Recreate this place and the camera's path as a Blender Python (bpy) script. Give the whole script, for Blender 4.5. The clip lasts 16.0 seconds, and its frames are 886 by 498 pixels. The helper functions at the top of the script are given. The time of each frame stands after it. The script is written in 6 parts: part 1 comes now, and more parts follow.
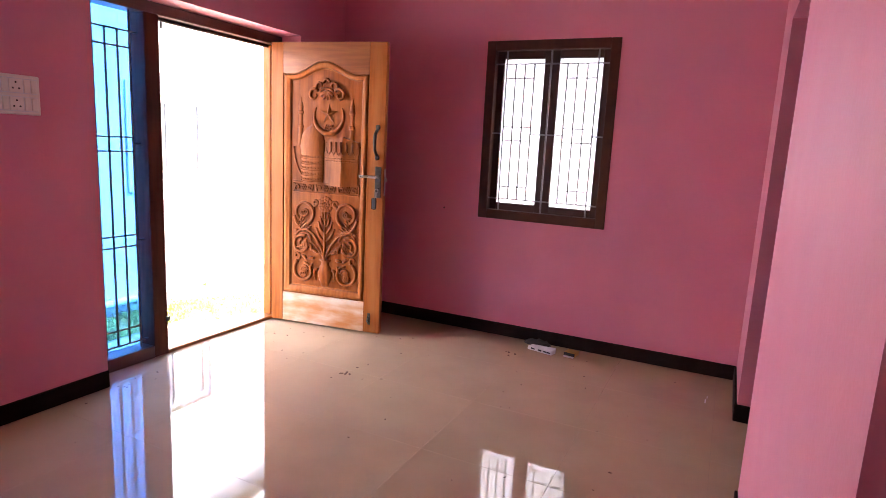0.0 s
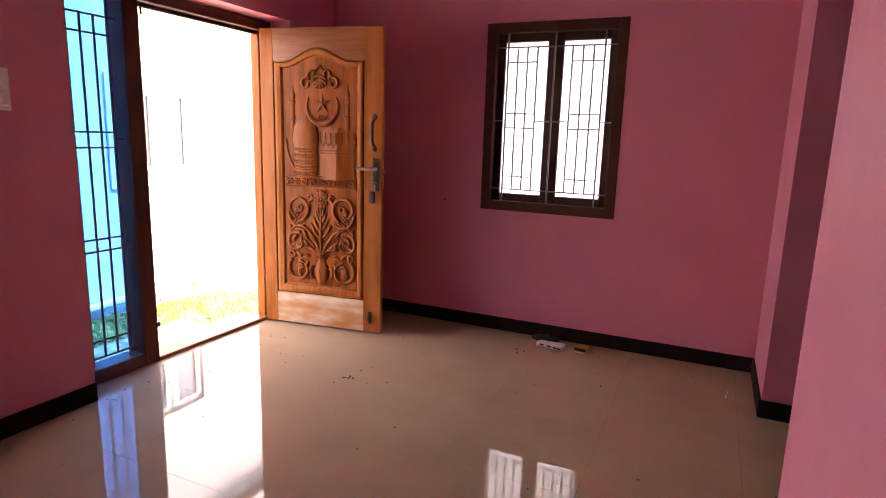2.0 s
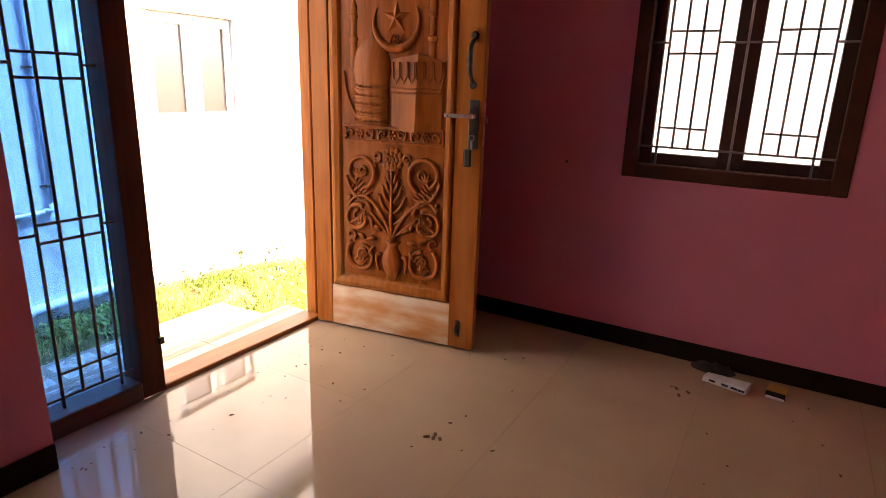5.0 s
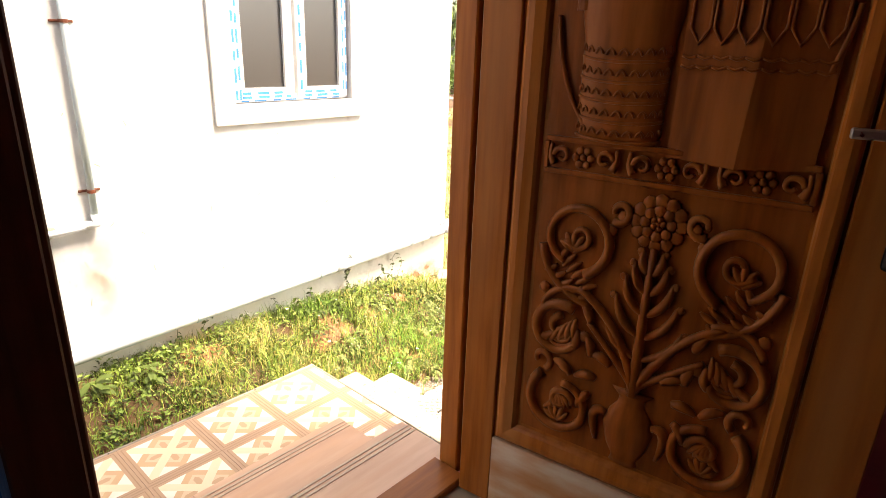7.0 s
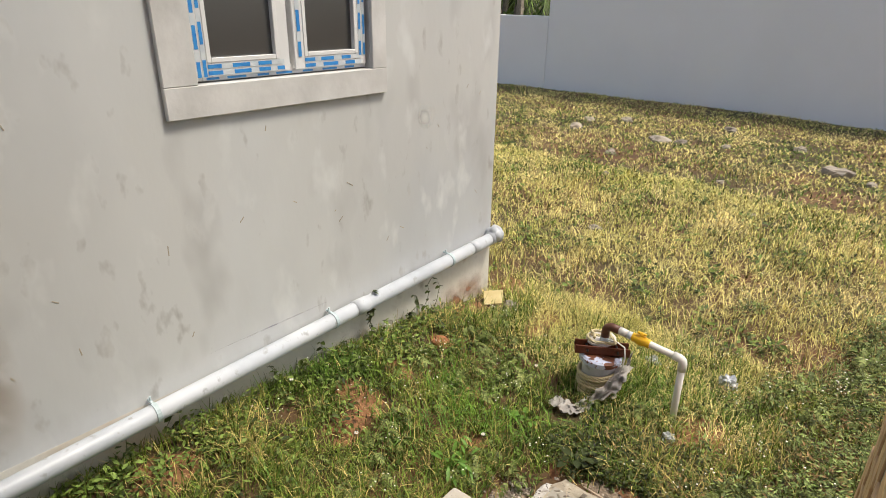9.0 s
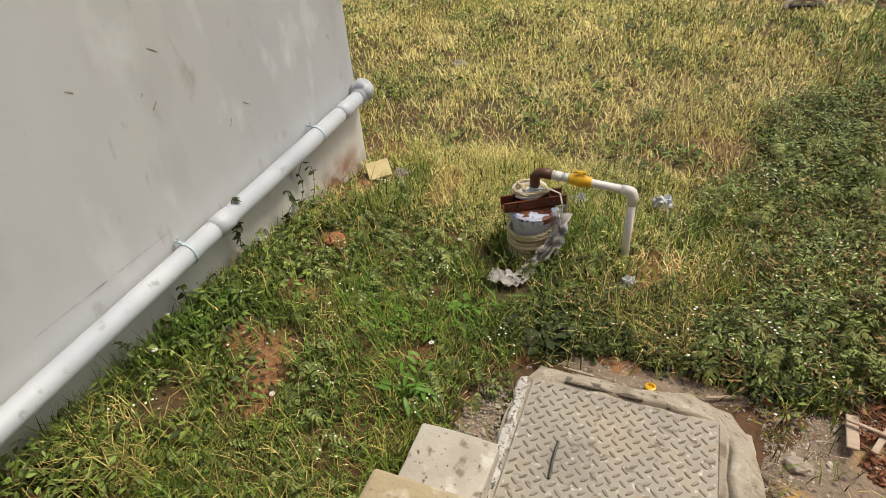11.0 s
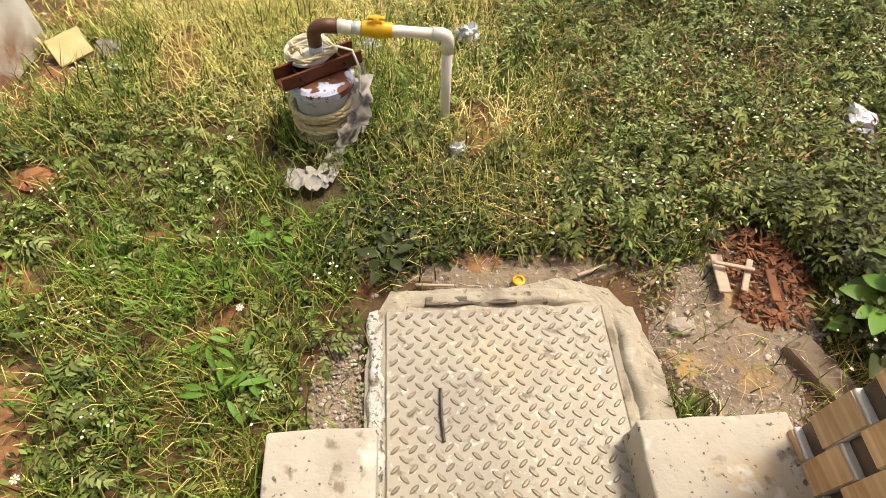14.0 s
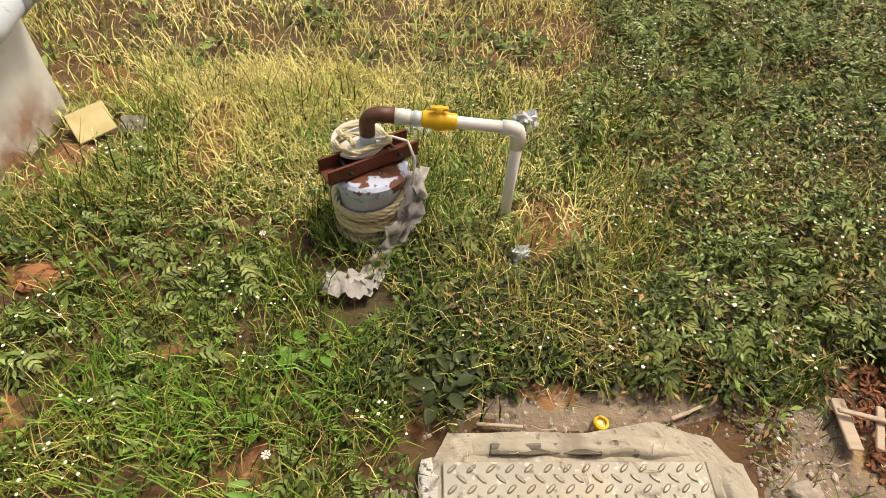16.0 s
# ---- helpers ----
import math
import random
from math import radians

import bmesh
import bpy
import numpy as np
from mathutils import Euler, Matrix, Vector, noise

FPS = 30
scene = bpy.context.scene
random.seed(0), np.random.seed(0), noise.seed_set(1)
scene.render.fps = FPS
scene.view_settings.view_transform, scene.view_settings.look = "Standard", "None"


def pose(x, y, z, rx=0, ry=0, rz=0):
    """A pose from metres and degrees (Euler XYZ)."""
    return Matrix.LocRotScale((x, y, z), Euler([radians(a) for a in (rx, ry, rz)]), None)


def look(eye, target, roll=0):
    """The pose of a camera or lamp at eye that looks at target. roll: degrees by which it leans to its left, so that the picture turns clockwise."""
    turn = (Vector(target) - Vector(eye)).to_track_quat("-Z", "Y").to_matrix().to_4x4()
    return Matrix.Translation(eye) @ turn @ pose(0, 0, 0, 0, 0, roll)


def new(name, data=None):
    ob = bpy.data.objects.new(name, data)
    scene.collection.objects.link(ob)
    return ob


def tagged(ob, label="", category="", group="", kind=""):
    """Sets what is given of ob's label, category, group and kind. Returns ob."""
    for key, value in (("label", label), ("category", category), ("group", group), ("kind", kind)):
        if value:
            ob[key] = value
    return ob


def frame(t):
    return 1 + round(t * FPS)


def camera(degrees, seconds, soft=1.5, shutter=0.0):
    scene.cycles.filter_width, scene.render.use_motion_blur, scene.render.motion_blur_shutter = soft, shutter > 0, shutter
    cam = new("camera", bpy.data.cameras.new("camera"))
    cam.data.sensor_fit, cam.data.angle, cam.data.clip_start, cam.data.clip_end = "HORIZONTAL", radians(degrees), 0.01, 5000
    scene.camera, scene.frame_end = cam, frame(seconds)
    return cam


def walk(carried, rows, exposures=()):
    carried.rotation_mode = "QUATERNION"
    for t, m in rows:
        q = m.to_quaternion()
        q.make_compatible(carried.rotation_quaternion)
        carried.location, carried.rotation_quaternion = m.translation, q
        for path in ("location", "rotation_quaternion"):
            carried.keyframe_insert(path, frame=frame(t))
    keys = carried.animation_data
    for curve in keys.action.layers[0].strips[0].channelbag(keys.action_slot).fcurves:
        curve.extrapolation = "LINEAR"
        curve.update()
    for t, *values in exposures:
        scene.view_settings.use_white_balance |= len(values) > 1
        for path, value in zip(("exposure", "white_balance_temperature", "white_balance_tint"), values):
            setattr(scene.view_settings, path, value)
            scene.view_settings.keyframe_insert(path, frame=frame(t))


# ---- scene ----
cam = camera(74.0, 16.0, soft=0.8)
PATH = [
    (0, (0.587, 0.332, 1.373), (-0.267, 2.108, 1.03), 2.9),
    (0.5, (0.484, 0.477, 1.402), (-0.448, 2.233, 1.182), 0.8),
    (1, (0.393, 0.654, 1.41), (-0.588, 2.38, 1.169), 0.2),
    (1.5, (0.39, 0.56, 1.412), (-0.471, 2.349, 1.174), 0.5),
    (2, (0.415, 0.456, 1.37), (-0.398, 2.244, 0.993), 1.8),
    (2.5, (0.366, 0.411, 1.311), (-0.453, 2.172, 0.835), 0.9),
    (3, (0.33, 0.433, 1.282), (-0.496, 2.184, 0.779), 1.1),
    (3.2, (0.307, 0.498, 1.267), (-0.536, 2.239, 0.761), 1.1),
    (5.3, (-0.538, 1.637, 1.283), (-1.575, 3.253, 0.72), 2.1),
    (5.5, (-0.655, 1.761, 1.29), (-1.742, 3.335, 0.708), 2.2),
    (6, (-0.951, 2.072, 1.257), (-2.095, 3.6, 0.662), 2.6),
    (6.5, (-1.235, 2.356, 1.273), (-2.44, 3.822, 0.642), 2.3),
    (7, (-1.576, 2.589, 1.257), (-2.83, 4.001, 0.599), 2.0),
    (7.5, (-1.847, 2.834, 1.244), (-3.133, 4.208, 0.565), 1.3),
    (8, (-2.127, 2.994, 1.215), (-3.427, 4.343, 0.513), 1.1),
    (8.2, (-2.274, 3.06, 1.209), (-3.565, 4.413, 0.5), 1.1),
    (10.3, (-3.082, 3.576, 1.013), (-3.951, 5.067, 0.001), -1.7),
    (10.5, (-3.137, 3.611, 0.972), (-3.941, 5.105, -0.087), -2.4),
    (11, (-3.267, 3.688, 0.9), (-3.914, 5.159, -0.29), -4.4),
    (11.5, (-3.364, 3.901, 0.759), (-3.825, 5.331, -0.56), -4.8),
    (12, (-3.433, 4.06, 0.706), (-3.745, 5.442, -0.706), -4.2),
    (12.5, (-3.444, 4.164, 0.698), (-3.624, 5.47, -0.807), -3.4),
    (13, (-3.426, 4.223, 0.704), (-3.471, 5.446, -0.877), -1.4),
    (13.5, (-3.455, 4.236, 0.703), (-3.397, 5.401, -0.921), 1.0),
    (14, (-3.495, 4.239, 0.717), (-3.373, 5.4, -0.907), 3.2),
    (14.5, (-3.54, 4.254, 0.745), (-3.424, 5.474, -0.836), 3.7),
    (15, (-3.587, 4.287, 0.754), (-3.483, 5.546, -0.797), 3.7),
    (15.5, (-3.612, 4.408, 0.705), (-3.525, 5.683, -0.834), 3.2),
    (16, (-3.628, 4.529, 0.601), (-3.527, 5.85, -0.898), 4.1),
]

# ---- light ----
EXPO = [(0.0, 5.57, 6300, 23), (0.5, 5.18, 6600, 25), (1.0, 4.95, 6950, 27), (2.0, 4.9, 7100, 27), (3.2, 4.75, 7900, 28), (5.3, 4.1, 8500, 22), (6.0, 3.7, 8500, 19), (6.5, 3.3, 8200, 17), (7.0, 2.55, 7600, 14), (7.5, 1.75, 7300, 11), (8.2, 1.05, 6900, 8), (10.3, 0.25, 6500, 8), (11.0, 0.27, 6650, 8), (12.0, 0.42, 6900, 8), (14.0, 0.78, 7100, 8), (16.0, 0.58, 7100, 8)]
walk(cam, [(t, look(eye, target, roll)) for t, eye, target, roll in PATH], EXPO)

SUN_EL, SUN_AZ = 61.0, 54.0
world = bpy.data.worlds.new("sky")
scene.world = world
world.use_nodes = True
wn = world.node_tree
sky = wn.nodes.new("ShaderNodeTexSky")
sky.sky_type, sky.sun_disc = "NISHITA", False
sky.sun_elevation, sky.sun_rotation = radians(SUN_EL), radians(SUN_AZ)
sky.dust_density, sky.air_density = 4.0, 1.0
wn.nodes["Background"].inputs["Strength"].default_value = 0.115
wn.links.new(sky.outputs["Color"], wn.nodes["Background"].inputs["Color"])
sun = new("sun", bpy.data.lights.new("sun", "SUN"))
sun.data.energy, sun.data.angle, sun.data.color = 2.1, radians(14), (1.0, 0.93, 0.82)
sd = Vector((math.sin(radians(SUN_AZ)) * math.cos(radians(SUN_EL)), math.cos(radians(SUN_AZ)) * math.cos(radians(SUN_EL)), math.sin(radians(SUN_EL))))
sun.matrix_world = look(sd * 50, (0, 0, 0))

# daylight through the frosted window
wl = new("window_daylight", bpy.data.lights.new("window_daylight", "AREA"))
wl.data.shape, wl.data.size, wl.data.size_y, wl.data.energy = "RECTANGLE", 0.80, 1.12, 0.5
wl.matrix_world = look((-0.616, 4.58, 1.497), (-0.616, 0.0, 1.497))


# ---- materials ----
def mat(name, col, col2=None, scale=6.0, rough=0.6, bump=0.0, bscale=60.0, metal=0.0, col3=None, scale3=1.3, spec=0.5, stretch=(1, 1, 1), island=0.0, rnd=0.0, contrast=(0.35, 0.65), rvar=0.08, c3range=(0.45, 0.7), detail=6.0, specks=()):
    m = bpy.data.materials.new(name)
    m.use_nodes = True
    nt = m.node_tree
    N, L = nt.nodes, nt.links
    b = N["Principled BSDF"]
    tc = N.new("ShaderNodeTexCoord")
    mp = N.new("ShaderNodeMapping")
    mp.inputs["Scale"].default_value = stretch
    geo = N.new("ShaderNodeNewGeometry")
    L.new(geo.outputs["Position"] if stretch == (1, 1, 1) else tc.outputs["Object"], mp.inputs["Vector"])

    def noise_tex(sc, det=detail):
        n = N.new("ShaderNodeTexNoise")
        n.inputs["Scale"].default_value, n.inputs["Detail"].default_value = sc, det
        L.new(mp.outputs[0], n.inputs["Vector"])
        return n

    def mixc(f, a, c):
        x = N.new("ShaderNodeMix")
        x.data_type = "RGBA"
        for s, v in ((x.inputs[0], f), (x.inputs[6], a), (x.inputs[7], c)):
            if hasattr(v, "is_output"):
                L.new(v, s)
            elif isinstance(v, (int, float)):
                s.default_value = v
            else:
                s.default_value = (*v, 1) if len(v) == 3 else v
        return x.outputs[2]

    def rng(v, lo, hi):
        r = N.new("ShaderNodeMapRange")
        r.inputs[1].default_value, r.inputs[2].default_value = lo, hi
        L.new(v, r.inputs[0])
        return r.outputs[0]

    n1 = noise_tex(scale)
    c = mixc(rng(n1.outputs["Fac"], *contrast), col, col2 or tuple(v * 0.85 for v in col))
    if col3:
        n3 = noise_tex(scale3)
        c = mixc(rng(n3.outputs["Fac"], *c3range), c, col3)
    for scol, ssc, lo, hi in specks:
        c = mixc(rng(noise_tex(ssc, 3).outputs["Fac"], lo, hi), c, scol)
    if island or rnd:
        hsv = N.new("ShaderNodeHueSaturation")
        oi = N.new("ShaderNodeObjectInfo")
        src = geo.outputs["Random Per Island"] if island else oi.outputs["Random"]
        a = max(island, rnd)
        r = N.new("ShaderNodeMapRange")
        r.inputs[3].default_value, r.inputs[4].default_value = 1 - a, 1 + a
        L.new(src, r.inputs[0])
        L.new(r.outputs[0], hsv.inputs["Value"])
        L.new(c, hsv.inputs["Color"])
        c = hsv.outputs[0]
    L.new(c, b.inputs["Base Color"])
    n2 = noise_tex(scale * 2.3)
    r = N.new("ShaderNodeMapRange")
    r.inputs[3].default_value, r.inputs[4].default_value = max(0.02, rough - rvar), min(1, rough + rvar)
    L.new(n2.outputs["Fac"], r.inputs[0])
    L.new(r.outputs[0], b.inputs["Roughness"])
    b.inputs["Metallic"].default_value = metal
    b.inputs["Specular IOR Level"].default_value = spec
    if bump:
        nb = noise_tex(bscale, 4)
        bp = N.new("ShaderNodeBump")
        bp.inputs["Strength"].default_value, bp.inputs["Distance"].default_value = bump, 0.01
        L.new(nb.outputs["Fac"], bp.inputs["Height"])
        L.new(bp.outputs[0], b.inputs["Normal"])
    return m


PINK = mat("pink_wall_paint", (0.63, 0.20, 0.272), (0.58, 0.175, 0.242), scale=2.2, rough=0.55, bump=0.12, bscale=55, col3=(0.61, 0.21, 0.285), scale3=0.7)
CEIL = mat("white_ceiling_paint", (0.75, 0.72, 0.70), scale=2, rough=0.8, bump=0.1)
SKIRT = mat("dark_brown_skirting", (0.013, 0.007, 0.006), (0.020, 0.010, 0.008), scale=9, rough=0.7, bump=0.05, spec=0.06)
CHIP = mat("chipped_plaster", (0.55, 0.25, 0.28), (0.45, 0.2, 0.22), scale=40, rough=0.9, bump=0.4)
FLOOR = mat("vitrified_beige_tile", (0.385, 0.277, 0.176), (0.345, 0.245, 0.155), scale=3.0, rough=0.026, rvar=0.012, col3=(0.41, 0.295, 0.185), scale3=0.9, rnd=0.008, spec=0.5, bump=0.01, bscale=5)
GROUT = mat("tile_grout", (0.30, 0.21, 0.14), scale=30, rough=0.8)
WOOD = mat("teak_door_wood", (0.39, 0.120, 0.021), (0.26, 0.074, 0.012), scale=5.0, rough=0.34, bump=0.10, bscale=16, stretch=(9, 9, 0.7), col3=(0.38, 0.145, 0.042), scale3=1.1, spec=0.16)
CARVED = mat("carved_teak", (0.29, 0.076, 0.012), (0.165, 0.040, 0.006), scale=5.0, rough=0.34, bump=0.10, bscale=14, stretch=(8, 8, 0.8), col3=(0.34, 0.105, 0.024), scale3=1.5, spec=0.16)
# worn pale rail, colour raised further for outdoor light grazing the leaf's foot
KICK = mat("worn_water_stained_teak", (0.52, 0.24, 0.09), (0.64, 0.54, 0.43), scale=3.2, rough=0.6, bump=0.15, bscale=18, stretch=(1.2, 1.2, 4), col3=(0.48, 0.19, 0.05), scale3=2.2, spec=0.35)
FRAMEW = mat("dark_reddish_frame_wood", (0.10, 0.034, 0.016), (0.07, 0.024, 0.012), scale=5, rough=0.6, bump=0.10, bscale=16, stretch=(9, 9, 0.7), spec=0.08)
HEADW = mat("dark_head_wood", (0.10, 0.034, 0.016), (0.07, 0.024, 0.012), scale=5, rough=0.42, bump=0.10, bscale=16, stretch=(9, 0.7, 9))
WINW = mat("dark_window_wood", (0.075, 0.026, 0.011), (0.05, 0.018, 0.009), scale=8, rough=0.55, bump=0.1, bscale=30, spec=0.2)
BAR = mat("painted_grille_steel", (0.16, 0.075, 0.055), (0.12, 0.055, 0.04), scale=20, rough=0.5)
BARW = mat("pale_painted_grille_steel", (0.26, 0.235, 0.235), (0.20, 0.18, 0.18), scale=20, rough=0.5)
STEEL = mat("dark_aged_metal", (0.09, 0.085, 0.075), (0.05, 0.045, 0.04), scale=30, rough=0.4, metal=0.8)
CHROME = mat("brushed_steel", (0.55, 0.52, 0.48), scale=30, rough=0.3, metal=1.0)
BLACK = mat("black_rubber", (0.012, 0.012, 0.012), scale=20, rough=0.6)
IVORY = mat("ivory_switch_plastic", (0.74, 0.72, 0.66), (0.68, 0.65, 0.58), scale=10, rough=0.3)
PLASTER = mat("rough_cement_plaster", (0.60, 0.615, 0.615), (0.47, 0.485, 0.49), scale=1.3, rough=0.88, bump=0.07, bscale=30, col3=(0.585, 0.575, 0.535), scale3=0.6, contrast=(0.36, 0.66), stretch=(1, 1, 0.5), c3range=(0.45, 0.72), specks=(((0.40, 0.40, 0.39), 3.2, 0.54, 0.78), ((0.38, 0.37, 0.35), 14, 0.63, 0.78), ((0.67, 0.68, 0.665), 7, 0.58, 0.78)))
PLINTH = mat("stained_plaster_plinth", (0.74, 0.72, 0.66), (0.62, 0.60, 0.53), scale=3, rough=0.9, bump=0.3, bscale=24, col3=(0.58, 0.40, 0.24), scale3=1.6, c3range=(0.48, 0.72), specks=(((0.42, 0.39, 0.33), 8, 0.60, 0.75),))
BAND = mat("smooth_plaster_band", (0.68, 0.67, 0.65), (0.55, 0.54, 0.52), scale=5, rough=0.85, bump=0.15, bscale=30)
PVCG = mat("grey_weathered_pvc", (0.52, 0.55, 0.59), (0.43, 0.46, 0.50), scale=7, rough=0.4, col3=(0.60, 0.62, 0.65), scale3=3, specks=(((0.36, 0.37, 0.38), 24, 0.62, 0.72),))
PVCB = mat("blue_grey_pvc", (0.52, 0.61, 0.63), (0.44, 0.53, 0.55), scale=8, rough=0.45)
PVCW = mat("white_pvc", (0.78, 0.77, 0.72), (0.70, 0.68, 0.62), scale=9, rough=0.35)
UPVC = mat("white_upvc", (0.80, 0.80, 0.79), (0.76, 0.76, 0.75), scale=4, rough=0.25)
BLUE = mat("blue_printed_film", (0.03, 0.22, 0.60), (0.05, 0.30, 0.68), scale=30, rough=0.3)
FILM = mat("grey_protective_film", (0.55, 0.60, 0.64), (0.66, 0.69, 0.70), scale=30, rough=0.3)
CONC = mat("weathered_concrete", (0.36, 0.305, 0.23), (0.27, 0.23, 0.175), scale=6, rough=0.9, bump=0.35, bscale=45, col3=(0.46, 0.40, 0.31), scale3=2.2, specks=(((0.10, 0.085, 0.065), 48, 0.60, 0.70), ((0.20, 0.165, 0.12), 13, 0.54, 0.68), ((0.55, 0.49, 0.39), 30, 0.62, 0.74)))
CONCD = mat("dirty_dark_concrete", (0.44, 0.385, 0.295), (0.34, 0.295, 0.225), scale=5, rough=0.92, bump=0.6, bscale=40, col3=(0.50, 0.445, 0.35), scale3=2.5, specks=(((0.15, 0.13, 0.10), 48, 0.62, 0.70), ((0.25, 0.21, 0.155), 7, 0.57, 0.70), ((0.56, 0.51, 0.42), 22, 0.60, 0.72)))
YCONC = mat("yellowish_step_concrete", (0.46, 0.37, 0.22), (0.38, 0.31, 0.20), scale=9, rough=0.9, bump=0.35, bscale=45, col3=(0.54, 0.47, 0.34), scale3=2.0, specks=(((0.24, 0.18, 0.10), 40, 0.60, 0.72), ((0.60, 0.53, 0.40), 16, 0.55, 0.70)))
PLATE = mat("galvanised_chequer_plate", (0.36, 0.325, 0.265), (0.29, 0.26, 0.215), scale=4, rough=0.6, metal=0.2, bump=0.08, bscale=60, col3=(0.40, 0.365, 0.295), scale3=2.4, specks=(((0.43, 0.36, 0.245), 3.2, 0.57, 0.74), ((0.17, 0.14, 0.11), 30, 0.60, 0.70), ((0.34, 0.25, 0.17), 9, 0.64, 0.76), ((0.58, 0.54, 0.45), 50, 0.60, 0.70)))
LUG = mat("worn_plate_lug", (0.31, 0.265, 0.20), (0.22, 0.185, 0.14), scale=25, rough=0.5, metal=0.3)
RUST = mat("rusty_iron", (0.16, 0.045, 0.018), (0.10, 0.032, 0.015), scale=14, rough=0.75, metal=0.2, bump=0.3, bscale=60)
RUSTB = mat("rusty_flaking_blue_paint", (0.17, 0.055, 0.024), (0.10, 0.035, 0.016), scale=25, rough=0.55, bump=0.3, col3=(0.52, 0.57, 0.72), scale3=14, c3range=(0.455, 0.49), specks=(((0.20, 0.07, 0.03), 60, 0.60, 0.66),))
BROWNP = mat("brown_pipe_elbow", (0.13, 0.05, 0.028), (0.09, 0.035, 0.02), scale=18, rough=0.5)
YELLOW = mat("yellow_valve_plastic", (0.80, 0.48, 0.015), (0.72, 0.40, 0.01), scale=14, rough=0.35)
ROPE = mat("cream_nylon_rope", (0.62, 0.54, 0.33), (0.50, 0.43, 0.25), scale=40, rough=0.8, bump=0.3, bscale=90)
CLOTH = mat("grey_white_plastic_sack", (0.72, 0.69, 0.65), (0.54, 0.50, 0.46), scale=12, rough=0.6, bump=0.5, bscale=25)
# soil colour kept dark to stand in for shade between the blades
SOIL = mat("red_sandy_soil", (0.10, 0.052, 0.024), (0.17, 0.082, 0.036), scale=5, rough=0.95, bump=0.7, bscale=50, col3=(0.075, 0.055, 0.022), scale3=0.9, c3range=(0.4, 0.6))
# lighter copy of DRY: the open field's sunlight is put into its colour
STRAWM = mat("sunlit_straw", (0.78, 0.66, 0.28), (0.56, 0.51, 0.16), scale=1.6, rough=0.7, island=0.55, spec=0.2)
GREEN = mat("green_grass_blade", (0.088, 0.160, 0.021), (0.195, 0.255, 0.040), scale=2.6, rough=0.6, island=0.9, spec=0.2)
DRY = mat("dry_straw_grass", (0.60, 0.47, 0.185), (0.42, 0.34, 0.11), scale=1.6, rough=0.7, island=0.75, spec=0.2)
LEAF = mat("weed_leaf", (0.092, 0.142, 0.026), (0.150, 0.205, 0.044), scale=2.5, rough=0.55, island=0.9, spec=0.25)
LEAFD = mat("dark_weed_leaf", (0.050, 0.068, 0.017), (0.092, 0.112, 0.030), scale=2.5, rough=0.55, island=0.9, spec=0.25)
SPRIG = mat("pale_weed_sprig", (0.19, 0.265, 0.085), (0.26, 0.31, 0.10), scale=3, rough=0.6, island=0.7, spec=0.2)
WITHER = mat("withered_weed", (0.20, 0.125, 0.055), (0.30, 0.20, 0.09), scale=3, rough=0.75, island=0.8, spec=0.15)
LIME = mat("lime_green_leaf", (0.145, 0.29, 0.03), (0.11, 0.23, 0.03), scale=4, rough=0.5, island=0.4, spec=0.3)
PETAL = mat("pale_flower", (0.82, 0.80, 0.66), scale=20, rough=0.7)
STONE = mat("pale_stone", (0.40, 0.34, 0.27), (0.30, 0.26, 0.21), scale=12, rough=0.9, bump=0.3, rnd=0.3)
TERRA = mat("terracotta_stone", (0.36, 0.15, 0.06), (0.28, 0.11, 0.05), scale=10, rough=0.9, bump=0.3)
BARK = mat("reddish_wood_chips", (0.30, 0.125, 0.055), (0.17, 0.065, 0.03), scale=10, rough=0.85, island=0.5)
OFFCUT = mat("pale_wood_offcut", (0.52, 0.42, 0.31), (0.44, 0.34, 0.24), scale=6, rough=0.8, stretch=(8, 1, 1))
WHITEW = mat("whitewashed_wall", (0.93, 0.93, 0.92), (0.90, 0.90, 0.89), scale=0.8, rough=0.85, bump=0.1)
CLAD_T = mat("tan_elevation_tile", (0.66, 0.45, 0.25), (0.46, 0.26, 0.12), scale=3, rough=0.45, stretch=(1, 1.5, 14), rnd=0.30)
CLAD_D = mat("dark_elevation_tile", (0.045, 0.026, 0.016), (0.07, 0.04, 0.025), scale=6, rough=0.4, rnd=0.3)
CLAD_W = mat("white_tile_edge", (0.74, 0.70, 0.62), scale=12, rough=0.5)
STEPT = mat("wood_look_step_tile", (0.62, 0.39, 0.25), (0.54, 0.32, 0.20), scale=4, rough=0.35, stretch=(8, 1, 1), col3=(0.60, 0.35, 0.21), scale3=1.4)
STEPL = mat("pale_nosing_groove", (0.58, 0.43, 0.29), scale=10, rough=0.5)
PAPER = mat("printed_carton", (0.62, 0.58, 0.58), (0.52, 0.48, 0.48), scale=20, rough=0.6)
YBOX = mat("ochre_carton", (0.50, 0.25, 0.04), (0.42, 0.2, 0.03), scale=20, rough=0.6)
YTILE = mat("pale_yellow_tile_scrap", (0.66, 0.55, 0.28), (0.56, 0.45, 0.2), scale=14, rough=0.6)
PLASTIC = mat("crumpled_clear_plastic", (0.50, 0.54, 0.58), (0.65, 0.67, 0.70), scale=18, rough=0.25, bump=0.5, bscale=40)
TRUNK = mat("palm_trunk", (0.28, 0.23, 0.17), (0.2, 0.16, 0.12), scale=8, rough=0.9)


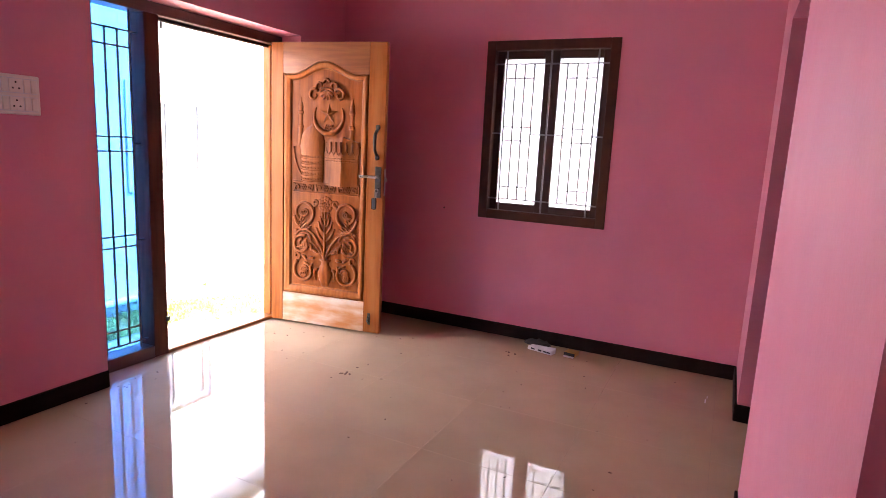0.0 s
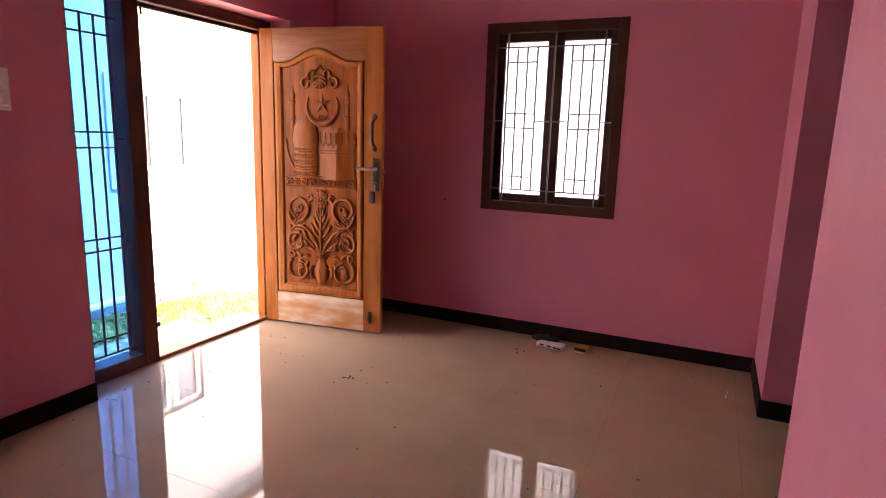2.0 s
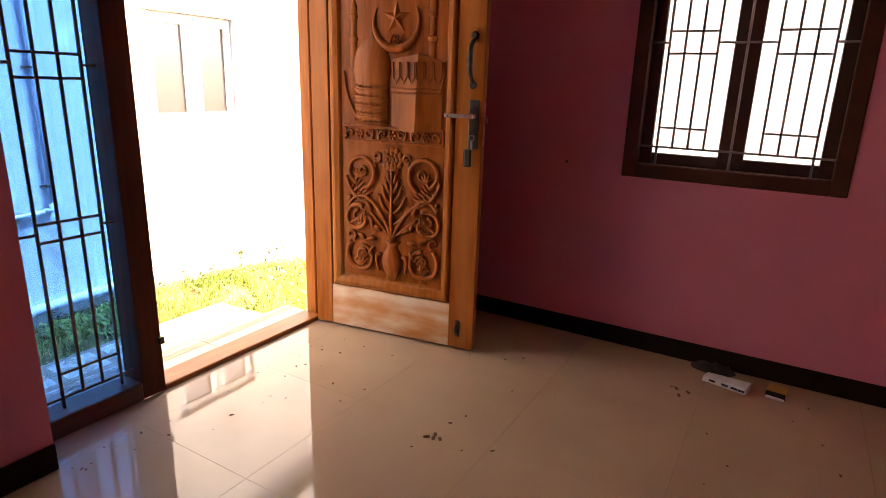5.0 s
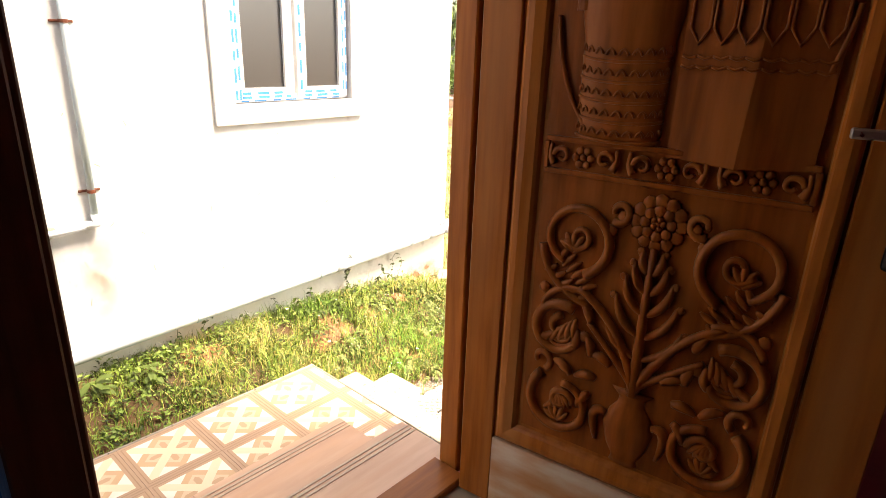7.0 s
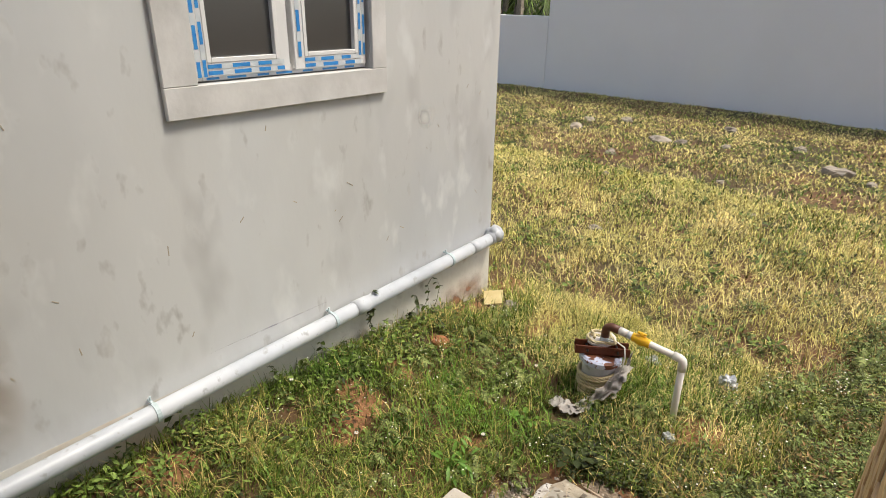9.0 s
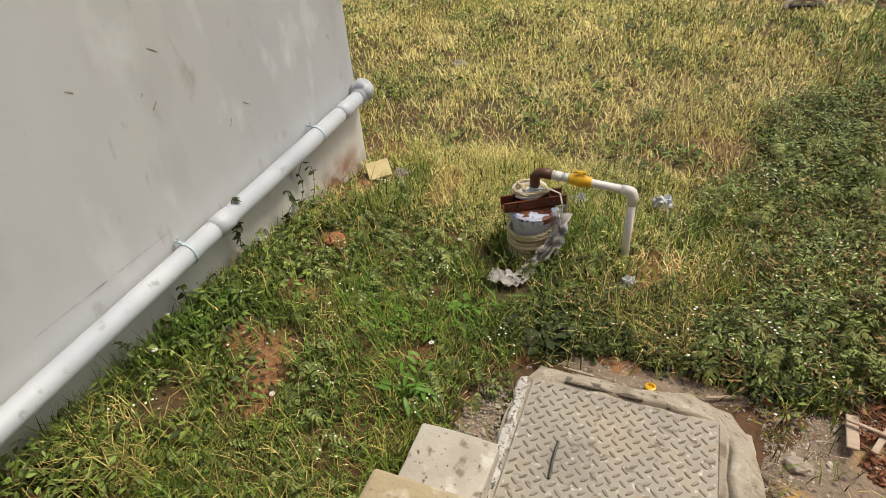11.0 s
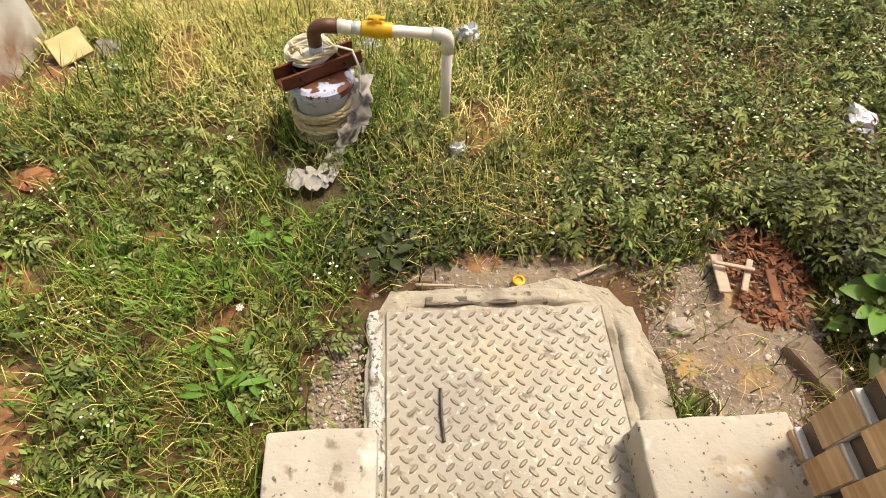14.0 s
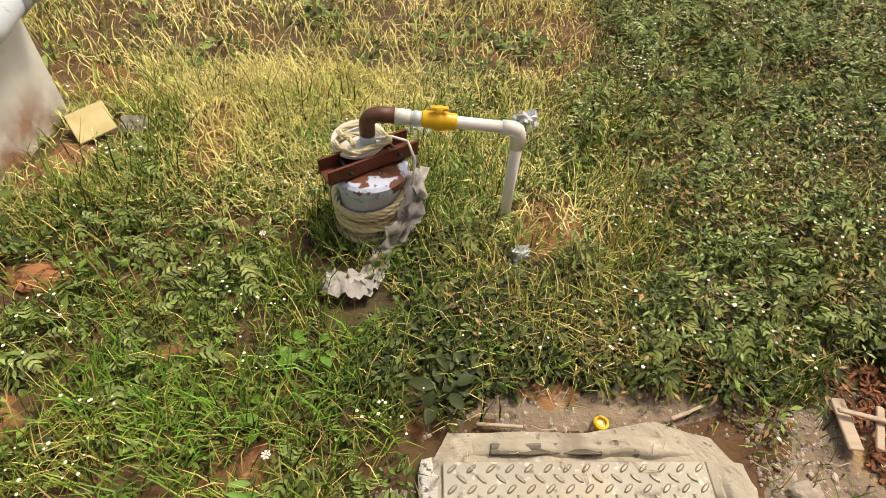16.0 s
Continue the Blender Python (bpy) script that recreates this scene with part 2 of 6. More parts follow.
def glass(name, tint, rough=0.02, gloss=0.12):
    m = bpy.data.materials.new(name)
    m.use_nodes = True
    N, L = m.node_tree.nodes, m.node_tree.links
    N.remove(N["Principled BSDF"])
    t, g, x = N.new("ShaderNodeBsdfTransparent"), N.new("ShaderNodeBsdfGlossy"), N.new("ShaderNodeMixShader")
    t.inputs["Color"].default_value = (*tint, 1)
    g.inputs["Roughness"].default_value = rough
    x.inputs[0].default_value = gloss
    L.new(t.outputs[0], x.inputs[1])
    L.new(g.outputs[0], x.inputs[2])
    L.new(x.outputs[0], N["Material Output"].inputs["Surface"])
    return m


BLUEGLASS = glass("blue_tinted_glass", (0.18, 0.41, 0.76), gloss=0.06)
DARKGLASS = glass("smoked_window_glass", (0.16, 0.18, 0.17), rough=0.28, gloss=0.24)
FROST = bpy.data.materials.new("frosted_white_glass")
FROST.use_nodes = True
fn = FROST.node_tree
fn.nodes.remove(fn.nodes["Principled BSDF"])
ft, fg, fx = fn.nodes.new("ShaderNodeBsdfTranslucent"), fn.nodes.new("ShaderNodeBsdfTransparent"), fn.nodes.new("ShaderNodeMixShader")
ft.inputs["Color"].default_value = (0.50, 0.51, 0.52, 1)
fg.inputs["Color"].default_value = (0.9, 0.92, 0.93, 1)
fx.inputs[0].default_value = 0.02
fn.links.new(ft.outputs[0], fx.inputs[1])
fn.links.new(fg.outputs[0], fx.inputs[2])
fn.links.new(fx.outputs[0], fn.nodes["Material Output"].inputs["Surface"])


def porch_tile_material():
    """Printed tile 0.30 m wide: brown wood border, cream diagonal cross, tan ring, white corners."""
    m = mat("printed_porch_tile", (0.74, 0.70, 0.60), (0.68, 0.63, 0.53), scale=14, rough=0.4)
    N, L = m.node_tree.nodes, m.node_tree.links
    b = N["Principled BSDF"]
    base = b.inputs["Base Color"].links[0].from_socket
    tc, sx = N.new("ShaderNodeTexCoord"), N.new("ShaderNodeSeparateXYZ")
    L.new(tc.outputs["Object"], sx.inputs[0])

    def op(kind, a, c=0.0):
        n = N.new("ShaderNodeMath")
        n.operation = kind
        for i, v in enumerate((a, c)):
            if isinstance(v, (int, float)):
                n.inputs[i].default_value = v
            else:
                L.new(v, n.inputs[i])
        return n.outputs[0]

    def mixc(f, a, col):
        x = N.new("ShaderNodeMix")
        x.data_type = "RGBA"
        L.new(f, x.inputs[0])
        L.new(a, x.inputs[6])
        x.inputs[7].default_value = (*col, 1)
        return x.outputs[2]

    X, Y = sx.outputs[0], sx.outputs[1]
    d1, d2 = op("ABSOLUTE", op("ADD", X, Y)), op("ABSOLUTE", op("SUBTRACT", X, Y))
    hi, lo = op("MAXIMUM", d1, d2), op("MINIMUM", d1, d2)
    c = mixc(op("LESS_THAN", hi, 0.135), base, (0.52, 0.33, 0.18))
    c = mixc(op("LESS_THAN", hi, 0.098), c, (0.60, 0.43, 0.27))
    star = op("LESS_THAN", op("MINIMUM", op("ABSOLUTE", X), op("ABSOLUTE", Y)), 0.012)
    c = mixc(op("MULTIPLY", star, op("LESS_THAN", hi, 0.08)), c, (0.47, 0.29, 0.16))
    c = mixc(op("LESS_THAN", lo, 0.026), c, (0.70, 0.57, 0.38))
    edge = op("MAXIMUM", op("ABSOLUTE", X), op("ABSOLUTE", Y))
    c = mixc(op("GREATER_THAN", edge, 0.122), c, (0.40, 0.25, 0.15))
    c = mixc(op("MULTIPLY", op("GREATER_THAN", edge, 0.134), op("LESS_THAN", edge, 0.138)), c, (0.30, 0.18, 0.10))
    L.new(c, b.inputs["Base Color"])
    return m


PORCHT = porch_tile_material()


# ---- helpers of this scene ----
def thing(name, label, category, at=(0, 0, 0), rz=0.0, group="", kind=""):
    ob = new(name)
    ob.matrix_world = pose(*at, 0, 0, rz)
    ob.empty_display_size = 0.05
    return tagged(ob, label, category, group, kind)


def finish(bm, name, material, smooth=False):
    bmesh.ops.recalc_face_normals(bm, faces=bm.faces)
    me = bpy.data.meshes.new(name)
    bm.to_mesh(me)
    bm.free()
    me.materials.append(material)
    if smooth:
        for p in me.polygons:
            p.use_smooth = True
    return me


def part(name, bm, material, parent=None, label="", smooth=False, at=None):
    ob = new(name, finish(bm, name, material, smooth))
    if parent is not None:
        ob.parent = parent
    if at is not None:
        ob.matrix_local = at
    if label:
        ob["label"] = label
    return ob


def box(bm, lo, hi, bevel=0.0, seg=1):
    lo, hi = Vector(lo), Vector(hi)
    r = bmesh.ops.create_cube(bm, size=1.0, matrix=Matrix.LocRotScale((lo + hi) / 2, None, hi - lo))
    if bevel:
        es = {e for v in r["verts"] for e in v.link_edges}
        bmesh.ops.bevel(bm, geom=list(es), offset=bevel, segments=seg, affect="EDGES", profile=0.5)
    return bm


def boxed(lo, hi, bevel=0.0, seg=1):
    return box(bmesh.new(), lo, hi, bevel, seg)


def tube(bm, pts, rad, n=12, cap=True, flat=1.0):
    """A round bar along a polyline; rad is one radius or one for each point."""
    pts = [Vector(p) for p in pts]
    rads = rad if isinstance(rad, (list, tuple)) else [rad] * len(pts)
    rings, ref = [], None
    for i, p in enumerate(pts):
        d = (pts[min(i + 1, len(pts) - 1)] - pts[max(i - 1, 0)]).normalized()
        if ref is None:
            ref = d.orthogonal().normalized()
        ref = (ref - d * ref.dot(d)).normalized()
        s = d.cross(ref)
        rings.append([bm.verts.new(p + (ref * math.cos(a) + s * math.sin(a) * flat) * rads[i]) for a in (2 * math.pi * k / n for k in range(n))])
    for a, b in zip(rings, rings[1:]):
        for k in range(n):
            bm.faces.new((a[k], a[(k + 1) % n], b[(k + 1) % n], b[k]))
    if cap:
        bm.faces.new(rings[0])
        bm.faces.new(rings[-1])
    return bm


def lathe(bm, prof, n=24, at=(0, 0, 0)):
    """A turned body from (radius, height) pairs."""
    rings = [[bm.verts.new((at[0] + r * math.cos(2 * math.pi * k / n), at[1] + r * math.sin(2 * math.pi * k / n), at[2] + z)) for k in range(n)] for r, z in prof]
    for a, b in zip(rings, rings[1:]):
        for k in range(n):
            bm.faces.new((a[k], a[(k + 1) % n], b[(k + 1) % n], b[k]))
    bm.faces.new(rings[0])
    bm.faces.new(rings[-1])
    return bm


def raw(name, verts, faces, material, smooth=False):
    """A mesh object straight from arrays of vertices and triangles or quads of one size."""
    verts, faces = np.asarray(verts, np.float32), np.asarray(faces, np.int32)
    me = bpy.data.meshes.new(name)
    k = faces.shape[1]
    me.vertices.add(len(verts))
    me.vertices.foreach_set("co", verts.ravel())
    me.loops.add(faces.size)
    me.loops.foreach_set("vertex_index", faces.ravel())
    me.polygons.add(len(faces))
    me.polygons.foreach_set("loop_start", np.arange(0, faces.size, k, dtype=np.int32))
    me.update(calc_edges=True)
    me.validate()
    me.materials.append(material)
    if smooth:
        me.polygons.foreach_set("use_smooth", np.ones(len(faces), bool))
    return new(name, me)


# ---- plan ----
WX, NY, EX, SY = -2.313, 4.367, 0.754, -1.3      # inner faces of the room's walls
OX, ONY = -2.62, 4.63                          # outer faces of the house
CZ = 3.0
NX = -4.82                                     # face of the neighbour's wall
PORCH, LOW, STEP2, STEP3 = -0.35, -0.69, -0.50, -0.60


def wall(name, boxes, material, label):
    bm = bmesh.new()
    for lo, hi in boxes:
        box(bm, lo, hi)
    ob = part(name, bm, material)
    return tagged(ob, label, "wall", "", "structure")


DY0, DY1, DZ = 2.268, 3.832, 2.105               # door opening
VY0, VY1 = -0.55, 0.30                          # unseen window opening, added in the west wall to light the room
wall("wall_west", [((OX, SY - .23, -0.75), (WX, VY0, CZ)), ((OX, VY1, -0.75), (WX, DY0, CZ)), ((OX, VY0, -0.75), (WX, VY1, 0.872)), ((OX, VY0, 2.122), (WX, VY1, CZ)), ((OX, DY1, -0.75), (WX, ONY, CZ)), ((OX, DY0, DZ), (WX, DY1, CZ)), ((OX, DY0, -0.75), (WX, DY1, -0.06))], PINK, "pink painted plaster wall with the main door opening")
W0, W1, WZ0, WZ1 = -1.080, -0.153, 0.872, 2.122  # window opening
NT = NY + 0.16
wall("wall_north", [((WX, NY, -0.75), (W0, NT, CZ)), ((W1, NY, -0.75), (EX + .23, NT, CZ)), ((W0, NY, WZ1), (W1, NT, CZ)), ((W0, NY, -0.75), (W1, NT, WZ0))], PINK, "pink painted plaster wall with a barred window")
PY0, PY1, PZ = 2.777, 3.711, 2.06               # opening to the next room
QY0, QY1 = 0.15, 1.085                          # second opening, beside the first one's pier
wall("wall_east", [((EX, SY, -0.75), (EX + .23, QY0, CZ)), ((EX, QY0, PZ), (EX + .23, QY1, CZ)), ((EX, QY0, -0.75), (EX + .23, QY1, -0.06)), ((EX, QY1, -0.75), (EX + .23, PY0, CZ)), ((EX, PY1, -0.75), (EX + .23, NY, CZ)), ((EX, PY0, PZ), (EX + .23, PY1, CZ)), ((EX, PY0, -0.75), (EX + .23, PY1, -0.06))], PINK, "pink painted wall with two open doorways")
wall("wall_south", [((WX, SY - .23, -0.75), (4.2, SY, CZ))], PINK, "plain pink painted wall")
wall("wall_inner_room", [((4.2, SY - .23, -0.75), (4.43, ONY, CZ)), ((EX + .23, NY, -0.75), (4.2, ONY, CZ))], PINK, "plain pink painted wall of the next room")
tagged(part("ceiling", boxed((OX - .3, SY - .5, CZ), (4.7, ONY + .3, CZ + .15)), CEIL), "white painted concrete ceiling slab", "ceiling", "", "structure")
floor = tagged(part("floor", boxed((WX, SY, -0.3), (4.2, NY + .22, -0.008)), GROUT), "polished beige vitrified tile floor", "floor", "", "structure")


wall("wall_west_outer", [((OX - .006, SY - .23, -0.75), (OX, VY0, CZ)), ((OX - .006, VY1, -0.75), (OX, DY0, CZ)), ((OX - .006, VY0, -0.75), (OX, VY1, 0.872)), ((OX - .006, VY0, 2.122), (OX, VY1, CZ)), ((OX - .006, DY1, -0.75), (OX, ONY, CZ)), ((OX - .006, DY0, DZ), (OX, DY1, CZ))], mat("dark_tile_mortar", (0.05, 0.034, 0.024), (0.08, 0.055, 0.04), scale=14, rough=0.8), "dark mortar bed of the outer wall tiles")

# skirting boards, with chipped plaster along the top
def skirting(name, lo, hi):
    return tagged(part(name, boxed(lo, hi, 0.003), SKIRT), "dark brown tiled skirting along the wall", "skirting", "", "structure")


SK = 0.095
skirting("baseboard_west", (WX, SY, 0), (WX + .012, DY0, SK))
skirting("baseboard_west_return", (WX, DY1, 0), (WX + .012, NY - .012, SK))
skirting("baseboard_north", (WX + .012, NY - .012, 0), (EX, NY, SK))
skirting("baseboard_east", (EX - .012, PY1, 0), (EX, NY - .012, SK))
skirting("baseboard_jamb", (EX - .012, PY1 - .012, 0), (EX + .23, PY1, SK))
skirting("baseboard_east_near", (EX - .012, QY1, 0), (EX, PY0, SK))
skirting("baseboard_east_south", (EX - .012, SY, 0), (EX, QY0, SK))

# ---- neighbour's building ----
nb = thing("neighbour_building", "grey cement-plastered unpainted building with a white window", "building", (0, 0, 0))
NW0, NW1, NWZ0, NWZ1 = 4.375, 5.230, 0.884, 1.76
bm = bmesh.new()
for lo, hi in (((NX - .25, -6, -0.305), (NX, NW0, 3.4)), ((NX - .25, NW1, -0.305), (NX, 6.25, 3.4)), ((NX - .25, NW0, NWZ1), (NX, NW1, 3.4)), ((NX - .25, NW0, -0.305), (NX, NW1, NWZ0)),
               ((NX - 6.0, 6.0, -0.305), (NX - .25, 6.25, 3.4))):
    box(bm, lo, hi)
part("wall", bm, PLASTER, nb)
bm = bmesh.new()
box(bm, (NX - .25, -6, -1.0), (NX + .0005, 6.2505, -0.305))
box(bm, (NX - 6.0, 6.0, -1.0), (NX - .25, 6.2505, -0.305))
part("plinth", bm, PLINTH, nb, "damp-stained plaster plinth with soil splashes")
part("roof", boxed((NX - 6.2, -6.2, 3.4), (NX + .15, 6.4, 3.55)), PLASTER, nb)
for lo, hi in (((NX, NW0 - .13, NWZ0 - .115), (NX + .022, NW1 + .09, NWZ0)), ((NX, NW0 - .13, NWZ0), (NX + .022, NW0, NWZ1)), ((NX, NW1, NWZ0), (NX + .022, NW1 + .09, NWZ1)), ((NX, NW0 - .13, NWZ1), (NX + .022, NW1 + .09, NWZ1 + .1))):
    part("window_surround", boxed(lo, hi, 0.003), BAND, nb, "smooth plaster band round the window")
part("back_room_wall", boxed((NX - 2.6, 3.2, 0.0), (NX - 2.5, 5.9, 3.2)), PLASTER, nb)

# ---- ground ----
def rise(x, y):
    """Height of the yard's soil."""
    z = LOW - 0.015
    near = max(0.0, min(1.0, (-3.95 - x) / 0.85))
    along = max(0.0, min(1.0, (6.3 - y) / 1.4))
    z += 0.19 * near * near * (3 - 2 * near) * (0.15 + 0.85 * along)
    z += 0.022 * noise.noise((x * 1.6, y * 1.6, 0.3)) + 0.010 * noise.noise((x * 6, y * 6, 4.1))
    flat = max(0.0, min(1.0, 1.4 - max(abs(x + 3.25) / 0.55, abs(y - 4.85) / 0.45)))
    z = z * (1 - flat) + (LOW - 0.03) * flat
    far = max(0.0, min(1.0, (y - 9) / 8))
    return z + 0.02 * far


xs = np.concatenate([-np.geomspace(400, 10, 16), np.arange(-9.5, 2.0, 0.1), np.geomspace(2.2, 400, 18)])
ys = np.concatenate([-np.geomspace(400, 8, 12), np.arange(-7.5, 2, 0.5), np.arange(2, 9, 0.1), np.arange(9.2, 18, 0.3), np.geomspace(19, 400, 16)])
gv = [(x, y, rise(x, y)) for y in ys for x in xs]
nx = len(xs)
gf = [(j * nx + i, j * nx + i + 1, (j + 1) * nx + i + 1, (j + 1) * nx + i) for j in range(len(ys) - 1) for i in range(nx - 1)]
tagged(raw("ground", gv, gf, SOIL, True), "reddish sandy soil yard between the houses", "ground", "", "structure")

# ---- porch and steps ----
porch = tagged(part("porch", boxed((-3.86, 0.6, -0.8), (OX - .006, 4.165, PORCH - .008), 0.004), YCONC), "raised concrete porch in front of the door", "porch", "", "structure")
part("edge", boxed((-3.875, 0.6, PORCH - .05), (-3.86, 4.175, PORCH + .001), 0.003), CONC, porch)
part("edge", boxed((-3.86, 4.165, PORCH - .05), (OX - .006, 4.175, PORCH + .001), 0.003), CONC, porch)
st = tagged(part("side_step", boxed((-3.855, 4.176, -0.8), (OX - .02, 4.452, STEP2), 0.012, 2), YCONC), "weathered yellowish concrete step beside the porch", "step", "", "structure")

# ---- front door: frame, side grille, glass ----
df = thing("door_frame", "dark reddish-brown wooden door frame with a barred side light", "door frame", (-2.53, 3.0, 0))


def fpart(name, lo, hi, material=FRAMEW, parent=None, bevel=0.004):
    base = Vector((-2.53, 3.0, 0))
    return part(name, boxed(Vector(lo) - base, Vector(hi) - base, bevel), material, parent or df)


FX0, FX1 = -2.605, -2.48
fpart("jamb", (FX0, 2.222, 0.0), (FX1, 2.325, 2.035))
# hinge jamb in the brighter door wood: its lit look is in the colour
fpart("jamb", (-2.588, 3.744, 0.0), (-2.518, 3.83, 2.035), WOOD)
fpart("jamb_rebate", (-2.5175, 3.760, 0.0), (-2.47, 3.83, 2.035), WOOD)
for z in (1.62, 1.28, 0.74):
    fpart("hinge_plate", (-2.512, 3.7585, z), (-2.478, 3.7605, z + .13), STEEL, bevel=0.0005)
    for dz in (.02, .065, .11):
        fpart("screw", (-2.498, 3.7575, z + dz - .003), (-2.492, 3.759, z + dz + .003), CHROME, bevel=0.0005)
fpart("mullion", (FX0, 2.69, 0.0), (FX1, 2.788, 2.035))
fpart("head", (FX0, 2.222, 2.035), (FX1, 3.83, 2.10), HEADW)
SILLW = mat("worn_teak_sill", (0.36, 0.115, 0.022), (0.24, 0.072, 0.014), scale=5, rough=0.4, bump=0.10, bscale=16, stretch=(9, 0.7, 9), spec=0.3)
fpart("sill", (FX0, 2.788, -0.03), (FX1, 3.744, 0.022), SILLW)
fpart("sill", (FX0, 2.325, -0.03), (FX1, 2.69, 0.075), HEADW)
fpart("rebate", (-2.56, 2.788, 0.022), (-2.53, 2.810, 2.035))
fpart("rebate", (-2.56, 2.810, 2.012), (-2.53, 3.744, 2.035), HEADW)
fpart("strike_bolt", (-2.478, 2.768, 0.215), (-2.462, 2.792, 0.245), STEEL, bevel=0.002)
fpart("strike_bolt", (-2.478, 2.79, 1.96), (-2.466, 2.80, 2.0), STEEL, bevel=0.002)
sg = part("side_glass", boxed((-2.592 + 2.53, 2.32 - 3, 0.07), (-2.588 + 2.53, 2.705 - 3, 2.04)), BLUEGLASS, df, "blue tinted glass")


def grille(parent, origin, axis, verts, shorts, fulls, links, material, r=0.005):
    """Flat bars of a window grille: upright ones (a, z0, z1) and level ones (z, a0, a1)."""
    o = Vector(origin)

    def seg(a0, z0, a1, z1, rr):
        bm = bmesh.new()
        lo, hi = o + axis * a0 + Vector((0, 0, z0)), o + axis * a1 + Vector((0, 0, z1))
        e = Vector((rr, rr, rr))
        box(bm, Vector(map(min, lo, hi)) - e, Vector(map(max, lo, hi)) + e, rr * 0.4)
        part("bar", bm, material, parent)

    for a, z0, z1 in verts:
        seg(a, z0, a, z1, r)
    for z, a0, a1 in shorts + fulls + links:
        seg(a0, z, a1, z, r * 0.9)


gv4 = (2.418, 2.492, 2.566, 2.64)
grille(df, (0.0 - 0.01, -3.0, 0.0), Vector((0, 1, 0)),
       [(2.418, 0.075, 2.035), (2.64, 0.075, 2.035), (2.492, 0.117, 1.92), (2.566, 0.117, 1.92)],
       [(z, 2.418, 2.64) for z in (0.211, 0.705, 0.770, 1.255, 1.335, 1.83)],
       [(0.117, 2.325, 2.70), (1.92, 2.325, 2.70)],
       [(z, a, b) for z in (0.737, 1.30) for a, b in ((2.325, 2.418), (2.64, 2.70))], BAR, 0.0055)

# ---- the carved leaf ----
leaf = thing("front_door", "open carved teak front door with a worn pale kick rail", "door", (-2.467, 3.700, 0.012), 8.4)
leaf.scale.x = 0.973
T0, T1 = 0.0, 0.04


def zarch(u, base=1.82, top=0.088, half=0.26, mid=0.445):
    k = max(-1.0, min(1.0, (u - mid) / half))
    return base + top * (0.5 + 0.5 * math.cos(math.pi * k))


part("hinge_stile", boxed((0, T0, 0), (0.10, T1, 2.03), 0.002), WOOD, leaf)
part("lock_stile", boxed((0.79, T0, 0), (0.922, T1, 2.03), 0.003), WOOD, leaf)
part("kick_rail", boxed((0.10, T0 + .001, 0), (0.79, T1, 0.22), 0.002), KICK, leaf, "worn, water-stained pale bottom rail")
bm = bmesh.new()
us = [0.10 + 0.69 * i / 40 for i in range(41)]
fr = [[bm.verts.new((u, y, zarch(u))) for u in us] + [bm.verts.new((0.79, y, 2.03)), bm.verts.new((0.10, y, 2.03))] for y in (T0 + .001, T1)]
bm.faces.new(fr[0])
bm.faces.new(fr[1])
n = len(fr[0])
for k in range(n):
    bm.faces.new((fr[0][k], fr[0][(k + 1) % n], fr[1][(k + 1) % n], fr[1][k]))
part("top_rail", bm, mat("teak_rail_wood", (0.34, 0.125, 0.038), (0.24, 0.08, 0.024), scale=5, rough=0.36, bump=0.1, bscale=16, stretch=(0.7, 9, 9)), leaf)


def frame_loop(f):
    """One loop of the panel moulding: f = 0 at its outer, 1 at its inner edge."""
    u0, u1, z0 = 0.10 + 0.083 * f, 0.79 - 0.06 * f, 0.22 + 0.078 * f
    pts = [(u0, z0), (u1, z0)]
    for i in range(33):
        u = u1 + (u0 - u1) * i / 32
        pts.append((u, zarch(u, 1.82 - 0.052 * f, 0.088 - 0.012 * f)))
    return pts


bm = bmesh.new()
prof = [(0.0, 0.012), (0.10, 0.013), (0.14, 0.0), (0.24, -0.006), (0.42, -0.008), (0.72, -0.004), (0.80, 0.002), (0.86, 0.012), (1.0, 0.013)]
loops = [[bm.verts.new((u, y, z)) for u, z in frame_loop(f)] for f, y in prof]
for a, b in zip(loops, loops[1:]):
    for k in range(len(a)):
        bm.faces.new((a[k], a[(k + 1) % len(a)], b[(k + 1) % len(b)], b[k]))
part("panel_moulding", bm, WOOD, leaf)
bm = bmesh.new()
fr = [[bm.verts.new((u, y, z)) for u, z in frame_loop(0.97)] for y in (0.012, T1 - .004)]
bm.faces.new(fr[0])
bm.faces.new(fr[1])
n = len(fr[0])
for k in range(n):
    bm.faces.new((fr[0][k], fr[0][(k + 1) % n], fr[1][(k + 1) % n], fr[1][k]))
panel = part("carved_panel", bm, CARVED, leaf, "recessed panel carved with a mosque, crescent and plant")
PYF = 0.012


def carve(name, strokes, depth=1.0):
    """Raised strokes on the panel: each a list of (u, z) and its radius or radii."""
    bm = bmesh.new()
    for pts, r in strokes:
        k = len(pts)
        rr = r if isinstance(r, (int, float)) else None
        radii = [rr] * k if rr else [r[0] + (r[1] - r[0]) * i / (k - 1) for i in range(k)]
        tube(bm, [(u, PYF - 0.006, z) for u, z in pts], [1.15 * v for v in radii], 7)
    return part(name, bm, CARVED, panel, smooth=True)


def arc(cu, cz, r, a0, a1, n=18, r1=None, sq=1.0):
    r1 = r if r1 is None else r1
    return [(cu + (r + (r1 - r) * i / n) * math.cos(radians(a0 + (a1 - a0) * i / n)), cz + sq * (r + (r1 - r) * i / n) * math.sin(radians(a0 + (a1 - a0) * i / n))) for i in range(n + 1)]


